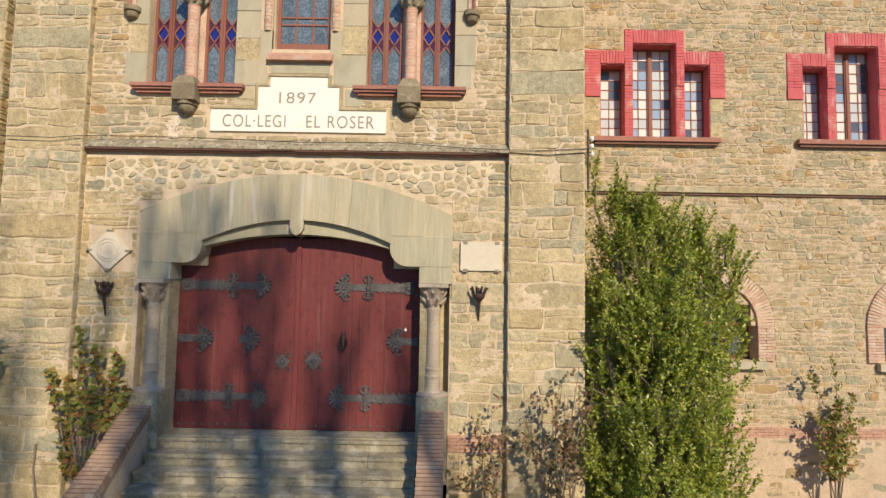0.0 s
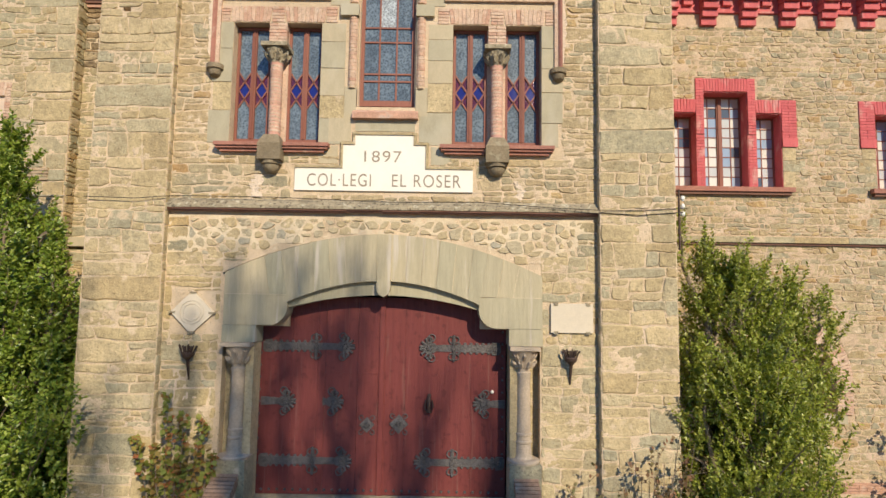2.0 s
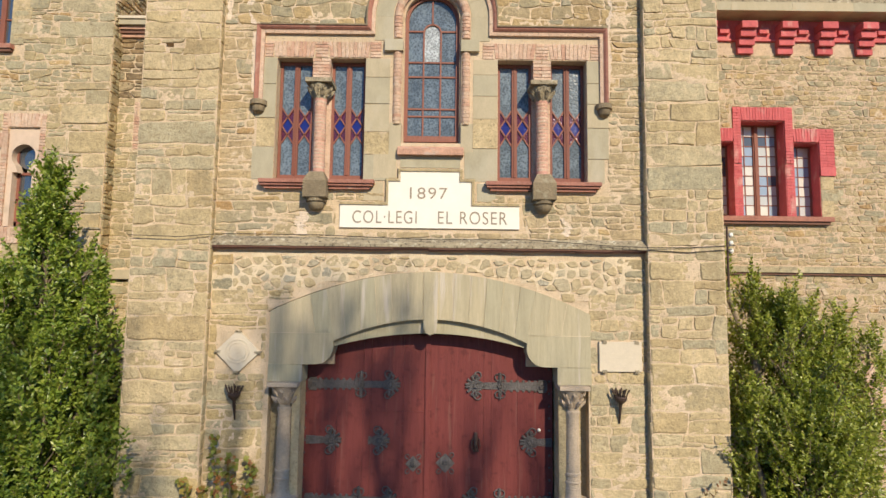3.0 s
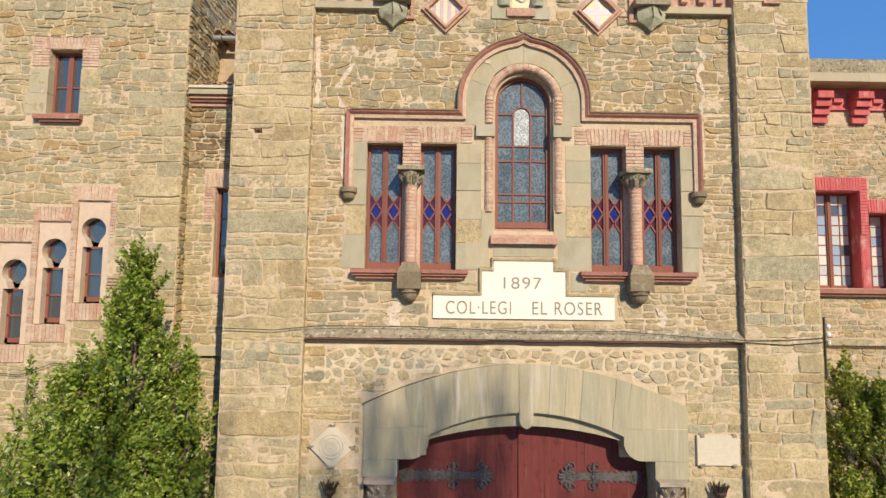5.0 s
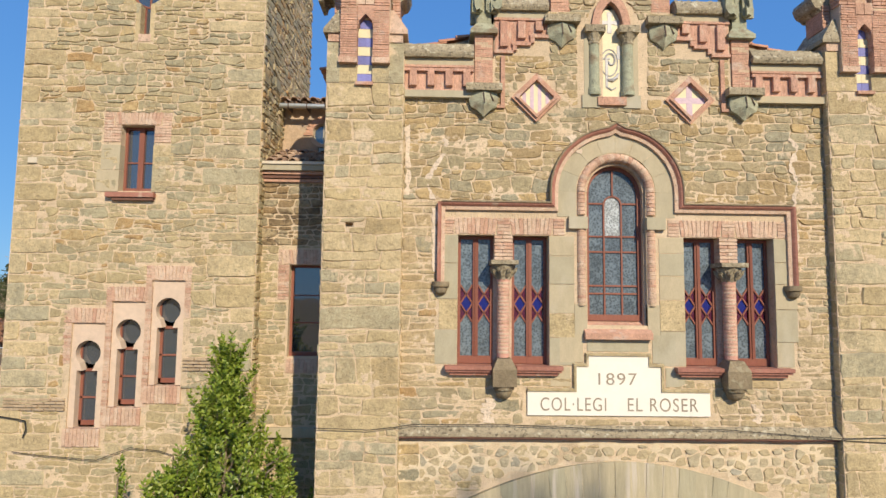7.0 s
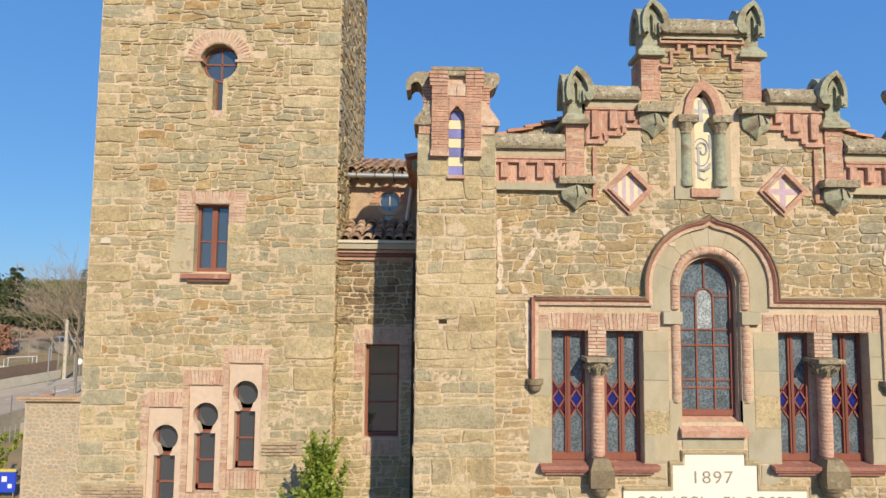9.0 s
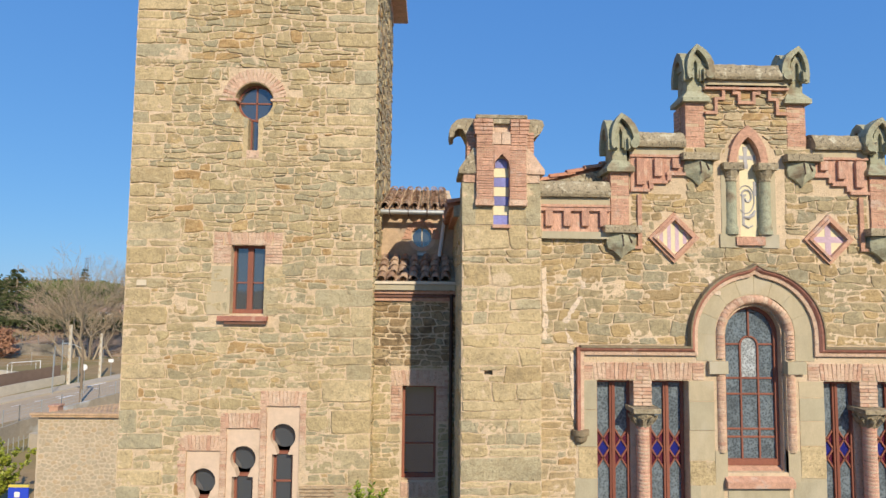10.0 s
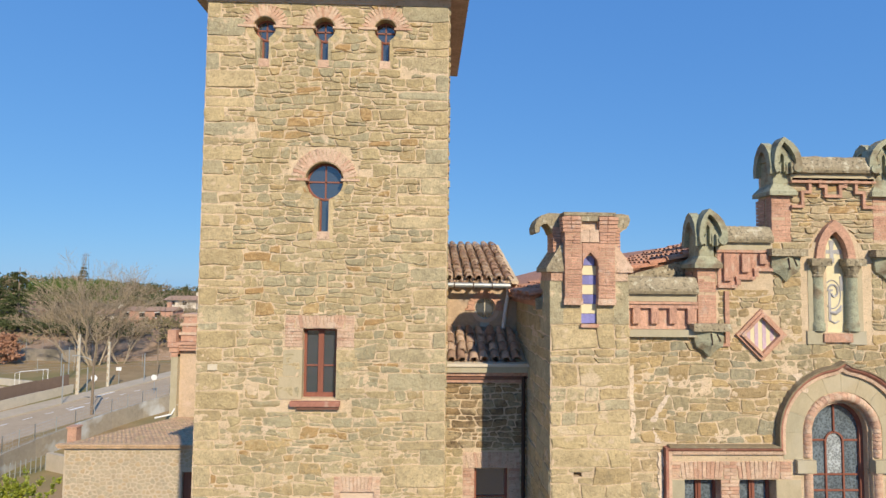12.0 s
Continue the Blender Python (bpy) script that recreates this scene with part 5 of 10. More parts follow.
    courses(b, M_BRICK, xm - 0.11, xm + 0.11, 9.57, 9.85, -0.012, 0.1, length=0.22)
    courses(b, M_BRICK, x1 + 0.07, x1 + 0.26, 9.57, 9.85, -0.012, 0.1)


side_windows(1, -2.62, -1.12)
side_windows(2, 1.12, 2.62)

# dressed blocks at the sides of the windows
blocks = thing("window_jambs", "greenish dressed stone blocks at the sides of the windows", "jamb blocks")
JAMBS = [(-2.93, -2.62), (-1.12, -0.70), (0.70, 1.12), (2.62, 2.93)]
for x0, x1 in JAMBS:
    z = 7.45
    k = 0
    while z < 9.5:
        h = RND.uniform(0.36, 0.62)
        z1 = 9.56 if z + h > 9.3 else z + h
        e = RND.uniform(-0.09, 0.03)
        a, b = (x0 + e, x1) if x1 in (-2.62,) else ((x0, x1 - e) if x0 == 2.62 else (x0, x1))
        bm = bmesh.new()
        box(bm, a + 0.005, b - 0.005, -0.012 + RND.uniform(-0.004, 0.006), 0.3, z + 0.006, z1 - 0.006)
        chamfer(bm, 0.01)
        part("block", bm, M_GREEN if RND.random() < 0.7 else M_PIER, blocks)
        z = z1
for x0, x1, z0, z1 in ((-0.70, -0.5, 7.95, 8.44), (0.5, 0.70, 7.95, 8.44), (-1.1, -0.78, 7.12, 7.42), (0.78, 1.1, 7.12, 7.42), (-0.95, -0.57, 7.5, 7.95), (0.57, 0.95, 7.5, 7.95), (-0.5, 0.5, 7.68, 7.86)):
    solid("block", M_GREEN, blocks, [(x0, x1, -0.01, 0.3, z0, z1)], bev=0.01)

# the tall middle window
mw = thing("window_3", "tall round headed wooden window with small rippled panes", "window", kind="structure")
SPR = 10.31
YM = 0.2
bm = bmesh.new()
outer = [(0.47, 8.17)] + arc(0, SPR, 0.47, 0, 180, 20) + [(-0.47, 8.17)]
inner = [(0.41, 8.27)] + arc(0, SPR, 0.41, 0, 180, 20) + [(-0.41, 8.27)]
for i in range(len(outer)):
    j = (i + 1) % len(outer)
    prism(bm, [outer[i], outer[j], inner[j], inner[i]], YM - 0.04, YM + 0.06)
bmesh.ops.remove_doubles(bm, verts=bm.verts[:], dist=0.0005)
part("window_frame", bm, M_WOOD, mw, "red brown wooden frame")
bm = bmesh.new()
for x in (-0.148, 0.148):
    rod(bm, (x, 8.26), (x, 10.12), 0.028, YM - 0.02, YM + 0.03)
for z in (8.62, 8.75, 9.32, 9.58):
    rod(bm, (-0.42, z), (0.42, z), 0.028, YM - 0.018, YM + 0.028)
for s in (-1, 1):
    rod(bm, (s * 0.42, 10.14), (s * 0.148, 10.14), 0.028, YM - 0.018, YM + 0.028)
ring = arc(0, 10.12, 0.148, 0, 180, 12)
for a, b in zip(ring, ring[1:]):
    rod(bm, a, b, 0.03, YM - 0.02, YM + 0.03)
rod(bm, (0, 10.27), (0, 10.74), 0.028, YM - 0.02, YM + 0.03)
part("glazing_bars", bm, M_WOOD, mw)
bars_z = [8.26, 8.62, 8.75, 9.32, 9.58]
bars_x = [-0.41, -0.148, 0.148, 0.41]
M_FROST = glass("frosted pale glass", (0.27, 0.295, 0.30), 0.3, 0.25, 34, 0.1, 0.5)
for a, b in zip(bars_z, bars_z[1:]):
    for i, (c, d) in enumerate(zip(bars_x, bars_x[1:])):
        bm = bmesh.new()
        prism(bm, [(c, a), (d, a), (d, b), (c, b)], YM + 0.002, YM + 0.01)
        part("pane", bm, M_GLASS, mw)
for nm, mat, pts in (("pane", M_FROST, [(-0.148, 9.58), (0.148, 9.58)] + arc(0, 10.12, 0.148, 0, 180, 10)),
                     ("pane", M_GLASS, [(-0.41, 9.58), (-0.148, 9.58), (-0.148, 10.14), (-0.41, 10.14)]),
                     ("pane", M_GLASS, [(0.148, 9.58), (0.41, 9.58), (0.41, 10.14), (0.148, 10.14)]),
                     ("pane", M_GLASS, [(0.148, 10.14), (0.41, 10.14)] + arc(0, SPR, 0.41, 0, 90, 8) + [(0, 10.27)] + arc(0, 10.12, 0.148, 90, 8, 6)),
                     ("pane", M_GLASS, ([(0.148, 10.14), (0.41, 10.14)] + arc(0, SPR, 0.41, 0, 90, 8) + [(0, 10.27)] + arc(0, 10.12, 0.148, 90, 8, 6)))):
    bm = bmesh.new()
    prism(bm, pts, YM + 0.003, YM + 0.011)
    part(nm, bm, mat, mw)
last = [o for o in mw.children if o.name.startswith("pane")][-1]
last.matrix_basis = Matrix.Diagonal((-1, 1, 1, 1))
# sloping brick sill
bm = bmesh.new()
a = [bm.verts.new(p) for x in (-0.55, 0.55) for p in ((x, 0.2, 8.17), (x, -0.10, 7.98), (x, -0.10, 7.88), (x, 0.2, 7.88))]
bm.faces.new(a[:4]), bm.faces.new(a[4:][::-1])
for i in range(4):
    bm.faces.new((a[i], a[(i + 1) % 4], a[4 + (i + 1) % 4], a[4 + i]))
chamfer(bm, 0.012)
part("window_sill", bm, M_REDBRICK, mw, "sloping dull red brick sill")
# its brick shafts, imposts, ring and stone arch
sur = thing("window_surround", "round arch of greenish stone with brick roll moulding round the tall window", "arch")
for s in (-1, 1):
    for i in range(19):
        z = 8.47 + i * 0.0645
        bm = bmesh.new()
        lathe(bm, [(0.071, z), (0.076, z + 0.005), (0.076, z + 0.054), (0.071, z + 0.059)], s * 0.58, 0.02, 12)
        part("brick", bm, M_BRICK, sur, smooth=True)
    bm = bmesh.new()
    lathe(bm, [(0.070, 8.42), (0.070, 9.7)], s * 0.58, 0.02, 12)
    part("core", bm, M_PINKMORTAR, sur)
    solid("impost", M_GREEN, sur, [(*sorted((s * 0.49, s * 0.80)), -0.075, 0.3, 9.68, 9.88)], bev=0.012)
    solid("jamb_block", M_GREEN, sur, [(*sorted((s * 0.665, s * 0.98)), -0.008, 0.3, 9.885, SPR)], bev=0.01)
    solid("jamb_fill", M_PINKMORTAR, sur, [(*sorted((s * 0.47, s * 0.7)), 0.06, 0.35, 8.1, SPR)], bev=0)
    for z in np.arange(9.92, SPR - 0.02, 0.0645):
        bm = bmesh.new()
        lathe(bm, [(0.071, z), (0.076, z + 0.005), (0.076, z + 0.054), (0.071, z + 0.059)], s * 0.58, 0.02, 12)
        part("brick", bm, M_BRICK, sur, smooth=True)
# brick roll
for i in range(26):
    a0, a1 = 180 * i / 26 + 0.2, 180 * (i + 1) / 26 - 0.2
    bm = bmesh.new()
    tube(bm, [(0.58 * math.cos(radians(a)), 0.02, SPR + 0.58 * math.sin(radians(a))) for a in (a0, (a0 + a1) / 2, a1)], [0.0755, 0.077, 0.0755], 10)
    part("brick", bm, M_BRICK, sur, smooth=True)
bm = bmesh.new()
pts = arc(0, SPR, 0.465, 0, 180, 24)
po = arc(0, SPR, 0.98, 0, 180, 24)
for i in range(24):
    prism(bm, [pts[i], po[i], po[i + 1], pts[i + 1]], 0.05, 0.5)
part("core", bm, M_PINKMORTAR, sur)
cuts = [0, 22, 47, 70, 90, 110, 133, 158, 180]
for c, d in zip(cuts, cuts[1:]):
    bm = bmesh.new()
    prism(bm, arc(0, SPR, 0.665, c + 0.15, d - 0.15, 6) + arc(0, SPR, 0.985, d - 0.15, c + 0.15, 6), -0.008, 0.3)
    chamfer(bm, 0.004)
    part("voussoir", bm, M_GREEN, sur)
# corner fill of the round head
bm = bmesh.new()
for s in (-1, 1):
    q = arc(0, SPR, 0.47, 0, 90, 10)
    for a, b in zip(q, q[1:]):
        prism(bm, [(s * a[0], a[1]), (s * b[0], b[1]), (s * b[0], 10.95), (s * a[0], 10.95)], 0.1, 0.55)
part("head_fill", bm, M_PINKMORTAR, sur)

# hood moulding over all three windows, with pendants at its feet
hood = thing("hood_moulding", "stepped pink brick hood moulding that rises to an ogee over the middle window", "moulding")
ogee = []
for a in np.linspace(0, 80, 14):
    ogee.append((1.03 * math.cos(radians(a)), SPR + 1.0 * math.sin(radians(a))))
ogee += [(0.10, SPR + 1.005), (0.0, 11.375)]
right = [(2.9, 8.78), (2.9, 10.03), (1.03, 10.03)] + ogee
path = right + [(-x, z) for x, z in right[:-1][::-1]]
for nm, mat, prof in (("lower_course", M_BRICK, [(-0.06, 0.0), (-0.06, 0.05), (0.0, 0.06), (0.0, 0.0)]), ("upper_course", M_DEEPBRICK, [(0.0, 0.0), (0.0, 0.07), (0.03, 0.10), (0.062, 0.11), (0.062, 0.0)]), ):
    bm = bmesh.new()
    sweep(bm, path, [(-o, f) for o, f in prof])
    part(nm, bm, mat, hood)
bm = bmesh.new()
sweep(bm, path[1:-1], [(-0.062, 0.0), (-0.062, 0.125), (-0.085, 0.125), (-0.095, 0.0)])
part("drip", bm, M_DARKSTONE, hood, "dark weathered drip edge")
for s in (-1, 1):
    bm = bmesh.new()
    lathe(bm, [(0.03, 8.56), (0.09, 8.6), (0.11, 8.66), (0.11, 8.69), (0.14, 8.70), (0.14, 8.78)], s * 2.9, -0.03, 14)
    part("pendant", bm, M_DARKSTONE, hood, "turned grey stone pendant", smooth=True)

# signs and torches beside the arch
sign1 = thing("lozenge_plaque", "carved pale stone lozenge plaque on the wall", "plaque")
bm = bmesh.new()
prism(bm, [(-3.06, 4.27), (-2.70, 4.61), (-3.06, 4.97), (-3.41, 4.62)], -0.05, 0.02)
chamfer(bm, 0.012)
part("slab", bm, M_CREAM, sign1)
bm = bmesh.new()
for r in (0.19, 0.14):
    ring = [(-3.06 + r * math.cos(k * math.pi / 8), -0.052, 4.62 + r * math.sin(k * math.pi / 8)) for k in range(17)]
    tube(bm, ring, 0.010, 5)
for k in range(4):
    box(bm, -3.06 - 0.08 + 0.012 * k, -3.06 + 0.08 - 0.012 * k, -0.058, -0.04, 4.55 + 0.045 * k, 4.565 + 0.045 * k)
part("relief", bm, M_CREAM, sign1)
bm = bmesh.new()
for x, z in ((-3.06, 4.30), (-2.73, 4.61), (-3.06, 4.94), (-3.38, 4.62)):
    rod(bm, (x - 0.05, z), (x + 0.05, z), 0.03, -0.065, 0.0)
part("clips", bm, M_LICHEN, sign1)
sign2 = thing("inscribed_plaque", "pale stone plaque with worn lines of lettering", "plaque")
solid("slab", M_CREAM, sign2, [(2.77, 3.45, -0.05, 0.02, 4.38, 4.85)], bev=0.008)
bm = bmesh.new()
for k in range(5):
    w = (0.22, 0.18, 0.24, 0.2, 0.12)[k]
    box(bm, 3.11 - w, 3.11 + w, -0.052, -0.04, 4.71 - 0.065 * k, 4.728 - 0.065 * k)
part("lettering", bm, M_CREAM, sign2, "worn illegible lines")
bm = bmesh.new()
for x, z in ((2.85, 4.84), (3.37, 4.84), (2.85, 4.38), (3.37, 4.38)):
    box(bm, x - 0.035, x + 0.035, -0.06, 0.0, z - 0.025, z + 0.025)
part("clips", bm, M_LICHEN, sign2)


def torch(cx, zt):
    t = thing("wall_torch", "rusty wrought iron torch bracket on the wall", "torch holder", group="wall torches")
    bm = bmesh.new()
    tube(bm, [(cx, -0.02, zt - 0.56), (cx, -0.06, zt - 0.4), (cx, -0.1, zt - 0.22)], [0.012, 0.02, 0.03], 7)
    part("stem", bm, M_DARKIRON, t)
    bm = bmesh.new()
    lathe(bm, [(0.03, zt - 0.24), (0.09, zt - 0.18), (0.1, zt - 0.14), (0.085, zt - 0.12)], cx, -0.11, 12)
    part("basket", bm, M_DARKIRON, t)
    for k in range(10):
        a = 2 * math.pi * k / 10
        bm = bmesh.new()
        tube(bm, [(cx + 0.08 * math.cos(a), -0.11 + 0.08 * math.sin(a), zt - 0.15), (cx + 0.115 * math.cos(a), -0.11 + 0.09 * math.sin(a), zt - 0.06), (cx + 0.145 * math.cos(a), -0.11 + 0.11 * math.sin(a), zt + RND.uniform(-0.03, 0.01))], [0.009, 0.012, 0.014], 5)
        part("spike", bm, M_DARKIRON, t)
    for k in range(5):
        a = 2 * math.pi * k / 5 + 0.3
        bm = bmesh.new()
        tube(bm, [(cx + 0.03 * math.cos(a), -0.11 + 0.03 * math.sin(a), zt - 0.15), (cx + 0.05 * math.cos(a), -0.11 + 0.05 * math.sin(a), zt - 0.02)], [0.010, 0.012], 5)
        part("spike", bm, M_DARKIRON, t)


torch(-3.06, 4.1)
torch(3.08, 4.12)


# pale mortar run into cracks beside the hood
def streak(name, pts, width, seed):
    rnd = random.Random(seed)
    bm = bmesh.new()
    a, b = [], []
    for i in range(len(pts) - 1):
        for k in range(6):
            t = k / 6
            x, z = pts[i][0] + (pts[i + 1][0] - pts[i][0]) * t, pts[i][1] + (pts[i + 1][1] - pts[i][1]) * t
            w = width * rnd.uniform(0.35, 1.2)
            a.append(bm.verts.new((x - w / 2 + rnd.gauss(0, 0.012), -0.016 - rnd.uniform(0, 0.006), z + rnd.gauss(0, 0.01))))
            b.append(bm.verts.new((x + w / 2 + rnd.gauss(0, 0.012), -0.016 - rnd.uniform(0, 0.006), z + rnd.gauss(0, 0.01))))
    for i in range(len(a) - 1):
        bm.faces.new((a[i], b[i], b[i + 1], a[i + 1]))
    part(name, bm, M_PATCH, wall_front, "pale mortar smeared over a crack")


streak("mortar_patch", [(-3.0, 8.95), (-3.02, 9.5), (-3.0, 10.1)], 0.10, 1)
streak("mortar_patch", [(-3.05, 10.15), (-3.15, 10.45), (-2.98, 10.75), (-2.82, 11.0), (-2.86, 11.2)], 0.09, 2)
streak("mortar_patch", [(2.98, 8.9), (3.0, 9.5), (2.98, 10.1), (3.06, 10.5), (2.95, 10.8), (3.08, 11.1), (2.9, 11.35)], 0.09, 3)
streak("mortar_patch", [(-3.48, 10.2), (-3.46, 10.7), (-3.5, 11.5)], 0.10, 4)
streak("mortar_patch", [(-2.1, 6.55), (-2.15, 6.7), (-2.05, 6.95)], 0.22, 5)
streak("mortar_patch", [(2.2, 6.55), (2.3, 6.7), (2.15, 6.9)], 0.16, 6)
streak("mortar_patch", [(-0.62, 10.95), (-0.72, 11.25), (-0.58, 11.3)], 0.2, 7)

# ---- the stepped gable ----
def finial(cx, z0, k=1.0, y=0.0, inner=1):
    """A green stone crocket: flared foot, stem and a pointed hood with scrolls on each face."""
    f = thing("gable_finial", "weathered green stone finial with pointed scrolled hood", "finial", group="gable finials")
    bm = bmesh.new()
    hx = 0.78 * k
    w = 0.22 * hx
    box(bm, cx - w - 0.06, cx + w + 0.06, y - 0.08, y + 0.42, z0, z0 + 0.07)
    v = [bm.verts.new(p) for p in ((cx - w - 0.06, y - 0.08, z0 + 0.07), (cx + w + 0.06, y - 0.08, z0 + 0.07), (cx + w + 0.06, y + 0.42, z0 + 0.07), (cx - w - 0.06, y + 0.42, z0 + 0.07), (cx - 0.16 * hx, y + 0.0, z0 + 0.2), (cx + 0.16 * hx, y + 0.0, z0 + 0.2), (cx + 0.16 * hx, y + 0.34, z0 + 0.2), (cx - 0.16 * hx, y + 0.34, z0 + 0.2))]
    for q in ((0, 1, 5, 4), (1, 2, 6, 5), (2, 3, 7, 6), (3, 0, 4, 7)):
        bm.faces.new([v[i] for i in q])
    box(bm, cx - 0.16 * hx, cx + 0.16 * hx, y, y + 0.34, z0 + 0.18, z0 + 0.72)
    chamfer(bm, 0.012)
    part("stem", bm, M_FIN, f)
    out = [(0.15, 0.36), (0.20, 0.40), (0.30, 0.37), (0.36, 0.43), (0.385, 0.52), (0.36, 0.66), (0.29, 0.78), (0.19, 0.87), (0.08, 0.93), (0.0, 0.97)]
    inn = [(0.13, 0.55), (0.19, 0.50), (0.24, 0.52), (0.25, 0.57), (0.22, 0.66), (0.16, 0.75), (0.09, 0.82), (0.0, 0.88)]
    for s in (-1, 1):
        bm = bmesh.new()
        # hood on the front: the leaf towards the middle ends in a scroll, the other is worn down
        q = 1.0 if s == inner else 0.58
        pts = [(cx + s * hx * q * a, z0 + k * b) for a, b in out] + [(cx + s * hx * q * a, z0 + k * b) for a, b in inn[::-1]]
        prism(bm, pts if s > 0 else pts[::-1], y - 0.13, y + 0.1)
        chamfer(bm, 0.012)
        if s == inner:
            tube(bm, [(cx + s * 0.27 * hx, y - 0.15, z0 + 0.455 * k), (cx + s * 0.27 * hx, y + 0.1, z0 + 0.455 * k)], 0.075 * k, 12)
        part("hood_leaf", bm, M_FIN, f)
        # the same on the side
        bm = bmesh.new()
        a = [(y + 0.17 + 0.85 * hx * q, z0 + k * r) for q, r in [(-0.36, 0.36), (-0.38, 0.5), (-0.3, 0.72), (-0.15, 0.87), (0, 0.93), (0.15, 0.87), (0.3, 0.72), (0.38, 0.5), (0.36, 0.36), (0.26, 0.36), (0.22, 0.55), (0.12, 0.72), (0, 0.78), (-0.12, 0.72), (-0.22, 0.55), (-0.26, 0.36)]]
        xa, xb = sorted((cx + s * 0.08 * hx, cx + s * 0.27 * hx))
        va, vb = [bm.verts.new((xa, p, q)) for p, q in a], [bm.verts.new((xb, p, q)) for p, q in a]
        bm.faces.new(va), bm.faces.new(vb[::-1])
        for i in range(len(a)):
            j = (i + 1) % len(a)
            bm.faces.new((va[j], va[i], vb[i], vb[j]))
        part("side_hood", bm, M_FIN, f)
    bm = bmesh.new()
    arcp = [(cx - 0.12 * hx, z0 + 0.4 * k), (cx - 0.04 * hx, z0 + 0.4 * k), (cx - 0.04 * hx, z0 + 0.66 * k), (cx, z0 + 0.72 * k), (cx + 0.04 * hx, z0 + 0.66 * k), (cx + 0.04 * hx, z0 + 0.4 * k), (cx + 0.12 * hx, z0 + 0.4 * k), (cx + 0.13 * hx, z0 + 0.68 * k), (cx, z0 + 0.86 * k), (cx - 0.13 * hx, z0 + 0.68 * k)]
    prism(bm, arcp, y - 0.06, y + 0.05)
    box(bm, cx - 0.2 * hx, cx + 0.2 * hx, y + 0.1, y + 0.3, z0 + 0.6, z0 + 0.88 * k)
    part("lancet", bm, M_FIN, f)


M_FIN = material("green grey weathered sandstone", [(0.0, (0.325, 0.335, 0.235)), (1.0, (0.38, 0.375, 0.26))], 0.9, 0.7, 40, 2.5, 0.42, stain=((0.25, 0.20, 0.13), 0.53, 0.66, 3.5), pits=(20, 0.60, 0.70, 0.6))


def shield(cx, zt, y=0.0):
    """A pendant under a pilaster: a round edged slab and a faceted pointed shield."""
    s = thing("pilaster_pendant", "green stone shield pendant under a brick pilaster", "pendant", group="pilaster pendants")
    bm = bmesh.new()
    box(bm, cx - 0.30, cx + 0.30, y - 0.18, y + 0.1, zt - 0.02, zt + 0.10)
    chamfer(bm, 0.04, 3)
    part("slab", bm, M_LICHEN, s, smooth=True)
    bm = bmesh.new()
    w = 0.235
    o = [(-w, -0.03), (-w - 0.02, -0.16), (-w + 0.01, -0.27), (-0.11, -0.33), (0, -0.44), (0.11, -0.33), (w - 0.01, -0.27), (w + 0.02, -0.16), (w, -0.03)]
    bk = [bm.verts.new((cx + a, y + 0.02, zt + b)) for a, b in o]
    ed = [bm.verts.new((cx + a * 0.96, y - 0.07, zt + b)) for a, b in o]
    tip = bm.verts.new((cx, y - 0.16, zt - 0.2))
    tp = bm.verts.new((cx, y - 0.15, zt - 0.03))
    for i in range(len(o) - 1):
        bm.faces.new((bk[i], bk[i + 1], ed[i + 1], ed[i]))
        bm.faces.new((ed[i], ed[i + 1], tip))
    bm.faces.new((ed[-1], tp, tip))
    bm.faces.new((tp, ed[0], tip))
    bm.faces.new((bk[-1], bk[0], ed[0], tp, ed[-1]))
    part("shield", bm, M_FIN, s)
    # raised dark bars that paint the shade of two cuts in the stone
    bm = bmesh.new()
    rod(bm, (cx - 0.01, zt - 0.05), (cx + 0.005, zt - 0.24), 0.016, y - 0.164, y - 0.07)
    part("groove", bm, M_DARKIRON, s, "dark bar painted as the shade of a cut")
    bm = bmesh.new()
    rod(bm, (cx + 0.10, zt - 0.06), (cx + 0.16, zt - 0.18), 0.016, y - 0.128, y - 0.05)
    part("groove", bm, M_DARKIRON, s, "dark bar painted as the shade of a cut")


def pilaster(cx, z0, z1, w=0.31, y=-0.03, inner=1):
    p = thing("gable_pilaster", "narrow pilaster of dull red bricks on the gable", "pilaster", group="gable pilasters")
    solid("core", M_PINKMORTAR, p, [(cx - w / 2 + 0.01, cx + w / 2 - 0.01, y + 0.004, 0.42, z0, z1)], bev=0)
    courses(p, M_REDBRICK, cx - w / 2, cx + w / 2, z0, z1, y, 0.15, h=0.040, joint=0.005, length=0.23, rough=0.005)
    for i in range(int((z1 - z0) / 0.062)):
        for s in (-1, 1):
            brick(p, M_REDBRICK, cx + s * (w / 2 - 0.05), y + 0.3, z0 + 0.03 + i * 0.062, 0.12, 0.24, 0.05)
    finial(cx, z1, 1.0, y, inner)


for s in (-1, 1):
    c1, c2 = GC + s * 2.19, GC + s * 0.87
    pilaster(c1, 12.05, 12.97, inner=-s)
    shield(c1, 11.97, -0.02)
    pilaster(c2, 13.29, 14.2, 0.33, 0.05, -s)
    shield(c2, 13.2, 0.02)


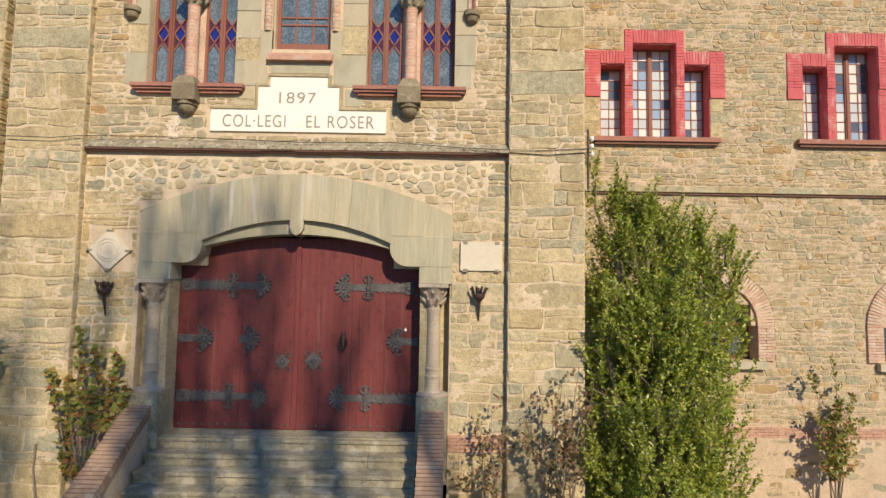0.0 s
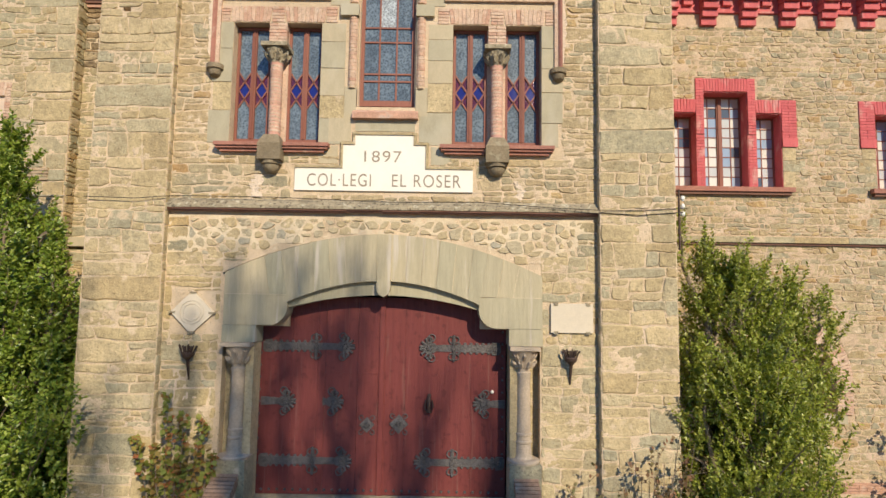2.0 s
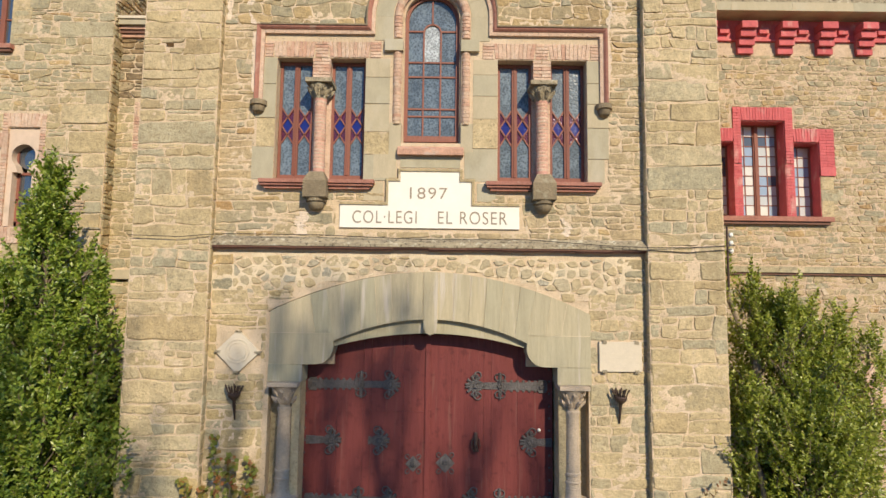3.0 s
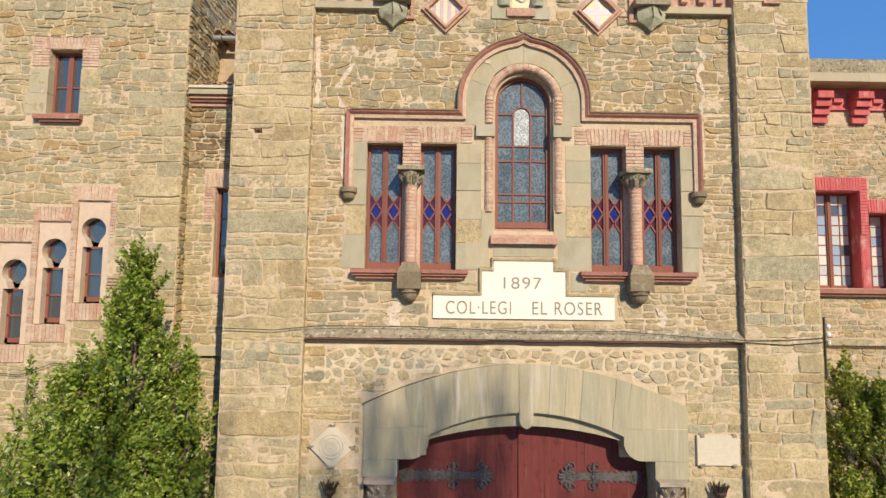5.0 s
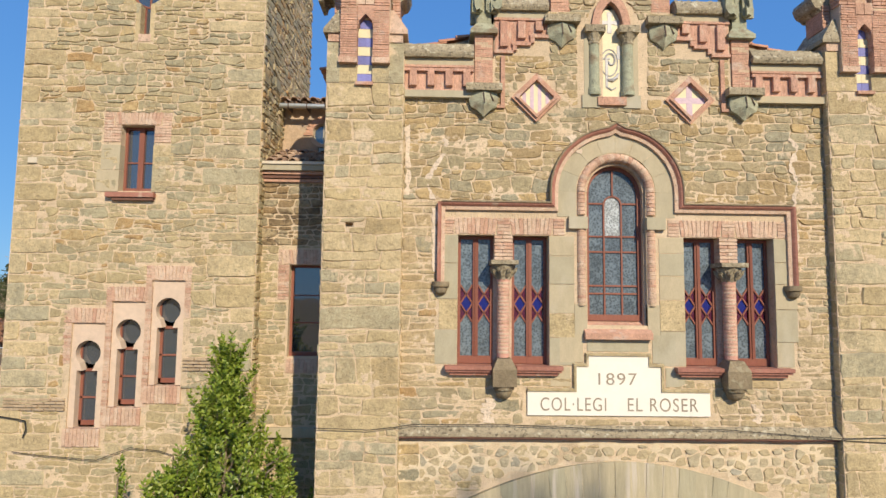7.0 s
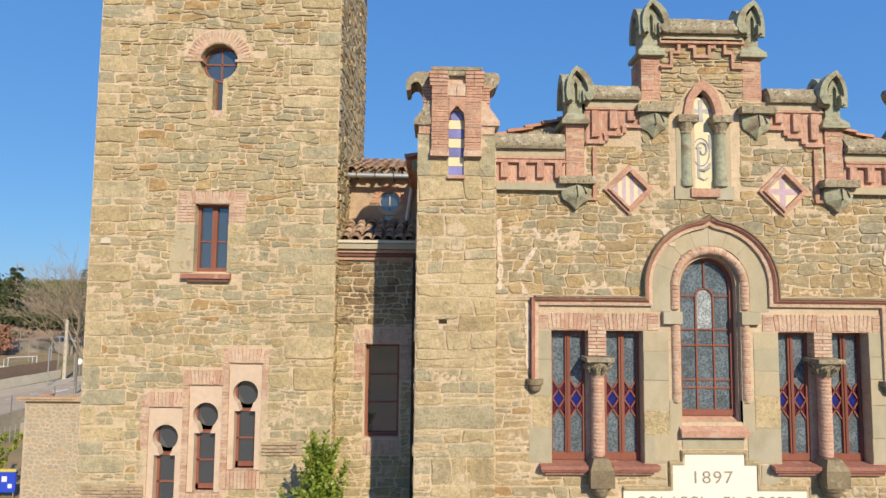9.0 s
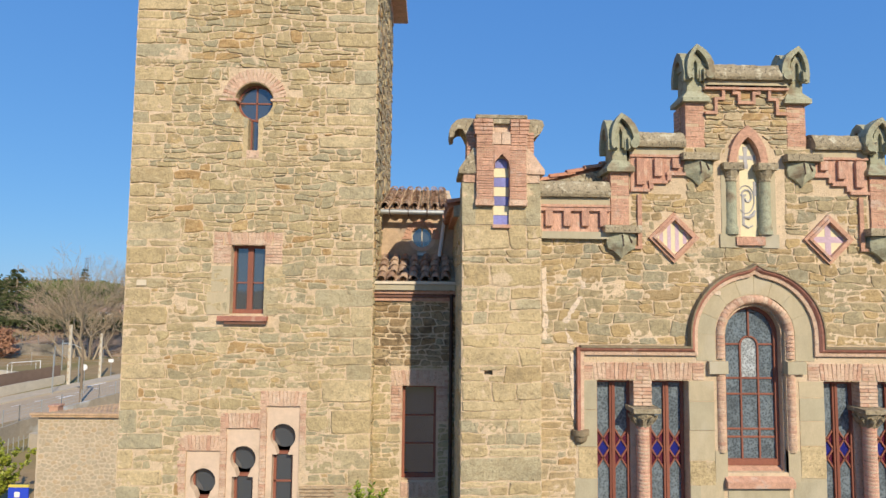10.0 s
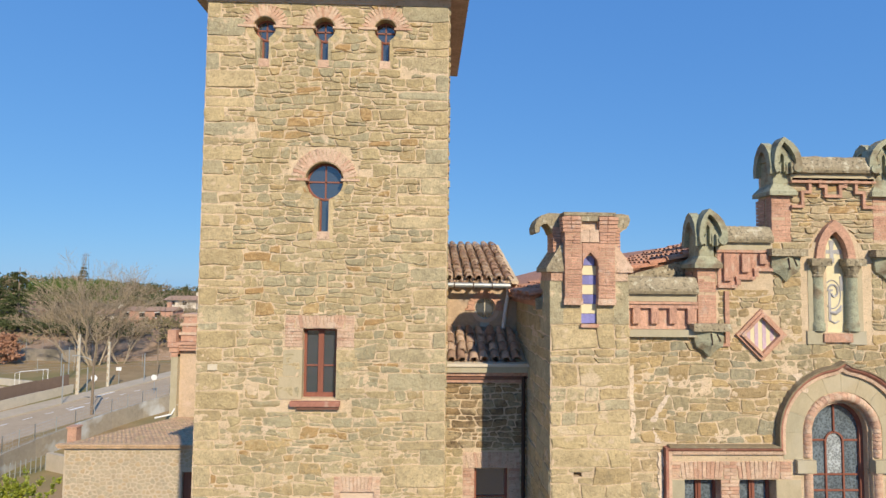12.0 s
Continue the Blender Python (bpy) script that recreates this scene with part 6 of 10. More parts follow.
def coping(x0, x1, z0, z1, y0=-0.12, y1=0.62, bed=0.12):
    """A weathered saddle stone over a moulded bed."""
    c = thing("gable_coping", "heavy lichened coping stone on a moulded course", "coping", group="gable copings")
    bm = bmesh.new()
    n = 26
    prof = [(y0 + 0.02, z0), (y0, z0 + 0.05), (y0, z0 + 0.09), (y0 + 0.1, z1 - 0.02), (y0 + 0.16, z1), (y1, z1), (y1, z0)]
    rows = [[bm.verts.new((x0 + (x1 - x0) * i / n, y + 0.009 * noise.noise(Vector((i * 0.6, y * 4, z * 4 + x0))), z + (0.006 if z < z0 + 0.1 else 0.016) * noise.noise(Vector((i * 0.5 + 5 + x0, y * 4, z * 4))))) for y, z in prof] for i in range(n + 1)]
    for a, b in zip(rows, rows[1:]):
        for i in range(len(prof)):
            j = (i + 1) % len(prof)
            bm.faces.new((a[i], a[j], b[j], b[i]))
    bm.faces.new(rows[0]), bm.faces.new(rows[-1][::-1])
    part("saddle", bm, M_LICHEN, c)
    solid("bed", M_GREEN, c, [(x0, x1, y0 + 0.08, 0.5, z0 - bed, z0 - 0.005)], "greenish moulded course", 0.02)
    solid("fillet", M_REDBRICK, c, [(x0, x1, y0 + 0.055, 0.3, z0 - bed - 0.045, z0 - bed - 0.004)], "thin red brick fillet", 0.006)
    return c


for s in (-1, 1):
    o = [sorted((GC + s * 2.36, GC + s * 3.56)), sorted((GC + s * 1.09, GC + s * 2.02))]
    coping(*o[0], 12.54, 12.82)
    coping(*o[1], 13.40, 13.68, -0.1)
    # brick frieze under the outer coping
    x0, x1 = o[0]
    fr = thing("gable_frieze", "pink brick frieze of upright blocks under the coping", "frieze", group="gable friezes")
    solid("back", M_FRIEZE, fr, [(x0, x1, -0.012, 0.2, 11.97, 12.36)], bev=0)
    solid("fillet", M_FRIEZE, fr, [(x0, x1, -0.07, 0.2, 12.31, 12.36)], bev=0.006)
    n = 4
    for i in range(n):
        cx = x0 + (x1 - x0) * (i + 0.62 if s < 0 else i + 0.38) / n
        brick(fr, M_FRIEZE, cx, -0.03, 12.185, 0.12, 0.09, 0.25)
    solid("sill", M_GREEN, fr, [(x0 - 0.02, x1 + 0.02, -0.1, 0.2, 11.85, 11.965)], "greenish stone sill", 0.02)
    # stepped corbels between the pilasters
    x0, x1 = o[1]
    st = thing("stepped_corbels", "stepped pink brick corbels between the pilasters", "corbels", group="stepped corbels")
    for i in range(3):
        a = GC + s * (1.10 + i * 0.30)
        b = GC + s * (1.10 + (i + 1) * 0.30)
        zb = 12.98 - i * 0.14
        xa, xb = sorted((a, b))
        solid("back", M_FRIEZE, st, [(xa, xb, -0.015, 0.1, zb, 13.24)], bev=0)
        solid("brick", M_FRIEZE, st, [(xa - 0.01, xb + 0.01, -0.055, 0.1, zb - 0.05, zb)], bev=0.006)
        solid("brick", M_FRIEZE, st, [(*sorted((b - s * 0.07, b + s * 0.0)), -0.05, 0.1, zb - 0.14 if i < 2 else zb - 0.05, zb - 0.05)], bev=0.005) if i < 2 else None
        brick(st, M_FRIEZE, (xa + xb) / 2, -0.03, (zb + 13.22) / 2 + 0.03, 0.13, 0.08, 13.2 - zb - 0.06)
    solid("strip", M_REDBRICK, st, [(*sorted((GC + s * 1.83, GC + s * 1.90)), -0.05, 0.1, 11.72, 12.60)], "narrow upright brick strip", 0.006)
    solid("strip_foot", M_REDBRICK, st, [(*sorted((GC + s * 1.83, GC + s * 2.0)), -0.055, 0.1, 11.70, 11.745)], bev=0.005)
coping(GC - 0.72, GC + 0.72, 14.58, 14.88, -0.08)
# toothed brickwork under the top coping
tt = thing("toothed_brickwork", "stepped brick teeth under the top coping", "corbels")
for s in (-1, 1):
    for a, b, zb, zt in ((0.50, 0.71, 13.995, 14.045), (0.50, 0.55, 14.045, 14.24), (0.37, 0.55, 14.24, 14.29), (0.37, 0.42, 14.29, 14.47), (0.19, 0.24, 14.38, 14.47), (0.10, 0.24, 14.34, 14.39), (0.10, 0.15, 14.22, 14.34), (-0.001, 0.15, 14.175, 14.225)):
        solid("brick", M_REDBRICK, tt, [(*sorted((GC + s * a, GC + s * b)), -0.005, 0.2, zb, zt)], bev=0.005)
solid("fillet", M_REDBRICK, tt, [(GC - 0.7, GC + 0.7, -0.0, 0.2, 14.46, 14.50)], bev=0.006)

# niche with painted tiles, its columns and hood
NX = GC - 0.02
niche = thing("gable_niche", "pointed niche of pale glazed tiles with grey painted cross and ornament", "niche")
pt = [(NX - 0.21, 11.9), (NX + 0.21, 11.9), (NX + 0.21, 13.12), (NX + 0.18, 13.3), (NX + 0.10, 13.47), (NX, 13.58), (NX - 0.10, 13.47), (NX - 0.18, 13.3), (NX - 0.21, 13.12)]
bm = bmesh.new()
prism(bm, pt, 0.06, 0.16)
part("panel", bm, M_CREAMTILE, niche)
bm = bmesh.new()
rod(bm, (NX - 0.13, 13.27), (NX + 0.13, 13.27), 0.06, 0.0540, 0.065)
rod(bm, (NX, 13.12), (NX, 13.42), 0.06, 0.0520, 0.065)
for a, b in ((-0.13, 13.27), (0.13, 13.27), (0, 13.42), (0, 13.12)):
    box(bm, NX + a - 0.04, NX + a + 0.04, 0.0535, 0.065, b - 0.04, b + 0.04)
oval = [(NX - 0.01 + 0.145 * math.cos(radians(12 * k)), 0.059, 12.56 + 0.235 * math.sin(radians(12 * k))) for k in range(31)]
tube(bm, oval, 0.012, 4)
rod(bm, (NX - 0.055, 12.12), (NX - 0.055, 12.62), 0.045, 0.0525, 0.065)
rod(bm, (NX - 0.13, 12.63), (NX + 0.0, 12.63), 0.03, 0.0515, 0.065)
curl = [(NX + 0.015 + (0.105 - 0.006 * k) * math.cos(radians(170 - 30 * k)), 0.058, 12.60 + (0.14 - 0.007 * k) * math.sin(radians(170 - 30 * k))) for k in range(12)]
tube(bm, curl, 0.019, 5)
tube(bm, [(NX - 0.05, 0.058, 12.26), (NX + 0.04, 0.058, 12.25), (NX + 0.11, 0.058, 12.30), (NX + 0.15, 0.058, 12.38)], [0.02, 0.036, 0.034, 0.014], 6)
tube(bm, [(NX - 0.055, 0.058, 12.13), (NX + 0.03, 0.058, 12.08), (NX + 0.10, 0.058, 12.12)], [0.02, 0.016, 0.01], 5)
for q in (-0.15, 0.15):
    rod(bm, (NX + q, 12.62), (NX + q * 1.0, 12.86), 0.05, 0.0535, 0.065)
part("ornament", bm, M_GREYGLAZE, niche, "grey painted scrolls")
nh = thing("niche_frame", "grey green stone columns and pointed brick hood round the niche", "frame")
for s in (-1, 1):
    x = NX + s * 0.29
    bm = bmesh.new()
    lathe(bm, [(0.115, 11.96), (0.115, 12.08), (0.1, 12.10), (0.095, 12.85)], x, 0.03, 14)
    part("column", bm, M_FIN, nh, smooth=True)
    bm = bmesh.new()
    lathe(bm, [(0.1, 12.84), (0.11, 12.86), (0.1, 12.89), (0.15, 13.03)], x, 0.03, 10)
    box(bm, x - 0.17, x + 0.17, -0.12, 0.2, 13.03, 13.15)
    part("capital", bm, M_LICHEN, nh)
    p0 = [(NX + s * a, b) for a, b in ((0.33, 13.15), (0.325, 13.25), (0.29, 13.42), (0.22, 13.57), (0.12, 13.70), (0.0, 13.80))]
    p1 = [(NX + s * a, b) for a, b in ((0.20, 13.15), (0.195, 13.25), (0.165, 13.37), (0.12, 13.47), (0.06, 13.55), (0.0, 13.60))]
    for i in range(5):
        bm = bmesh.new()
        prism(bm, [p0[i], p0[i + 1], p1[i + 1], p1[i]], -0.05, 0.2)
        part("brick", bm, M_REDBRICK, nh)
solid("foot", M_REDBRICK, nh, [(NX - 0.24, NX + 0.24, -0.06, 0.2, 11.78, 11.92)], "red brick foot", 0.012)
for a in (-0.5, 0.2):
    solid("plinth_block", M_GREEN, nh, [(NX + a, NX + a + 0.29, -0.03, 0.2, 11.74, 11.96)], bev=0.01)
for a in (-0.46, 0.2):
    solid("jamb", M_GREEN, nh, [(NX + a, NX + a + 0.26, -0.008, 0.2, 11.965, 13.02)], bev=0.01)


# glazed lozenges
def lozenge(cx, cz, cross):
    d = thing("glazed_lozenge", "lozenge of cream tiles with violet %s in a brick frame" % ("cross" if cross else "stripes"), "tile panel", group="gable lozenges")
    r0, r1 = 0.30, 0.42
    bm = bmesh.new()
    prism(bm, [(cx - r0, cz), (cx, cz - r0), (cx + r0, cz), (cx, cz + r0)], -0.01, 0.05)
    part("tiles", bm, M_CREAMTILE, d)
    bm = bmesh.new()
    if cross:
        rod(bm, (cx, cz - 0.26), (cx, cz + 0.26), 0.10, -0.0135, 0)
        rod(bm, (cx - 0.26, cz), (cx + 0.26, cz), 0.10, -0.0145, 0)
    else:
        for k, h in ((-0.2, 0.09), (-0.07, 0.22), (0.06, 0.23), (0.19, 0.1)):
            rod(bm, (cx + k, cz - h), (cx + k, cz + h), 0.06, -0.0135, 0)
    part("stripes", bm, M_VIOLET, d, "faded violet glaze")
    c4 = [(cx - 1, cz), (cx, cz - 1), (cx + 1, cz), (cx, cz + 1)]
    for i in range(4):
        a, b = c4[i], c4[(i + 1) % 4]
        f = lambda p, r: (cx + (p[0] - cx) * r, cz + (p[1] - cz) * r)
        for ra, rb, y in ((r0 - 0.005, r0 + 0.055, -0.085), (r0 + 0.05, r1, -0.05)):
            bm = bmesh.new()
            prism(bm, [f(a, ra), f(a, rb), f(b, rb), f(b, ra)], y, 0.03)
            part("frame_brick", bm, M_REDBRICK, d)


lozenge(-1.33, 11.89, False)
lozenge(1.27, 11.89, True)


# corner pinnacles
def pinnacle(cx, mirror):
    p = thing("corner_pinnacle", "brick pinnacle with tiled lancet and curled stone crown", "pinnacle", group="corner pinnacles")
    X = lambda d: cx + mirror * d
    def bx(a, b):
        return tuple(sorted((X(a), X(b))))
    bm = bmesh.new()
    box(bm, cx - 0.41, cx + 0.39, -0.045, 0.4, 12.5, 13.75)
    for s in (-1, 1):
        box(bm, *bx(*sorted((s * 0.14, s * 0.405))), PIER - 0.082, 0.0, 12.4, 13.76)
    part("core", bm, M_PINKMORTAR, p)
    # dressed stone below the brick panel
    for a, b, c, d in ((-0.636, -0.42, 12.05, 12.74), (0.40, 0.636, 12.05, 12.74), (-0.42, -0.13, 12.06, 12.34), (0.12, 0.40, 12.06, 12.34)):
        solid("block", M_PIER, p, [(*bx(a, b), PIER - 0.012, 0.3, c, d)], bev=0.01)
    solid("block", M_PIER, p, [(*bx(-0.633, 0.633), 0.3, 0.62, 12.525, 12.74)], bev=0.01)
    # brick panel
    courses(p, M_REDBRICK, *bx(-0.42, -0.13), 12.46, 13.34, PIER - 0.09, 0.3, h=0.036, length=0.22, rough=0.006)
    courses(p, M_REDBRICK, *bx(0.12, 0.40), 12.46, 13.34, PIER - 0.09, 0.3, h=0.036, length=0.22, rough=0.006)
    for a, b in ((-0.43, -0.125), (0.115, 0.41)):
        solid("panel_foot", M_BRICK, p, [(*bx(a, b), PIER - 0.1, 0.1, 12.36, 12.455)], bev=0.01)
    for a, b in ((-0.42, -0.16), (0.14, 0.40)):
        courses(p, M_REDBRICK, *bx(a, b), 13.34, 13.78, PIER - 0.09, 0.3, h=0.036, length=0.26, rough=0.012)
    for i in range(4):
        courses(p, M_REDBRICK, *bx(-0.45 - 0.006 * i, -0.15), 13.52 + i * 0.062, 13.58 + i * 0.062, PIER - 0.1 - 0.008 * i, 0.2)
        courses(p, M_REDBRICK, *bx(0.13, 0.43 + 0.006 * i), 13.52 + i * 0.062, 13.58 + i * 0.062, PIER - 0.1 - 0.008 * i, 0.2)
    solid("mid_block", M_BRICK, p, [(*bx(-0.155, -0.015), PIER - 0.09, 0.1, 13.36, 13.56), (*bx(-0.005, 0.135), PIER - 0.09, 0.1, 13.36, 13.56)], bev=0.008)
    solid("mid_back", M_BRICK, p, [(*bx(-0.16, 0.14), PIER - 0.02, 0.1, 13.2, 13.76)], bev=0)
    solid("mid_cap", M_LICHEN, p, [(*bx(-0.16, 0.14), PIER - 0.09, 0.1, 13.70, 13.79)], bev=0.012)
    # brick head over the lancet
    for s in (-1, 1):
        bm = bmesh.new()
        pl = [(X(s * 0.125), 12.95), (X(s * 0.11), 13.08), (X(0), 13.2), (X(0), 13.345), (X(s * 0.13), 13.345)]
        prism(bm, pl if s * mirror > 0 else pl[::-1], PIER - 0.088, 0.1)
        part("lancet_head", bm, M_REDBRICK, p)
    # tiles in the lancet
    zt = 12.06
    k = 0
    while zt < 13.15:
        h = 0.155
        z1 = min(zt + h, 13.18)
        mat = (M_BLUETILE, M_CREAMTILE)[k % 2]
        w = 0.13 if z1 < 13.1 else 0.1
        solid("tile", mat, p, [(*bx(-w, 0.005), PIER + 0.03, 0.05, zt + 0.003, z1 - 0.003)], "glazed %s tile" % ("cobalt blue" if k % 2 == 0 else "cream"), 0.004)
        solid("tile", mat, p, [(*bx(-0.0, w - 0.005), PIER + 0.034, 0.05, zt + 0.003, z1 - 0.003)], "glazed %s tile" % ("cobalt blue" if k % 2 == 0 else "cream"), 0.004)
        zt += h
        k += 1
    solid("lancet_sill", M_REDBRICK, p, [(*bx(-0.15, 0.14), PIER - 0.06, 0.1, 12.0, 12.055)], "red brick sill", 0.008)
    # shoulders: brick course, sloping cap
    for s in (-1, 1):
        a, b = (0.40, 0.62)
        solid("shoulder_brick", M_BRICK, p, [(*bx(s * a, s * b), PIER - 0.03, 0.6, 12.74, 12.88)], bev=0.008)
        bm = bmesh.new()
        xs_, xe = X(s * 0.40), X(s * 0.70)
        v = [bm.verts.new(q) for q in ((xs_, PIER - 0.06, 12.88), (xe, PIER - 0.06, 12.88), (xe, 0.62, 12.88), (xs_, 0.62, 12.88), (xs_, PIER - 0.06, 12.95), (xe, PIER - 0.06, 12.95), (xe, 0.62, 12.95), (xs_, 0.62, 12.95), (xs_, PIER + 0.02, 13.32), (X(s * 0.46), PIER + 0.02, 13.32), (X(s * 0.46), 0.6, 13.32), (xs_, 0.6, 13.32))]
        for q in ((0, 1, 5, 4), (1, 2, 6, 5), (2, 3, 7, 6), (4, 5, 9, 8), (5, 6, 10, 9), (6, 7, 11, 10), (8, 9, 10, 11), (0, 1, 2, 3), (3, 0, 4, 7)):
            bm.faces.new([v[i] for i in q])
        part("shoulder_cap", bm, M_LICHEN if s * mirror < 0 else M_BRICK, p, "sloping weathered cap")
        courses(p, M_REDBRICK, *bx(s * 0.42, s * 0.56), 13.2, 13.62, PIER + 0.12, 0.42, h=0.045, rough=0.012)
        # curled crown stone
        bm = bmesh.new()
        if s < 0:       # the outer one ends in a hook
            c = [(0.36, 13.84), (0.36, 13.50), (0.56, 13.52), (0.59, 13.60), (0.64, 13.67), (0.71, 13.67), (0.76, 13.62), (0.775, 13.53), (0.84, 13.52), (0.855, 13.62), (0.82, 13.72), (0.74, 13.81), (0.62, 13.85)]
        else:
            c = [(0.36, 13.84), (0.36, 13.50), (0.55, 13.52), (0.60, 13.57), (0.66, 13.60), (0.70, 13.66), (0.73, 13.75), (0.70, 13.83), (0.58, 13.85)]
        pl = [(X(s * u), w) for u, w in c]
        prism(bm, pl if s * mirror > 0 else pl[::-1], 0.0, 0.5)
        chamfer(bm, 0.018)
        part("crown_stone", bm, M_LICHEN, p, "curled green grey crown stone")
    solid("top", M_LICHEN, p, [(*bx(-0.43, 0.41), PIER - 0.1, 0.6, 13.785, 13.84)], bev=0.015)


pinnacle(-4.2, 1)
pinnacle(4.17, -1)

# ---- openings of the tower and the link ----
def brick_window(k, x0, x1, z0, z1, yw, quoin=0.33, qh=0.6, head=0.26, label="", bars=(), dark=False, foot=False):
    """A wooden window in a brick surround with quoined top corners."""
    w = thing("window_%d" % k, label, "window", kind="structure")
    y = yw + 0.2
    bm = bmesh.new()
    for b in ((x0, x0 + 0.05, z0, z1), (x1 - 0.05, x1, z0, z1), (x0 + 0.05, x1 - 0.05, z1 - 0.05, z1), (x0 + 0.05, x1 - 0.05, z0, z0 + 0.08)):
        box(bm, b[0], b[1], y - 0.04, y + 0.05, b[2], b[3])
    xm = (x0 + x1) / 2
    if not dark:
        box(bm, xm - 0.05, xm + 0.05, y - 0.045, y + 0.05, z0 + 0.08, z1 - 0.05)
    chamfer(bm, 0.006)
    fr = part("window_frame", bm, M_WOOD, w, "dark red brown wooden frame")
    bm = bmesh.new()
    for z in bars:
        box(bm, x0 + 0.05, x1 - 0.05, y - 0.02, y + 0.02, z - 0.014, z + 0.014)
    part("glazing_bars", bm, M_WOOD, fr)
    for a, b in zip([z0 + 0.06, *bars], [*bars, z1 - 0.03]):
        for c, d in (((x0 + 0.03, xm), (xm, x1 - 0.03)) if not dark else ((x0 + 0.03, x1 - 0.03),)):
            solid("pane", M_CLEAR, fr, [(c, d, y + 0.002, y + 0.008, a, b)], bev=0)
    s = thing("window_brickwork", "pink brick head and corners of a window", "brick surround", group="window brickwork")
    soldiers(s, M_BRICK, x0 - 0.14, x1 + 0.14, z1 + 0.005, z1 + head, yw - 0.015, 0.2, fan=14)
    for a, b in ((x0 - quoin, x0 - 0.0), (x1 + 0.0, x1 + quoin)):
        courses(s, M_BRICK, a, b, z1 + head - qh, z1 - 0.0, yw - 0.015, 0.2)
    courses(s, M_BRICK, x0 - quoin, x0 - 0.15, z1, z1 + head, yw - 0.012, 0.15)
    courses(s, M_BRICK, x1 + 0.15, x1 + quoin, z1, z1 + head, yw - 0.012, 0.15)
    return w, s


w, s = brick_window(4, *T_WIN, TOWER, label="wooden casement window with four panes in the tower", bars=(11.08,))
sl = thing("window_sill", "weathered sill slab on a dark brick course", "sill")
solid("slab", M_DEEPBRICK, sl, [(-9.32, -8.4, TOWER - 0.11, TOWER + 0.2, 10.36, 10.45)], bev=0.012)
solid("course", M_BROWNPAINT, sl, [(-9.2, -8.42, TOWER - 0.08, TOWER, 10.30, 10.355)], bev=0.006)
jb = thing("jamb_blocks", "dressed stone blocks beside the tower window", "jamb blocks")
for a, b, c, d, m in ((-9.48, -9.13, 10.9, 11.4, M_GREEN), (-9.55, -9.13, 10.47, 10.9, M_GREEN), (-8.487, -8.1, 11.0, 11.4, M_PIER), (-8.487, -8.22, 10.47, 11.0, M_PIER)):
    solid("block", m, jb, [(a - 0.004, b + (0.004 if b < -9 else 0), TOWER - 0.015, TOWER + 0.19, c + 0.006, d - 0.006)], bev=0.01)

# round eye with a slot under it
def eye_slot(k, cx, cz, r, foot, sw, y, brick_r):
    w = thing("window_%d" % k, "round eye window over a narrow slot, with brick arch", "window", kind="structure")
    bm = bmesh.new()
    n = 24
    for i in range(n):
        a0, a1 = 2 * math.pi * i / n, 2 * math.pi * (i + 1) / n
        q = lambda rr, a: (cx + rr * math.cos(a), cz + rr * math.sin(a))
        am = (a0 + a1) / 2
        if math.sin(am) < 0 and abs(r * math.cos(am)) < sw * 0.98:
            continue
        prism(bm, [q(r, a0), q(r * 1.45 + 0.04, a0), q(r * 1.45 + 0.04, a1), q(r, a1)], y - 0.008, y + 0.3)
    part("stone_ring", bm, M_PIER, w)
    solid("slot_jamb", M_PIER, w, [(cx - sw - 0.09, cx - sw, y - 0.006, y + 0.3, foot, cz - math.sqrt(r * r - sw * sw)), (cx + sw, cx + sw + 0.09, y - 0.006, y + 0.3, foot, cz - math.sqrt(r * r - sw * sw))], bev=0.008)
    ring = [(cx + (r - 0.02) * math.cos(2 * math.pi * i / 24), y + 0.18, cz + (r - 0.02) * math.sin(2 * math.pi * i / 24)) for i in range(25)]
    bm = bmesh.new()
    tube(bm, ring, 0.025, 6)
    box(bm, cx - 0.014, cx + 0.014, y + 0.16, y + 0.2, cz - r, cz + r)
    box(bm, cx - r, cx + r, y + 0.16, y + 0.2, cz - 0.014, cz + 0.014)
    box(bm, cx - sw, cx - sw + 0.03, y + 0.16, y + 0.2, foot + 0.1, cz - r)
    box(bm, cx + sw - 0.03, cx + sw, y + 0.16, y + 0.2, foot + 0.1, cz - r)
    part("window_frame", bm, M_WOOD, w)
    bm = bmesh.new()
    prism(bm, [(cx + r * math.cos(2 * math.pi * i / 24), cz + r * math.sin(2 * math.pi * i / 24)) for i in range(24)], y + 0.178, y + 0.184)
    part("pane", bm, M_CLEAR, w)
    solid("pane", M_CLEAR, w, [(cx - sw, cx + sw, y + 0.178, y + 0.186, foot + 0.05, cz - r + 0.02)], bev=0)
    solid("slot_sill", M_BRICK, w, [(cx - sw - 0.02, cx + sw + 0.02, y - 0.01, y + 0.2, foot - 0.02, foot + 0.13)], bev=0.008)
    b = thing("window_brickwork", "pink brick arch over a round window", "brick surround", group="window brickwork")
    brick_arc(b, M_BRICK, cx, cz, r + 0.01, brick_r, 8, 172, y - 0.02, 0.16, 0.062)
    for s in (-1, 1):
        brick(b, M_BRICK, cx + s * (r + 0.13) , y + 0.05, cz + 0.02, brick_r - r + 0.1, 0.16, 0.05)


eye_slot(5, *T_OC, T_OCR, 13.5, 0.10, TOWER, 0.63)
for i, (cx, cz) in enumerate(TOPS):
    eye_slot(6 + i, cx, cz, 0.215, 16.83, 0.085, TOWER, 0.47)


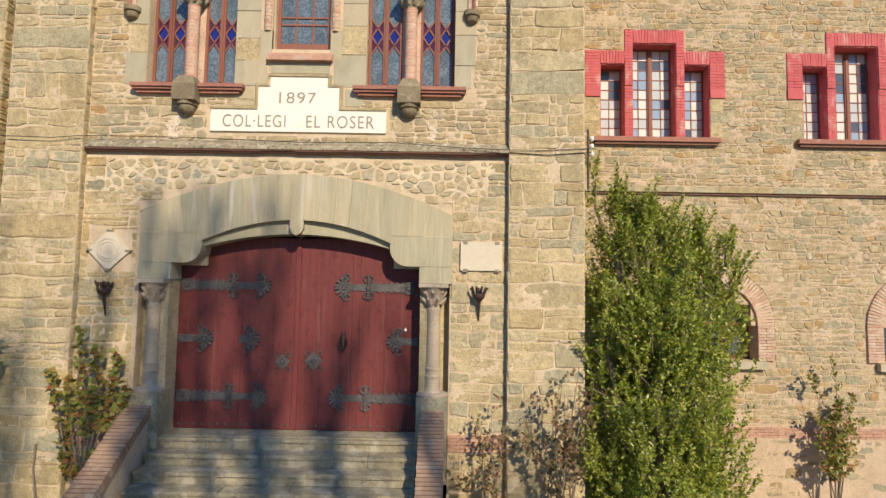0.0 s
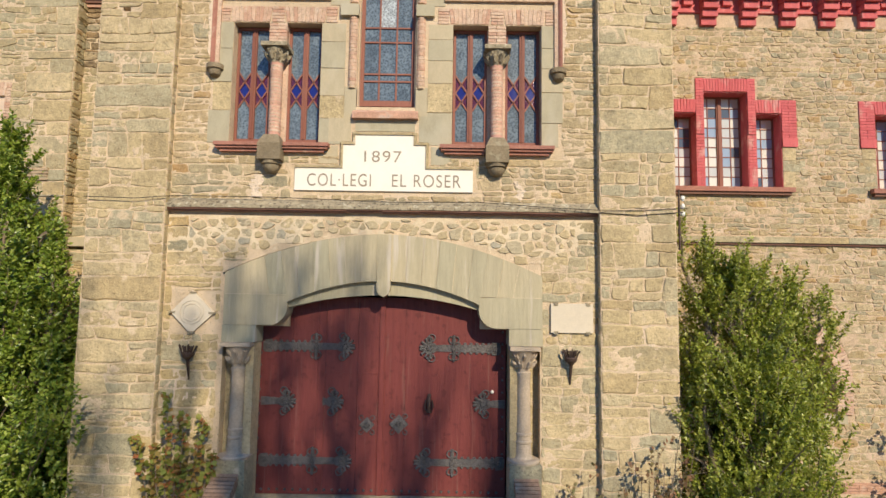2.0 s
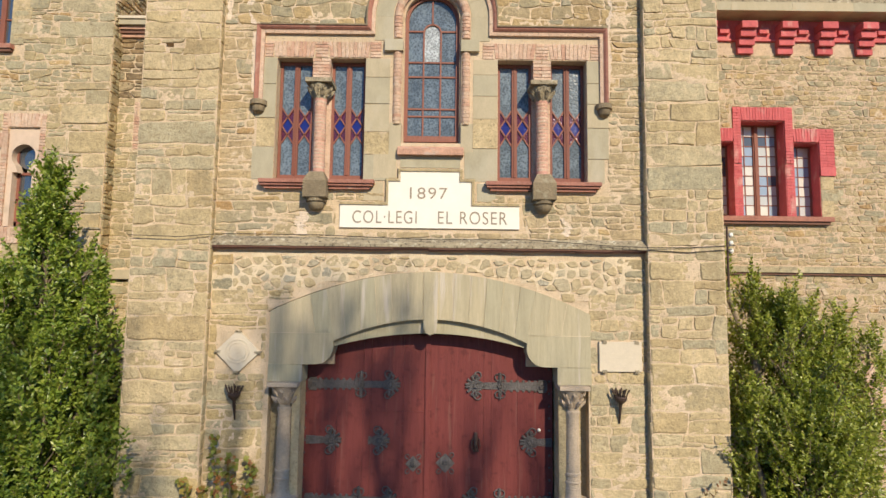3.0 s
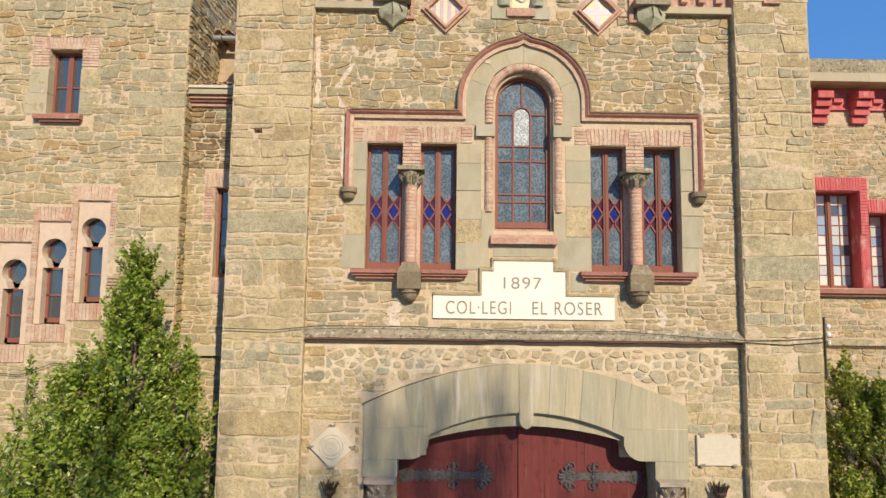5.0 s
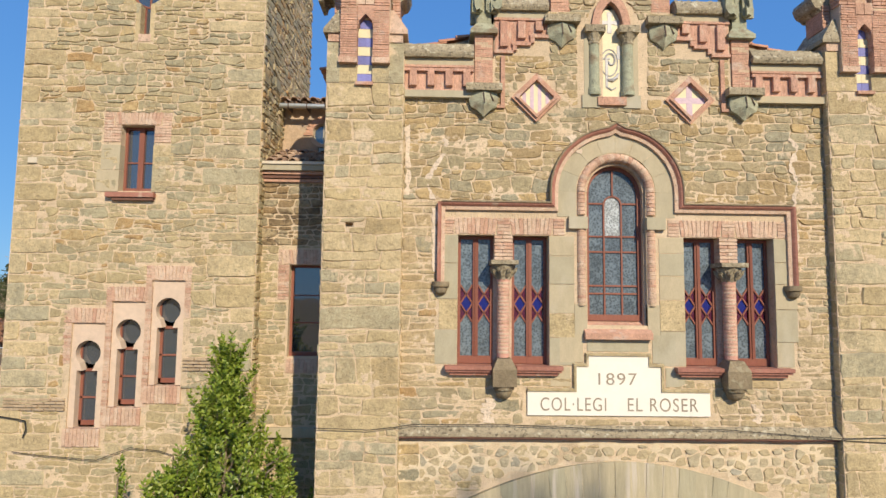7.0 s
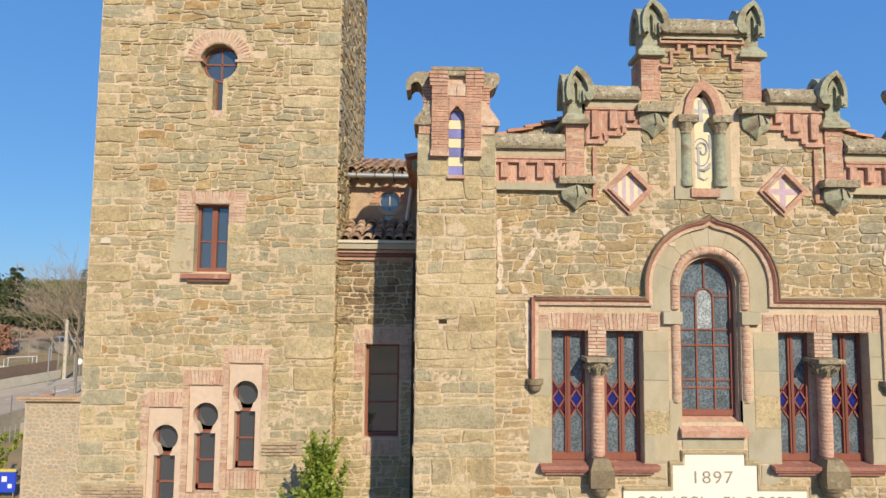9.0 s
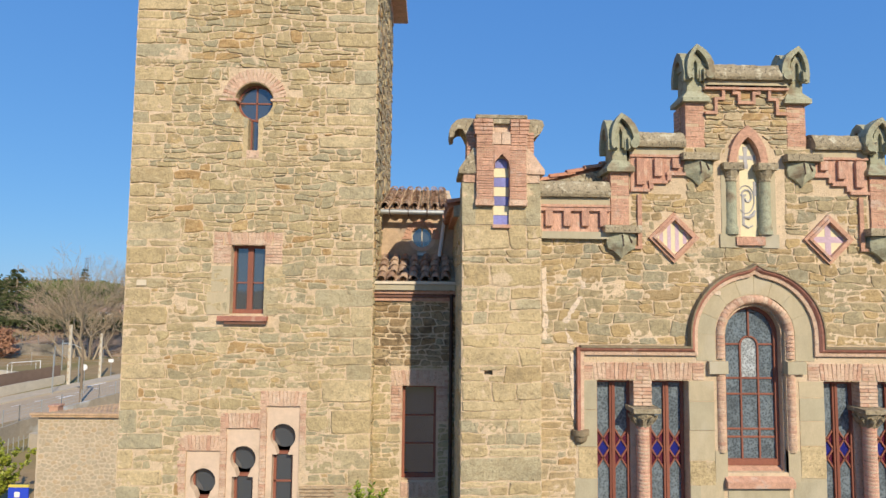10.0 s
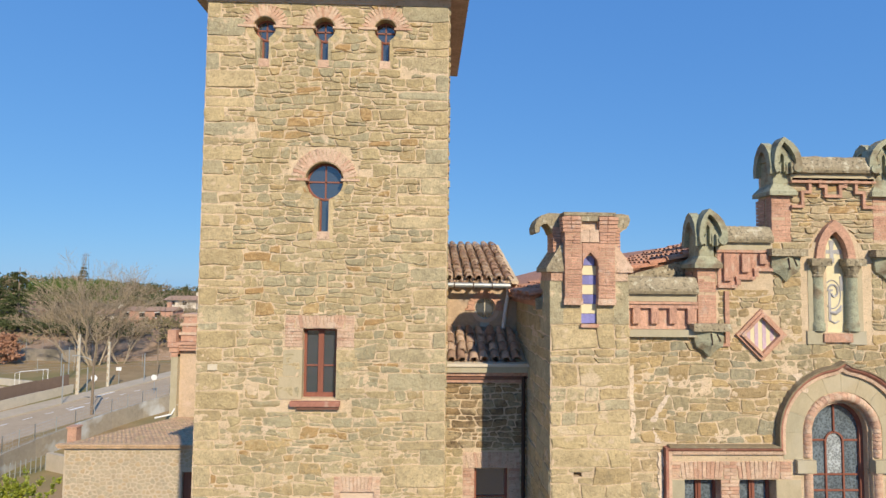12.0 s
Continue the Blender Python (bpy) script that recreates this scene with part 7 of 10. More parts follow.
# stair slits with keyhole heads
def keyhole(k, cx, ez, fz):
    w = thing("window_%d" % k, "tall keyhole window in smooth beige render", "window", kind="structure")
    y = TOWER
    r, sw = 0.235, 0.195
    x0, x1, zt = cx - 0.31, cx + 0.31, ez + 0.56
    # render panel with a keyhole cut through it
    bm = bmesh.new()
    def strip(xa, xb, za, zb):
        box(bm, xa, xb, y + 0.03, y + 0.2, za, zb)
    zn = ez - 0.33
    strip(x0, cx - sw, fz - 0.02, zn)
    strip(cx + sw, x1, fz - 0.02, zn)
    strip(x0, x1, ez + r, zt)
    n = 12
    for s in (-1, 1):
        edge = [(cx + s * r * math.sin(radians(a)), ez + r * math.cos(radians(a))) for a in np.linspace(0, 140, n)] + [(cx + s * 0.095, zn)]
        for a, b in zip(edge, edge[1:]):
            xo = x0 if s < 0 else x1
            pl = [a, (xo, a[1]), (xo, b[1]), b]
            prism(bm, pl if s < 0 else pl[::-1], y + 0.03, y + 0.2)
    bmesh.ops.remove_doubles(bm, verts=bm.verts[:], dist=0.0005)
    part("render_panel", bm, M_PLASTER, w, "smooth beige render")
    bm = bmesh.new()
    yf = y + 0.2
    for a, b, c, d in ((cx - sw, cx - sw + 0.05, fz, zn), (cx + sw - 0.05, cx + sw, fz, zn), (cx - sw, cx + sw, fz, fz + 0.09), (cx - sw, cx + sw, zn - 0.03, zn + 0.02), (cx - sw, cx + sw, (fz + zn) / 2 - 0.015, (fz + zn) / 2 + 0.015), (cx - r, cx - r + 0.04, zn, ez + r)):
        box(bm, a, b, yf - 0.03, yf + 0.04, c, d)
    part("window_frame", bm, M_WOOD, w)
    solid("pane", M_CLEAR, w, [(cx - sw, cx + sw, yf, yf + 0.006, fz, zn), ], bev=0)
    bm = bmesh.new()
    prism(bm, [(cx + r * math.cos(2 * math.pi * i / 20), ez + r * math.sin(2 * math.pi * i / 20)) for i in range(20)], yf, yf + 0.006)
    part("pane", bm, M_CLEAR, w)
    b = thing("window_brickwork", "pink brick frame round a keyhole window", "brick surround", group="window brickwork")
    soldiers(b, M_BRICK, cx - 0.34, cx + 0.34, zt + 0.005, zt + 0.29, y - 0.02, 0.2, fan=10)
    courses(b, M_BRICK, cx + 0.31, cx + 0.43, fz - 0.02 if k < 13 else ez - 0.15, zt + 0.29, y - 0.012, 0.18, length=0.12)
    if k == 11:
        courses(b, M_BRICK, cx - 0.47, cx - 0.31, ez - 0.2, zt + 0.24, y - 0.012, 0.18, length=0.16)
    else:
        courses(b, M_BRICK, cx - 0.43, cx - 0.31, ez + 0.2, zt + 0.29, y - 0.012, 0.18, length=0.12)
    soldiers(b, M_BRICK, cx - 0.36, cx + 0.33, fz - 0.36, fz - 0.03, y - 0.03, 0.2, fan=0)


for i, sl_ in enumerate(SLITS):
    keyhole(11 + i, *sl_)

# link window and its coping, ledge and roofs
w, s = brick_window(14, *G_WIN, GAP, quoin=0.22, qh=0.98, head=0.30, label="tall dark wooden window with three panes", bars=(7.98, 8.52), dark=True)
soldiers(s, M_BRICK, -5.86, -5.18, 7.02, 7.30, GAP - 0.02, 0.2, fan=0)
led = thing("stone_ledge", "thin projecting stone ledge", "ledge")
solid("ledge", M_GREEN, led, [(TX1, -4.83, GAP - 0.1, GAP + 0.1, 5.82, 6.0)], bev=0.012)
led = thing("stone_ledge", "thin projecting stone ledge on the tower", "ledge")
solid("ledge", M_STEP, led, [(-7.72, TX1, TOWER - 0.035, TOWER + 0.1, 6.77, 6.80)], bev=0.008)
old = thing("old_brick_courses", "worn thin tan brick courses in the tower wall", "brick band")
for a, b, c, d in ((-7.72, -6.75, 7.08, 7.33), (-11.0, -9.86, 6.32, 6.56)):
    courses(old, M_OLDBRICK, a, b, c, d, TOWER - 0.04, 0.1, 0.045, 0.02, 0.22, 0.012)
cp = thing("link_coping", "whitish stone gutter course over red brick bands", "coping")
solid("gutter_stone", M_GREEN, cp, [(TX1, -4.83, GAP - 0.2, GAP + 0.3, 10.97, 11.08)], "grey lichened stone", 0.012)
solid("gutter_lip", M_CREAM, cp, [(TX1, -4.83, GAP - 0.23, GAP + 0.25, 11.085, 11.14)], "pale lichened edge", 0.01)
for i in range(3):
    solid("brick_band", M_REDBRICK if i != 1 else M_BROWNPAINT, cp, [(TX1, -4.83, GAP - 0.07 - 0.035 * i, GAP + 0.2, 10.76 + 0.07 * i, 10.82 + 0.07 * i)], bev=0.008)


def roof_tile():
    """One barrel tile, 0.45 long, tapered, along +y, rising side up."""
    vs, fs = [], []
    n = 6
    for y, r in ((0.0, 0.092), (0.45, 0.072)):
        for rr in (r, r - 0.016):
            for i in range(n + 1):
                a = math.pi * i / n
                vs.append((rr * math.cos(a), y, rr * math.sin(a) * 0.85))
    m = n + 1
    for i in range(n):
        fs.append((i, i + 1, 2 * m + i + 1, 2 * m + i))
        fs.append((m + i, 3 * m + i, 3 * m + i + 1, m + i + 1))
        fs.append((i, m + i, m + i + 1, i + 1))
    me = bpy.data.meshes.new("tile")
    me.from_pydata(vs, [], fs)
    me.materials.append(M_TILE)
    return me


TILE = roof_tile()


def tiled(parent, origin, across, up, width, length, pitch=0.215, row=0.31):
    """Rows of barrel tiles. across, up: unit directions; the origin is the low corner."""
    across, up = Vector(across).normalized(), Vector(up).normalized()
    nrm = across.cross(up).normalized()
    if nrm.z < 0:
        nrm = -nrm
    for c in range(int(width / pitch) + 1):
        for r in range(int(length / row) + 1):
            for under in (0, 1):
                if under and c == int(width / pitch):
                    continue
                o = Vector(origin) + across * (c * pitch + (pitch / 2 if under else 0) + random.uniform(-0.012, 0.012)) + up * (r * row + random.uniform(-0.02, 0.02)) + nrm * (0.028 + r * 0.0 if under else 0.055)
                z = -nrm if under else nrm
                x = up.cross(z)
                rot = Matrix((x, up, z)).transposed().to_4x4()
                tilt = Matrix.Rotation(radians(-4.5 if not under else 3) + random.uniform(-0.025, 0.025), 4, "X") @ Matrix.Rotation(random.uniform(-0.05, 0.05), 4, "Z")
                ob = new("tile", TILE)
                ob.parent = parent
                ob.matrix_basis = Matrix.Translation(o) @ rot @ tilt
    return nrm


r1 = thing("link_roof", "small pent roof of old clay barrel tiles", "roof", kind="structure")
bm = bmesh.new()
v = [bm.verts.new(p) for p in ((TX1, GAP + 0.1, 11.13), (-4.83, GAP + 0.1, 11.13), (-4.83, HIGH + 0.05, 11.66), (TX1, HIGH + 0.05, 11.66), (TX1, HIGH + 0.05, 11.0), (-4.83, HIGH + 0.05, 11.0), (TX1, GAP + 0.1, 11.0), (-4.83, GAP + 0.1, 11.0))]
for q in ((0, 1, 2, 3), (3, 2, 5, 4), (6, 7, 1, 0), (4, 5, 7, 6)):
    bm.faces.new([v[i] for i in q])
part("deck", bm, M_MORTAR, r1)
tiled(r1, (TX1 + 0.12, GAP + 0.0, 11.13), (1, 0, 0), (0, 1.2, 0.53), 1.4, 1.1)
r2 = thing("upper_roof", "clay barrel tile roof over the rendered wall", "roof", kind="structure")
bm = bmesh.new()
v = [bm.verts.new(p) for p in ((TX1 - 0.0, HIGH - 0.2, 12.72), (-4.83, HIGH - 0.2, 12.72), (-4.83, 6.3, 13.72), (TX1, 6.3, 13.72), (TX1, HIGH - 0.2, 12.66), (-4.83, HIGH - 0.2, 12.66), (TX1, 6.3, 12.66), (-4.83, 6.3, 12.66))]
for q in ((0, 1, 2, 3), (4, 5, 1, 0), (3, 2, 7, 6), (4, 5, 7, 6), (1, 5, 7, 2), (0, 4, 6, 3)):
    bm.faces.new([v[i] for i in q])
part("deck", bm, M_MORTAR, r2)
tiled(r2, (TX1 + 0.1, HIGH - 0.3, 12.72), (1, 0, 0), (0, 3.4, 1.0), 1.5, 3.2)
gt = thing("roof_gutter", "half round zinc gutter with a pale downpipe", "gutter")
bm = bmesh.new()
tube(bm, [(TX1 + 0.02, HIGH - 0.36, 12.63), (-5.02, HIGH - 0.36, 12.62)], 0.055, 10)
part("gutter", bm, M_ZINC, gt, smooth=True)
bm = bmesh.new()
tube(bm, [(-5.08, HIGH - 0.34, 12.6), (-5.04, HIGH - 0.14, 12.48), (-5.08, HIGH - 0.06, 12.2), (-5.14, HIGH - 0.06, 11.7)], 0.042, 8)
part("downpipe", bm, M_STEELW, gt, smooth=True)
for k in range(4):
    solid("bracket", M_DARKIRON, gt, [(TX1 + 0.2 + k * 0.4, TX1 + 0.22 + k * 0.4, HIGH - 0.42, HIGH - 0.05, 12.56, 12.69)], bev=0)
gt2 = thing("downpipe", "dark downpipe in the corner beside the church", "downpipe")
bm = bmesh.new()
tube(bm, [(-4.92, GAP - 0.1, 11.05), (-4.92, GAP - 0.08, 8.5), (-4.92, GAP - 0.08, 3.0)], 0.036, 10)
part("pipe", bm, M_DARKIRON, gt2, smooth=True)
ow = thing("window_15", "small round window with a brick arch under the eaves", "window", kind="structure")
OC = (-5.53, 12.12)
bm = bmesh.new()
ring = [(OC[0] + 0.225 * math.cos(2 * math.pi * i / 24), HIGH + 0.1, OC[1] + 0.225 * math.sin(2 * math.pi * i / 24)) for i in range(25)]
tube(bm, ring, 0.022, 6)
box(bm, OC[0] - 0.012, OC[0] + 0.012, HIGH + 0.08, HIGH + 0.12, OC[1] - 0.22, OC[1] + 0.22)
part("window_frame", bm, M_CONCRETE, ow)
bm = bmesh.new()
prism(bm, [(OC[0] + 0.225 * math.cos(2 * math.pi * i / 24), OC[1] + 0.225 * math.sin(2 * math.pi * i / 24)) for i in range(24)], HIGH + 0.1, HIGH + 0.106)
part("pane", bm, M_CLEAR, ow)
solid("vent", M_ZINC, ow, [(-5.63, -5.43, HIGH + 0.05, HIGH + 0.08, 11.72, 11.92)], bev=0)
bm = bmesh.new()
n = 24
for i in range(n):
    a0, a1 = 2 * math.pi * i / n, 2 * math.pi * (i + 1) / n
    q = lambda rr, a: (OC[0] + rr * math.cos(a), OC[1] + rr * math.sin(a))
    prism(bm, [q(0.23, a0), q(0.31, a0), q(0.31, a1), q(0.23, a1)], HIGH - 0.006, HIGH + 0.25)
part("ring", bm, M_PLASTER, ow)
obk = thing("window_brickwork", "red brick arch over a round window", "brick surround", group="window brickwork")
brick_arc(obk, M_REDBRICK, *OC, 0.235, 0.385, 0, 180, HIGH - 0.03, 0.12, 0.075)
for s in (-1, 1):
    brick(obk, M_REDBRICK, OC[0] + s * 0.33, HIGH + 0.03, OC[1] - 0.02, 0.2, 0.12, 0.05)
# unlit interior behind the round window, put in as a dark colour
rk = thing("room_back", "dark painted box in place of an unlit room", "room", kind="structure")
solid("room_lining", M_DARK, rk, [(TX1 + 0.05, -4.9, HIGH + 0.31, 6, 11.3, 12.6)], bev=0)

# tower cornice and roof
tr = thing("tower_roof", "low tiled tower roof with wide dark eaves", "roof", kind="structure")
solid("cornice", M_PINKMORTAR, tr, [(TX0 - 0.03, TX1 + 0.03, TOWER - 0.03, TY1 + 0.03, TOP_Z - 0.02, TOP_Z + 0.22)], bev=0.01)
bm = bmesh.new()
e = 0.40
lo = [bm.verts.new(p) for p in ((TX0 - e, TOWER - e, TOP_Z + 0.22), (TX1 + e, TOWER - e, TOP_Z + 0.22), (TX1 + e, TY1 + e, TOP_Z + 0.22), (TX0 - e, TY1 + e, TOP_Z + 0.22))]
hi = [bm.verts.new((v.co.x, v.co.y, TOP_Z + 0.34)) for v in lo]
ap = bm.verts.new(((TX0 + TX1) / 2, (TOWER + TY1) / 2, TOP_Z + 1.3))
bm.faces.new(lo[::-1])
for i in range(4):
    j = (i + 1) % 4
    bm.faces.new((lo[i], lo[j], hi[j], hi[i]))
    bm.faces.new((hi[i], hi[j], ap))
part("roof_slab", bm, M_TILE, tr)
for i in range(22):
    y = TOWER - e + 0.1 + i * 0.215
    for x in (TX1 + e - 0.06, TX0 - e + 0.06):
        ob = new("tile", TILE)
        ob.parent = tr
        ob.matrix_basis = pose(x, y, TOP_Z + 0.32, 0, 0, 90 if x > -8 else -90)

# church roof behind the gable
nr = thing("church_roof", "red clay tile roof of the church behind the gable", "roof", kind="structure")
bm = bmesh.new()
v = [bm.verts.new(p) for p in ((-4.95, 0.5, 12.42), (0, 0.5, 13.72), (4.92, 0.5, 12.42), (-4.95, 14.2, 12.42), (0, 14.2, 13.72), (4.92, 14.2, 12.42), (-4.95, 0.5, 12.3), (4.92, 0.5, 12.3), (-4.95, 14.2, 12.3), (4.92, 14.2, 12.3))]
for q in ((0, 1, 4, 3), (1, 2, 5, 4), (0, 1, 2, 7, 6), (3, 4, 5, 9, 8), (6, 7, 9, 8), (0, 3, 8, 6), (2, 5, 9, 7)):
    bm.faces.new([v[i] for i in q])
part("deck", bm, M_REDTILE, nr)
bm = bmesh.new()
prism(bm, [(-4.95, 12.25), (4.92, 12.25), (4.92, 12.43), (0, 13.73), (-4.95, 12.43)], 0.42, 0.495)
part("verge", bm, M_LICHEN, nr, "grey weathered verge")
PLAIN, TILE = TILE, TILE.copy()
TILE.materials[0] = M_REDTILE
tiled(nr, (-5.05, 0.5, 12.43), (0, 1, 0), (4.95, 0, 1.3), 3.4, 4.9)
tiled(nr, (5.02, 0.5, 12.43), (0, 1, 0), (-4.95, 0, 1.3), 1.2, 4.9)
TILE = PLAIN
wp = thing("white_stone", "single whitish stone patch on the tower", "stone")
brick(wp, M_CREAM, -10.78, TOWER - 0.0, 11.06, 0.18, 0.08, 0.11, name="stone")

# ---- the wing ----
PANE_MATS = [glass("milky leaded glass", (0.70, 0.675, 0.59), 0.15, 0.1, 9, 0.0), glass("pale grey leaded glass", (0.54, 0.55, 0.53), 0.12, 0.1, 9, 0.0), glass("light blue leaded glass", (0.36, 0.45, 0.57), 0.08, 0.1, 9, 0.1), glass("dark leaded glass", (0.17, 0.20, 0.25), 0.05, 0.1, 9, 0.4)]


def leaded(parent, x0, x1, z0, z1, y, cols, rows, rnd):
    bm = bmesh.new()
    for b in ((x0, x0 + 0.035, z0, z1), (x1 - 0.035, x1, z0, z1), (x0 + 0.035, x1 - 0.035, z0, z0 + 0.06), (x0 + 0.035, x1 - 0.035, z1 - 0.04, z1)):
        box(bm, b[0], b[1], y - 0.03, y + 0.04, b[2], b[3])
    fr = part("window_frame", bm, M_WOOD, parent, "dark brown wooden casement")
    a, b, c, d = x0 + 0.035, x1 - 0.035, z0 + 0.06, z1 - 0.04
    bm = bmesh.new()
    for i in range(1, cols):
        x = a + (b - a) * i / cols
        box(bm, x - 0.009, x + 0.009, y - 0.012, y + 0.014, c, d)
    for j in range(1, rows):
        z = c + (d - c) * j / rows
        box(bm, a, b, y - 0.011, y + 0.013, z - 0.009, z + 0.009)
    part("lead_bars", bm, M_WOOD, fr)
    for i in range(cols):
        for j in range(rows):
            u0, u1 = a + (b - a) * i / cols, a + (b - a) * (i + 1) / cols
            v0, v1 = c + (d - c) * j / rows, c + (d - c) * (j + 1) / rows
            bm = bmesh.new()
            k = [rnd.uniform(-0.004, 0.004) for _ in range(4)]
            f = [bm.verts.new(p) for p in ((u0, y + k[0], v0), (u1, y + k[1], v0), (u1, y + k[2], v1), (u0, y + k[3], v1))]
            g = [bm.verts.new((p.co.x, p.co.y + 0.005, p.co.z)) for p in f]
            bm.faces.new(f), bm.faces.new(g[::-1])
            for q in range(4):
                bm.faces.new((f[q], g[q], g[(q + 1) % 4], f[(q + 1) % 4]))
            r = rnd.random()
            part("pane", bm, PANE_MATS[0 if r < 0.46 else 1 if r < 0.74 else 2 if r < 0.90 else 3], fr)


for n_, cx in enumerate(WINS):
    rnd = random.Random(60 + n_)
    w = thing("window_%d" % (16 + n_), "triple stepped window of leaded white and blue panes", "window", kind="structure")
    yg = WING + 0.3
    leaded(w, cx - 1.13, cx - 0.60, 7.28, 8.83, yg, 2, 7, rnd)
    leaded(w, cx + 0.62, cx + 1.15, 7.28, 8.83, yg, 2, 7, rnd)
    leaded(w, cx - 0.455, cx - 0.02, 7.28, 9.28, yg, 2, 9, rnd)
    leaded(w, cx + 0.02, cx + 0.455, 7.28, 9.28, yg, 2, 9, rnd)
    solid("mullion", M_WOOD, w, [(cx - 0.03, cx + 0.03, yg - 0.05, yg + 0.03, 7.28, 9.28)], bev=0.006)
    b = thing("window_brickwork", "stepped red painted brick surround of a triple window", "brick surround", group="red brick surrounds")
    yw = WING - 0.03
    for x0, x1 in ((cx - 1.45, cx - 1.13), (cx + 1.15, cx + 1.46)):
        courses(b, M_REDPAINT, x0, x1, 8.32, 9.12, yw, 0.12, h=0.06, joint=0.003, rough=0.003)
        solid("foot_block", M_REDPAINT, b, [(x0, x1, yw - 0.012, yw + 0.1, 8.13, 8.315)], bev=0.008)
    for x0, x1 in ((cx - 1.13, cx - 0.62), (cx + 0.62, cx + 1.15)):
        soldiers(b, M_REDPAINT, x0, x1, 8.835, 9.12, yw, 0.2, 0.06, fan=4)
    soldiers(b, M_REDPAINT, cx - 0.5, cx + 0.5, 9.285, 9.57, yw, 0.2, 0.06, fan=4)
    for s in (-1, 1):
        x0, x1 = sorted((cx + s * 0.455, cx + s * 0.62))
        courses(b, M_REDPAINT, x0, x1, 8.38, 9.57, yw, 0.12, h=0.06, joint=0.003, length=0.165, rough=0.003)
        courses(b, M_REDPAINT, x0, x1 , 7.28, 8.37, yw + 0.02, 0.12, h=0.06, joint=0.003, length=0.165, rough=0.003)
        # painted reveals
    for x, d in ((cx - 1.13, 1), (cx - 0.6, -1), (cx - 0.455, 1), (cx + 0.455, -1), (cx + 0.62, 1), (cx + 1.15, -1)):
        zt = 9.28 if abs(x - cx) < 0.5 else 8.83
        solid("reveal", M_REDPAINT, b, [(*sorted((x, x + d * 0.012)), WING + 0.0, yg - 0.04, 7.28, zt)], "red painted reveal", 0)
    for x0, x1, zt in ((cx - 1.118, cx - 0.612, 8.83), (cx - 0.443, cx + 0.443, 9.28), (cx + 0.632, cx + 1.138, 8.83)):
        solid("reveal", M_REDPAINT, b, [(x0, x1, WING + 0.0, yg - 0.04, zt - 0.012, zt)], "red painted reveal", 0)
    for x0, x1, z0, z1 in ((cx - 1.42, cx - 1.135, 7.9, 8.12), (cx - 1.5, cx - 1.135, 7.6, 7.89), (cx - 1.38, cx - 1.135, 7.25, 7.59), (cx + 1.155, cx + 1.42, 7.85, 8.12), (cx + 1.155, cx + 1.6, 7.62, 7.84), (cx + 1.155, cx + 1.4, 7.25, 7.61)):
        solid("stone_block", M_PIER, b, [(x0, x1, WING - 0.012, WING + 0.2, z0, z1)], "pale dressed stone", 0.01)
    s_ = thing("window_sill", "brown brick window sill with stepped under courses", "sill", group="wing sills")
    solid("slab", M_DEEPBRICK, s_, [(cx - 1.30, cx + 1.32, WING - 0.13, WING + 0.3, 7.17, 7.265)], bev=0.012)
    solid("under_course", M_BROWNPAINT, s_, [(cx - 1.26, cx + 1.26, WING - 0.09, WING, 7.11, 7.168)], bev=0.008)

for n_, cx in enumerate(ARCHES):
    w = thing("window_%d" % (20 + n_), "round arched ground floor window with dark panes", "window", kind="structure")
    bm = bmesh.new()
    o, i_ = [(cx + 0.85, 2.74)] + arc(cx, 3.44, 0.85, 0, 180, 20) + [(cx - 0.85, 2.74)], [(cx + 0.77, 2.82)] + arc(cx, 3.44, 0.77, 0, 180, 20) + [(cx - 0.77, 2.82)]
    for k in range(len(o)):
        j = (k + 1) % len(o)
        prism(bm, [o[k], o[j], i_[j], i_[k]], WING + 0.28, WING + 0.36)
    for x in (-0.28, 0.28):
        box(bm, cx + x - 0.03, cx + x + 0.03, WING + 0.29, WING + 0.35, 2.8, 4.2)
    box(bm, cx - 0.8, cx + 0.8, WING + 0.29, WING + 0.35, 3.42, 3.48)
    part("window_frame", bm, M_WOOD, w)
    bm = bmesh.new()
    prism(bm, o, WING + 0.32, WING + 0.326)
    part("pane", bm, M_CLEAR, w)
    # wall between the round head and the square opening
    bm = bmesh.new()
    n = 24
    for k in range(n):
        a0, a1 = math.pi * k / n, math.pi * (k + 1) / n
        q = lambda r, a: (cx + r * math.cos(a), 3.44 + r * math.sin(a))
        prism(bm, [q(0.835, a0), q(1.02, a0), q(1.02, a1), q(0.835, a1)], WING - 0.005, WING + 0.4)
    part("arch_body", bm, M_PINKMORTAR, w)
    b = thing("window_brickwork", "pink brick arch of a ground floor window", "brick surround", group="arched brickwork")
    brick_arc(b, M_BRICK, cx, 3.44, 0.835, 1.165, 0, 180, WING - 0.05, 0.2, 0.062)
    for s in (-1, 1):
        courses(b, M_BRICK, *sorted((cx + s * 0.835, cx + s * 1.165)), 2.74, 3.44, WING - 0.05, 0.2, length=0.33)
    solid("window_sill", M_GREEN, w, [(cx - 0.98, cx + 0.98, WING - 0.12, WING + 0.3, 2.58, 2.735)], bev=0.015)

sc = thing("string_course", "ochre stone string course along the wing", "moulding")
for a in np.arange(4.8, 17.9, 1.1):
    solid("stone", M_PIER, sc, [(a, a + 1.095, WING - 0.09, WING + 0.05, 6.13, 6.25)], bev=0.012)
# brown strip that paints the warm shadow line below the string course
solid("under_course", M_BROWNPAINT, sc, [(4.8, 18.0, WING - 0.055, WING + 0.05, 6.085, 6.128)], "strip painted in the dark red brown of the ledge's shadow", 0.008)

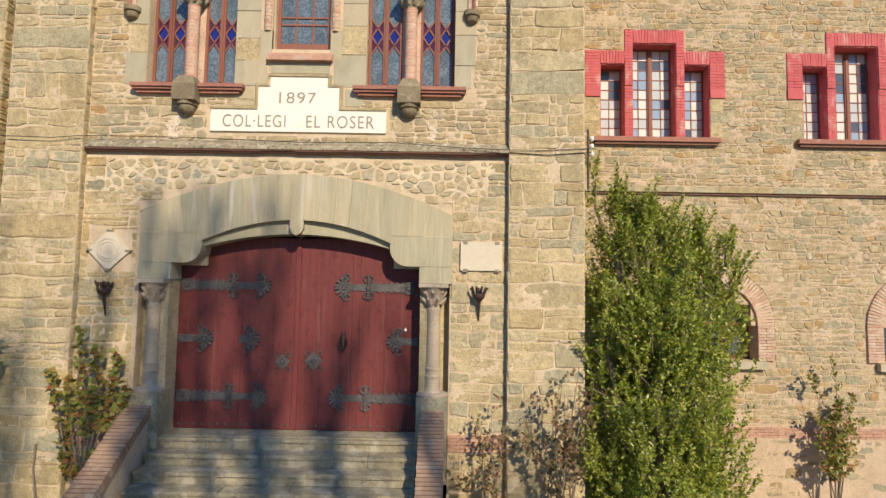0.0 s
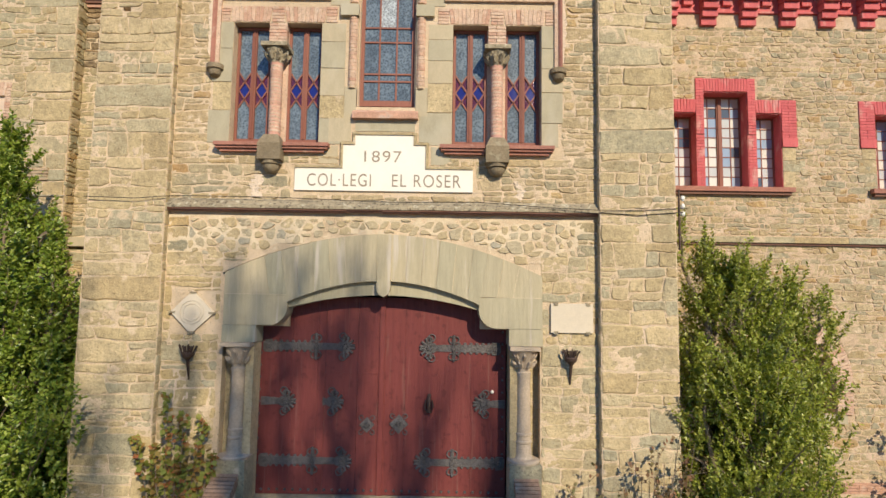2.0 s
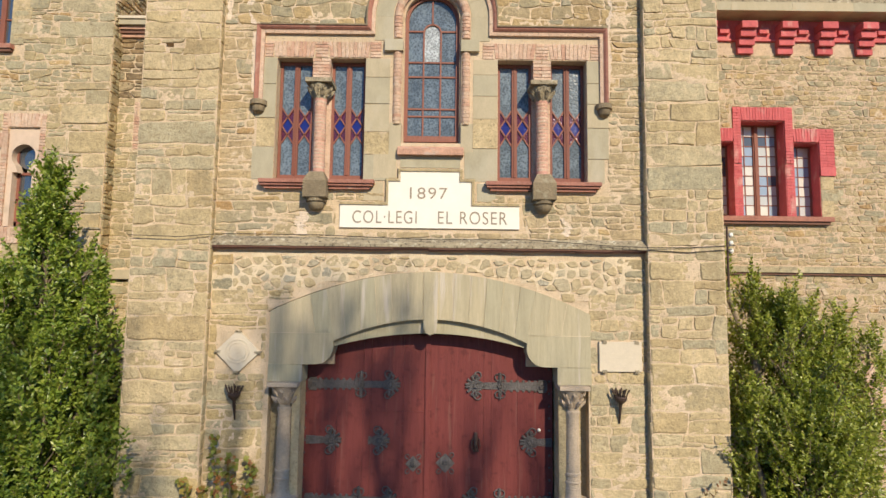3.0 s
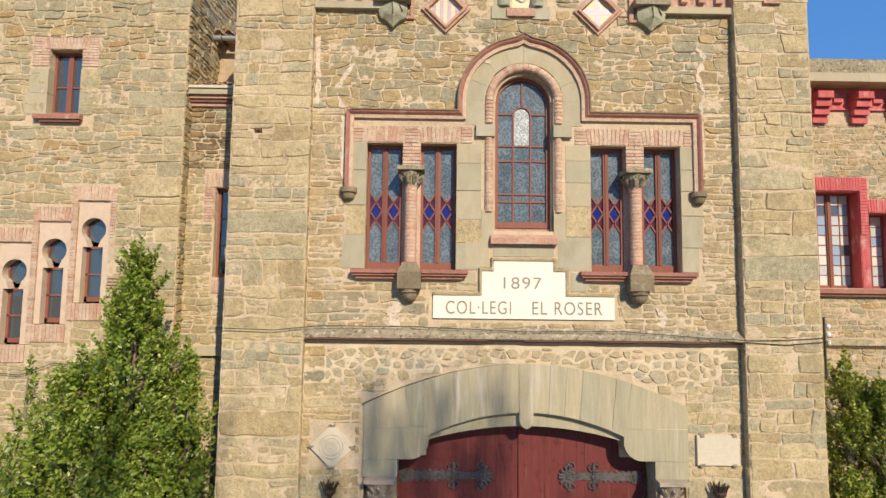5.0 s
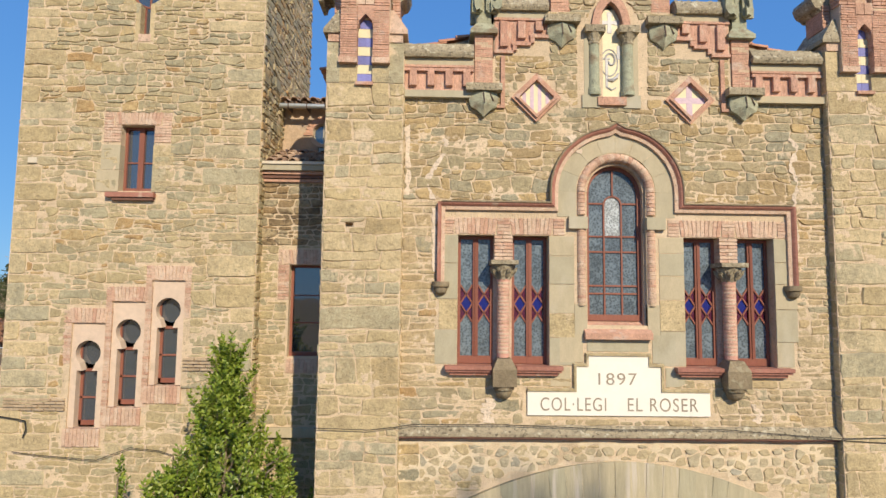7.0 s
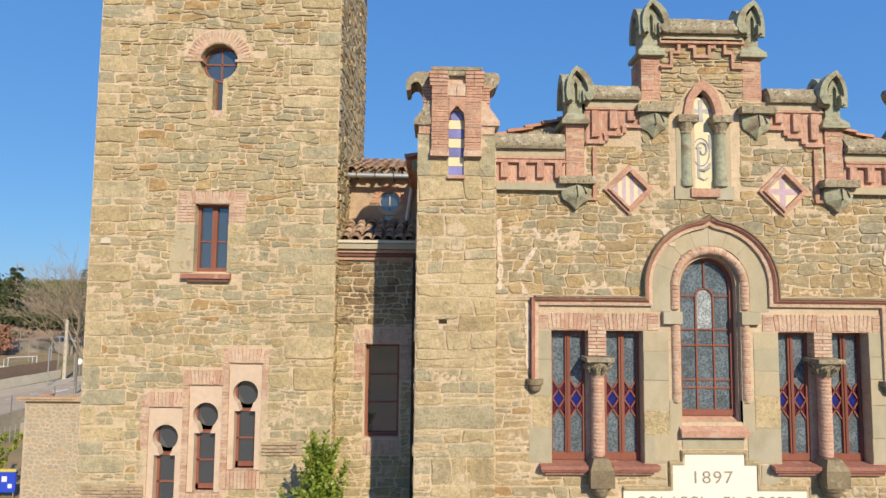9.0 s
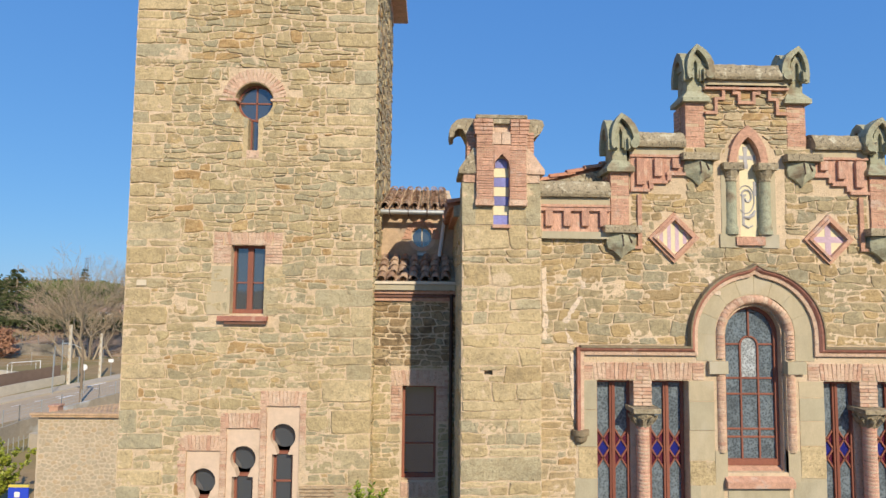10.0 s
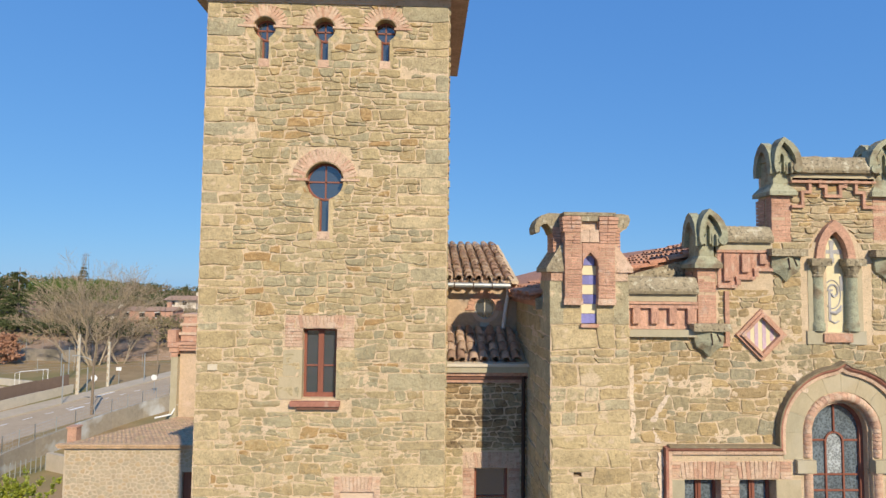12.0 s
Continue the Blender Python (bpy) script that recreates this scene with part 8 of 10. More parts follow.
# red corbel table and coping
ct = thing("corbel_table", "stepped red painted brick corbels under the wing's coping", "corbels")
solid("back", M_REDPAINT, ct, [(4.8, WX1, WING - 0.012, WING + 0.1, 10.98, 11.45)], "red painted brick", 0)
x = 5.66
while x < WX1 - 0.3:
    for k in range(4):
        solid("brick", M_REDPAINT, ct, [(x - 0.16 + 0.0 * k, x + 0.16 + 0.0 * k, WING - 0.09 - 0.07 * k, WING, 10.70 + 0.155 * k, 10.84 + 0.155 * k)], bev=0.006)
        if k < 3:
            solid("brick", M_REDPAINT, ct, [(x - 0.14, x + 0.14, WING - 0.06 - 0.07 * k, WING, 10.84 + 0.155 * k, 10.855 + 0.155 * k)], bev=0)
    solid("brick", M_REDPAINT, ct, [(x + 0.16, x + 0.67, WING - 0.05, WING, 10.99, 11.03)], bev=0.006)
    brick(ct, M_REDPAINT, x + 0.415, WING - 0.03, 11.2, 0.2, 0.1, 0.12)
    x += 0.83
cg = thing("wing_coping", "heavy weathered coping stones along the wing", "coping")
for k, a in enumerate(np.arange(4.8, 17.5, 1.25)):
    solid("stone", M_GREEN, cg, [(a, a + 1.245, WING - 0.42, WING + 0.5, 11.46, 11.64)], "", 0.02)
    solid("top_stone", M_LICHEN, cg, [(a, a + 1.245, WING - 0.38 + RND.uniform(0, 0.03), WING + 0.5, 11.645, 11.93 + RND.uniform(-0.03, 0.02))], "dark lichened top stone", 0.03)
# flat roof and back of the wing, to close it
wr = thing("wing_roof", "flat roof and rear wall of the wing", "roof", kind="structure")
solid("slab", M_CONCRETE, wr, [(4.8, WX1, WING + 0.5, 9.0, 11.3, 11.45), (4.8, WX1, 8.6, 9.0, 0, 11.3), (WX1 - 0.4, WX1, WING + 0.5, 8.6, 0, 11.3)], bev=0)
solid("plinth", M_PINKMORTAR, wr, [(4.8, WX1, WING - 0.015, WING, 0, 1.22)], bev=0)

# cables and the insulator post at the pier's corner
cab = thing("facade_cable", "thin black cable sagging along the front", "cable")
bm = bmesh.new()
tube(bm, [(-4.85, -0.21, 6.47), (-4.0, -0.22, 6.45), (-3.6, -0.2, 6.49), (-3.3, -0.12, 6.52), (-1.8, -0.10, 6.52), (0.0, -0.12, 6.46), (1.6, -0.12, 6.48), (2.8, -0.15, 6.40), (3.5, -0.19, 6.37), (4.2, -0.17, 6.38), (4.85, -0.16, 6.42), (5.0, -0.1, 6.43)], 0.0065, 5)
part("cable", bm, M_CABLE, cab)
bm = bmesh.new()
tube(bm, [(3.55, -0.16, 6.33), (4.2, -0.17, 6.30), (4.9, -0.16, 6.36)], 0.007, 5)
part("cable", bm, M_CABLE, cab)
tc = thing("facade_cable", "thin black cable drooping along the foot of the tower", "cable")
bm = bmesh.new()
tube(bm, [(-11.31, 1.52, 6.25), (-10.98, 1.52, 6.22), (-10.69, 1.52, 6.18), (-10.54, 1.52, 6.15), (-10.51, 1.52, 6.00), (-10.56, 1.52, 5.84)], 0.012, 5)
part("cable", bm, M_CABLE, tc)
bm = bmesh.new()
tube(bm, [(-10.74, 1.52, 5.59), (-10.23, 1.52, 5.53), (-9.71, 1.52, 5.49), (-9.19, 1.52, 5.45), (-8.58, 1.52, 5.68), (-8.06, 1.52, 5.63), (-7.79, 1.52, 5.55), (-7.71, 1.52, 5.26)], 0.007, 5)
part("cable", bm, M_CABLE, tc)
ins_ = thing("insulator_post", "small rusty bracket with white insulators", "bracket")
bm = bmesh.new()
tube(bm, [(4.86, -0.1, 5.75), (4.86, -0.1, 6.75)], 0.02, 6)
part("post", bm, M_DARKIRON, ins_)
for k in range(3):
    bm = bmesh.new()
    lathe(bm, [(0.02, 6.3 + 0.13 * k), (0.04, 6.33 + 0.13 * k), (0.03, 6.38 + 0.13 * k)], 4.92, -0.1, 8)
    part("insulator", bm, M_WHITE, ins_)

# ---- trees and shrubs ----
def leaves(name, mat, parent, spots, seed, size=0.055, wide=0.4, per=14, axis=0.3, label=""):
    """Leaves in sprays: spots are (place, direction)."""
    rnd = np.random.RandomState(seed)
    P = np.array([s[0] for s in spots], float)
    D = np.array([s[1] for s in spots], float)
    D /= np.linalg.norm(D, axis=1)[:, None] + 1e-9
    n = len(P) * per
    P, D = np.repeat(P, per, 0), np.repeat(D, per, 0)
    t = np.tile(np.arange(per) / per, len(P) // per)[:, None]
    base = P + D * t * axis + rnd.normal(0, 0.012, (n, 3))
    side = rnd.normal(0, 1, (n, 3))
    side -= (side * D).sum(1)[:, None] * D
    side /= np.linalg.norm(side, axis=1)[:, None] + 1e-9
    way = D * rnd.uniform(0.25, 0.9, (n, 1)) + side * rnd.uniform(0.5, 1.0, (n, 1))
    way /= np.linalg.norm(way, axis=1)[:, None]
    bias = rnd.normal(0, 0.75, (n, 3)) + D * 0.35 + np.array([0.2, -0.55, 0.55])     # leaves turn to the light
    nrm = np.cross(way, np.cross(bias, way))
    nrm /= np.linalg.norm(nrm, axis=1)[:, None] + 1e-9
    lat = np.cross(nrm, way)
    L = size * rnd.uniform(0.7, 1.3, (n, 1))
    W = L * wide * 0.5
    a, b = base, base + way * L
    m = base + way * L * 0.5
    c, d = m + lat * W + nrm * L * 0.08, m - lat * W + nrm * L * 0.08
    V = np.stack([a, c, b, d], 1).reshape(-1, 3)
    i = np.arange(n) * 4
    me = bpy.data.meshes.new(name)
    me.vertices.add(len(V))
    me.vertices.foreach_set("co", V.ravel())
    F = np.stack([i, i + 1, i + 2, i, i + 2, i + 3], 1).reshape(-1)
    me.loops.add(len(F))
    me.loops.foreach_set("vertex_index", F)
    me.polygons.add(len(F) // 3)
    me.polygons.foreach_set("loop_start", np.arange(0, len(F), 3))
    me.update(calc_edges=True)
    me.materials.append(mat)
    ob = new(name, me)
    ob.parent = parent
    if label:
        tagged(ob, label)
    return ob


def evergreen(label, lobes, root, seed, sprays, mat, size, cone=0.0):
    """A bushy evergreen made of several pointed lobes: (x, y, top, foot, radius)."""
    t = thing("evergreen_tree", label, "tree")
    rnd = random.Random(seed)
    spots, total = [], sum((l[2] - l[3]) * l[4] ** 2 for l in lobes)
    bm = bmesh.new()
    for lx, ly, top, foot, R in lobes:
        tube(bm, [root, (lx * 0.6 + root[0] * 0.4, ly * 0.6 + root[1] * 0.4, foot + (top - foot) * 0.35), (lx, ly, foot + (top - foot) * 0.7), (lx, ly, top - 0.1)], [0.10, 0.06, 0.03, 0.008], 7)
        for _ in range(int(1.5 * sprays * (top - foot) * R ** 2 / total)):
            f = rnd.random() ** (1.15 + 0.5 * cone)
            z = foot + (top - foot) * f
            a = rnd.uniform(0, 2 * math.pi)
            prof = min(1.0, (2.6 - 1.5 * cone) * (1 - f)) ** 0.85 * min(1.0, 0.65 + f * 2.2)
            lump = 0.74 + 0.95 * noise.noise(Vector((math.cos(a) * 1.3 + lx, math.sin(a) * 1.3, z * 0.9 + seed)))
            r = R * prof * lump * math.sqrt(rnd.uniform(0.12, 1.0))
            p = Vector((lx + r * math.cos(a), ly + r * math.sin(a), z))
            d = Vector((math.cos(a) * (0.3 + 0.5 * r / R), math.sin(a) * (0.3 + 0.5 * r / R), rnd.uniform(0.8, 1.7))) + Vector((rnd.gauss(0, 0.2), rnd.gauss(0, 0.2), 0))
            if p.y > 1.35:
                p.y = 1.35 - rnd.random() * 0.3
            if noise.noise(p * 1.5 + Vector((seed, 0, 0))) + 0.5 * noise.noise(p * 3.7) < -0.22 - 0.5 * (1 - f):
                continue
            spots.append((p, d))
            if r > R * prof * lump * 0.8 and rnd.random() < 0.22:
                shoot = Vector((math.cos(a) * rnd.uniform(0.1, 0.7), math.sin(a) * rnd.uniform(0.1, 0.7), 1)).normalized()
                tip = p + shoot * rnd.uniform(0.25, 0.5)
                tip.y = min(tip.y, 1.4)
                tube(bm, [p, tip], [0.008, 0.003], 4)
                spots += [(p.lerp(tip, q), shoot) for q in (0.3, 0.6, 0.85)]
            if rnd.random() < 0.07:
                s = Vector((lx * 0.8 + root[0] * 0.2, ly * 0.8 + root[1] * 0.2, max(root[2] + 0.3, z - r * 1.1)))
                m = (s + p) / 2 + Vector((rnd.gauss(0, 0.05), rnd.gauss(0, 0.05), 0.1))
                tube(bm, [s, m, p + d.normalized() * 0.25], [0.018, 0.013, 0.006], 4)
    part("trunk", bm, M_BARK, t, "grey branching stems")
    leaves("crown", mat, t, spots, seed, size, 0.5, 15, 0.26, "dense small glossy green leaves")
    return t


evergreen("tall pointed evergreen tree with small glossy leaves beside the tower", [(-6.30, 0.05, 7.4, 0.8, 2.0), (-7.95, 0.0, 5.75, 3.4, 0.45), (-7.6, 0.0, 4.7, 0.5, 1.25), (-5.35, -0.05, 5.9, 0.8, 0.95), (-6.9, -0.35, 6.1, 0.4, 1.7), (-8.4, 0.2, 4.3, 0.4, 1.1), (-5.75, -0.5, 5.2, 0.3, 1.05), (-6.75, 0.2, 6.7, 2.0, 1.0)], (-6.7, 0.0, 0), 3, 5600, M_DEEPLEAF, 0.082, 1.0)
evergreen("bushy evergreen tree with small glossy leaves beside the pier", [(5.55, 0.45, 5.75, 0.4, 0.72), (6.25, 0.35, 5.6, 0.3, 0.85), (6.8, 0.2, 5.1, 0.6, 0.68), (5.12, 0.42, 6.35, 3.6, 0.26), (7.2, 0.1, 5.0, 3.3, 0.42), (5.9, -0.4, 4.3, 0.2, 0.95), (6.55, -0.2, 3.4, 0.2, 0.7), (5.15, -0.2, 4.2, 0.3, 0.45), (5.9, 0.1, 5.5, 2.2, 0.9)], (6.0, 0.2, 0), 4, 4300, M_LEAF, 0.066)


def shrub(label, root, tips, mat, seed, size=0.07, twigs=5, per=9, name="climbing_shrub"):
    s = thing(name, label, "shrub")
    rnd = random.Random(seed)
    bm = bmesh.new()
    spots = []
    for tip in tips:
        tip = Vector(tip)
        a = Vector(root) + Vector((rnd.uniform(-0.08, 0.08), rnd.uniform(-0.05, 0.05), 0))
        m1 = a.lerp(tip, 0.4) + Vector((rnd.gauss(0, 0.06), rnd.gauss(0, 0.05), 0.05))
        m2 = a.lerp(tip, 0.75) + Vector((rnd.gauss(0, 0.05), rnd.gauss(0, 0.05), 0.02))
        tube(bm, [a, m1, m2, tip], [0.018, 0.013, 0.008, 0.003], 5)
        for _ in range(twigs):
            f = rnd.uniform(0.35, 1.0)
            p = m1.lerp(m2, (f - 0.35) / 0.4) if f < 0.75 else m2.lerp(tip, (f - 0.75) / 0.25)
            q = p + Vector((rnd.gauss(0, 0.14), rnd.gauss(-0.03, 0.07), rnd.uniform(0.0, 0.22)))
            tube(bm, [p, q], [0.006, 0.003], 4)
            spots.append((p, q - p))
            spots.append((q, Vector((rnd.gauss(0, 0.4), rnd.gauss(-0.2, 0.3), 0.6))))
    part("stem", bm, M_BARK, s, "thin woody stems")
    leaves("foliage", mat, s, spots, seed, size, 0.75, per, 0.18)


RS = random.Random(8)
def leafy_shoots(label, root, shoots, mat, seed):
    """A shrub of upright wands, leafy from the elbow to the tip: (elbow x, z, tip x, z)."""
    s = thing("climbing_shrub", label, "shrub")
    rnd = random.Random(seed)
    bm = bmesh.new()
    spots = []
    for ex, ez, tx, tz in shoots:
        e, t = Vector((ex, -0.33 + rnd.gauss(0, 0.05), ez)), Vector((tx, -0.27 + rnd.gauss(0, 0.03), tz))
        r0 = Vector(root) + Vector((rnd.uniform(-0.05, 0.05), rnd.uniform(-0.04, 0.04), 0))
        tube(bm, [r0, r0.lerp(e, 0.6) + Vector((0, -0.03, -0.08)), e, e.lerp(t, 0.6), t], [0.017, 0.014, 0.010, 0.006, 0.003], 5)
        n = max(6, int((t - e).length / 0.028))
        for k in range(n):
            p = e.lerp(t, k / n) + Vector((rnd.gauss(0, 0.012), rnd.gauss(0, 0.012), 0))
            a = rnd.uniform(0, 2 * math.pi)
            spots.append((p, Vector((math.cos(a), math.sin(a) - 0.3, rnd.uniform(-0.2, 0.5)))))
        for k in range(7):
            p = r0.lerp(e, rnd.uniform(0.75, 1.0))
            spots.append((p, Vector((rnd.gauss(0, 1), rnd.gauss(-0.3, 0.5), rnd.uniform(0, 0.5)))))
    tube(bm, [(root[0], root[1], 0), (root[0] + 0.02, root[1], 0.4), root], [0.035, 0.03, 0.025], 6)
    part("stem", bm, M_BARK, s, "thin woody stems")
    leaves("foliage", mat, s, spots, seed, 0.09, 0.9, 3, 0.08)


leafy_shoots("climbing shrub with green and reddish autumn leaves against the wall", (-3.1, -0.32, 0.72), [(-3.18, 2.15, -3.23, 3.32), (-2.99, 2.15, -3.0, 3.05), (-2.79, 2.1, -2.69, 3.0), (-3.53, 2.1, -3.75, 2.72), (-3.33, 2.05, -3.43, 2.58), (-2.59, 2.03, -2.48, 2.5), (-3.37, 1.35, -3.47, 1.75), (-2.86, 1.4, -2.68, 1.62), (-3.12, 1.1, -3.13, 1.3), (-3.05, 2.0, -3.1, 2.4), (-2.9, 1.95, -2.9, 2.35), (-3.25, 1.2, -3.3, 1.5), (-2.97, 1.2, -2.95, 1.45)], M_AUTUMN, 5)
dry = thing("dry_stem", "thin dry climber stem on the pier", "stem")
bm = bmesh.new()
tube(bm, [(-3.9, -0.2, 0.0), (-3.86, -0.22, 0.6), (-3.95, -0.2, 1.1), (-3.94, -0.19, 1.5)], [0.02, 0.018, 0.014, 0.022], 5)
part("stem", bm, M_BARK, dry)
shrub("thin half bare shrub with brown leaves against the wall", (3.30, -0.4, 0.0), [(2.98, -0.32, 2.1), (3.29, -0.32, 2.17), (3.5, -0.35, 2.0), (2.7, -0.4, 1.2), (3.15, -0.35, 1.7), (3.4, -0.35, 1.6)], M_DRYLEAF, 6, 0.07, 6, 5)
shrub("half bare shrub with brown leaves at the foot of the pier", (4.35, -0.5, 0.0), [(3.8, -0.4, 2.2), (4.05, -0.45, 2.4), (4.4, -0.45, 2.5), (4.7, -0.5, 2.4), (3.9, -0.5, 1.6), (4.55, -0.5, 2.0), (4.2, -0.5, 1.9), (4.85, -0.5, 2.8), (4.6, -0.55, 2.9), (4.3, -0.5, 2.6)], M_DRYLEAF, 7, 0.075, 7, 5)
shrub("small shrub with brown and green leaves against the wing", (10.05, 1.75, 0.0), [(9.79, 1.85, 2.3), (10.18, 1.85, 2.5), (10.4, 1.85, 1.9), (9.9, 1.75, 1.7), (10.2, 1.7, 2.0), (10.1, 1.7, 1.3), (9.8, 1.7, 1.2)], M_AUTUMN, 8, 0.08, 9, 9)
shrub("leafy green bush beside the low building", (-26.4, 18.7, 0.0), [(-26.4 + RS.gauss(0, 0.8), 18.7 + RS.gauss(0, 0.5), RS.uniform(1.0, 3.3)) for _ in range(46)], M_LEAF, 9, 0.14, 12, 9, "green_bush")


# tall bare poplars on the forecourt, on the sunny side, whose shade falls on the doors
def poplar(x, y, h, seed):
    t = thing("bare_poplar", "tall slender bare poplar on the forecourt", "tree", group="bare poplars")
    rnd = random.Random(seed)
    bm = bmesh.new()
    lean = rnd.uniform(-0.012, 0.012)
    at = lambda z: Vector((x + lean * (z - h) + 0.10 * math.sin(z * 0.7 + seed), y, z))
    tube(bm, [at(h * k / 12) for k in range(13)], [0.17 * (1 - k / 12) ** 0.85 + 0.012 for k in range(13)], 8)
    trunk = part("trunk", bm, M_BARK, t, "straight grey trunk")
    bm = bmesh.new()
    for k in range(52):
        f = 0.3 + 0.7 * math.sqrt(rnd.random())
        ln = (1 - f) * h * 0.2 + rnd.uniform(0.6, 1.5)
        z = max(2.0, h * f - ln * 0.8)
        a = rnd.uniform(0, 2 * math.pi)
        o = Vector((math.cos(a), math.sin(a), 0))
        w = rnd.uniform(0.15, 0.42) * ln
        p = at(z)
        r = 0.02 + 0.05 * (1 - f)
        tube(bm, [p, p + o * w * 0.6 + Vector((0, 0, ln * 0.4)), p + o * w + Vector((0, 0, ln))], [r, r * 0.75, r * 0.4], 4)
        for q in range(4):
            b = rnd.uniform(0, 2 * math.pi)
            s = p + o * w * rnd.uniform(0.4, 0.9) + Vector((0, 0, ln * rnd.uniform(0.3, 0.9)))
            tube(bm, [s, s + Vector((math.cos(b) * 0.3, math.sin(b) * 0.3, rnd.uniform(0.4, 1.0)))], [r * 0.5, r * 0.25], 3)
    tagged(part("twigs", bm, M_TWIG, trunk, "upswept bare branches"), kind="stuff")


for i, (x, h) in enumerate(((1.6, 19.8), (2.9, 20.2), (4.1, 20.2), (5.3, 19.4), (6.2, 20.1), (6.9, 20.4), (7.4, 20.9), (8.0, 21.1), (8.6, 21.0), (9.35, 20.2), (10.2, 19.8), (11.0, 19.2), (12.0, 17.4), (13.1, 17.0))):
    poplar(x, -22.0 + (i % 3) * 0.7, h + (i % 3) * -0.48, 60 + i)

# ---- ground, road and distance ----
bm = bmesh.new()
rows = [[bm.verts.new((x, y, z)) for x in (-1500, -500, 500, 1500)] for y, z in ((-900, 0), (-100, 0), (280, 0), (2200, -42))]
for a, b in zip(rows, rows[1:]):
    for i in range(3):
        bm.faces.new((a[i], a[i + 1], b[i + 1], b[i]))
tagged(part("ground", bm, M_SOIL), "brown winter soil with patches of dry grass", "ground", kind="structure")


def ribbon(name, line, half, z, mat, label, cat):
    bm = bmesh.new()
    prev = None
    line = [Vector(p) for p in line]
    for i, p in enumerate(line):
        d = (line[min(i + 1, len(line) - 1)] - line[max(i - 1, 0)]).normalized()
        n = Vector((-d.y, d.x))
        cur = [bm.verts.new((p.x + n.x * k, p.y + n.y * k, zz)) for k, zz in ((half, z), (-half, z), (-half, z - 0.3), (half, z - 0.3))]
        if prev:
            for a in range(4):
                bm.faces.new((prev[a], prev[(a + 1) % 4], cur[(a + 1) % 4], cur[a]))
        prev = cur
    return tagged(part(name, bm, mat), label, cat, kind="structure")


ROAD = [(-60, -40), (-49, 10), (-41.2, 38.5), (-37.2, 56), (-33.5, 74), (-24, 98), (0, 130), (60, 170)]
ribbon("road", ROAD, 3.3, 0.02, M_ASPHALT, "grey asphalt road with dashed white lines", "road")
off = lambda k: [(x - k * 0.97, y + k * 0.22) for x, y in ROAD[:6]]
ribbon("pavement", off(4.6), 1.2, 0.14, M_PAVE, "pale pavement with a kerb beside the road", "pavement")
bm = bmesh.new()
for i in range(22):
    a = Vector((-49, 10)).lerp(Vector((-37.2, 56)), i / 22)
    d = Vector((11.8, 46)).normalized()
    n = Vector((-d.y, d.x))
    for off_, ln in ((1.2, 0.9),):
        c = a + n * off_
        w = n * 0.07
        f = [c - w, c + w, c + w + d * ln, c - w + d * ln]
        bm.faces.new([bm.verts.new((p.x, p.y, 0.026)) for p in f])
for a, b, h in (((-41.5, 51.6), (-41.0, 54.0), 0.2), ((-40.4, 45.3), (-40.0, 46.9), 0.2)):
    a, b = Vector(a), Vector(b)
    n = Vector((a.y - b.y, b.x - a.x)).normalized() * h
    bm.faces.new([bm.verts.new((p.x, p.y, 0.026)) for p in (a - n, b - n, b + n, a + n)])
part("lane_marks", bm, M_LINE, bpy.data.objects["road"], "dashed white lane lines")
# forecourt ground out of view, its colour chosen for the warm light it bounces
bm = bmesh.new()
bm.faces.new([bm.verts.new(p) for p in ((-30, -45, 0.012), (30, -45, 0.012), (30, -3.2, 0.012), (-30, -3.2, 0.012))])
tagged(part("forecourt", bm, M_FORECOURT), "unseen forecourt ground, reddish for bounced light", "forecourt", kind="structure")


def wall_run(name, label, cat, a, b, z0, z1, thick, mat, group=""):
    w = thing(name, label, cat, group=group)
    a, b = Vector(a), Vector(b)
    d = (b - a).normalized()
    n = Vector((-d.y, d.x)) * thick / 2
    bm = bmesh.new()
    f = [a - n, b - n, b + n, a + n]
    lo, hi = [bm.verts.new((p.x, p.y, z0)) for p in f], [bm.verts.new((p.x, p.y, z1)) for p in f]
    bm.faces.new(lo), bm.faces.new(hi)
    for i in range(4):
        bm.faces.new((lo[i], lo[(i + 1) % 4], hi[(i + 1) % 4], hi[i]))
    part("wall_body", bm, mat, w)
    return w


# white retaining wall that steps, with a brown board fence
pts = [(-49.6, 28.0), (-48.5, 34.0), (-47.4, 40.0), (-46.6, 45.0), (-45.9, 49.5), (-45.2, 53.5)]
for i, (a, b) in enumerate(zip(pts, pts[1:])):
    wall_run("retaining_wall", "low white retaining wall that steps with the ground", "wall", a, b, 0, 1.05 - 0.04 * i, 0.25, M_CONCRETE, "retaining walls")
    wall_run("board_fence", "brown board fence on the retaining wall", "fence", (a[0] - 0.5, a[1] + 0.1), (b[0] - 0.5, b[1] + 0.1), 0.5, 2.2 - 0.06 * i, 0.06, material("brown board", one((0.17, 0.12, 0.09), 0.1), 0.9, 0.3, 20, 2, 0.2), "board fences")
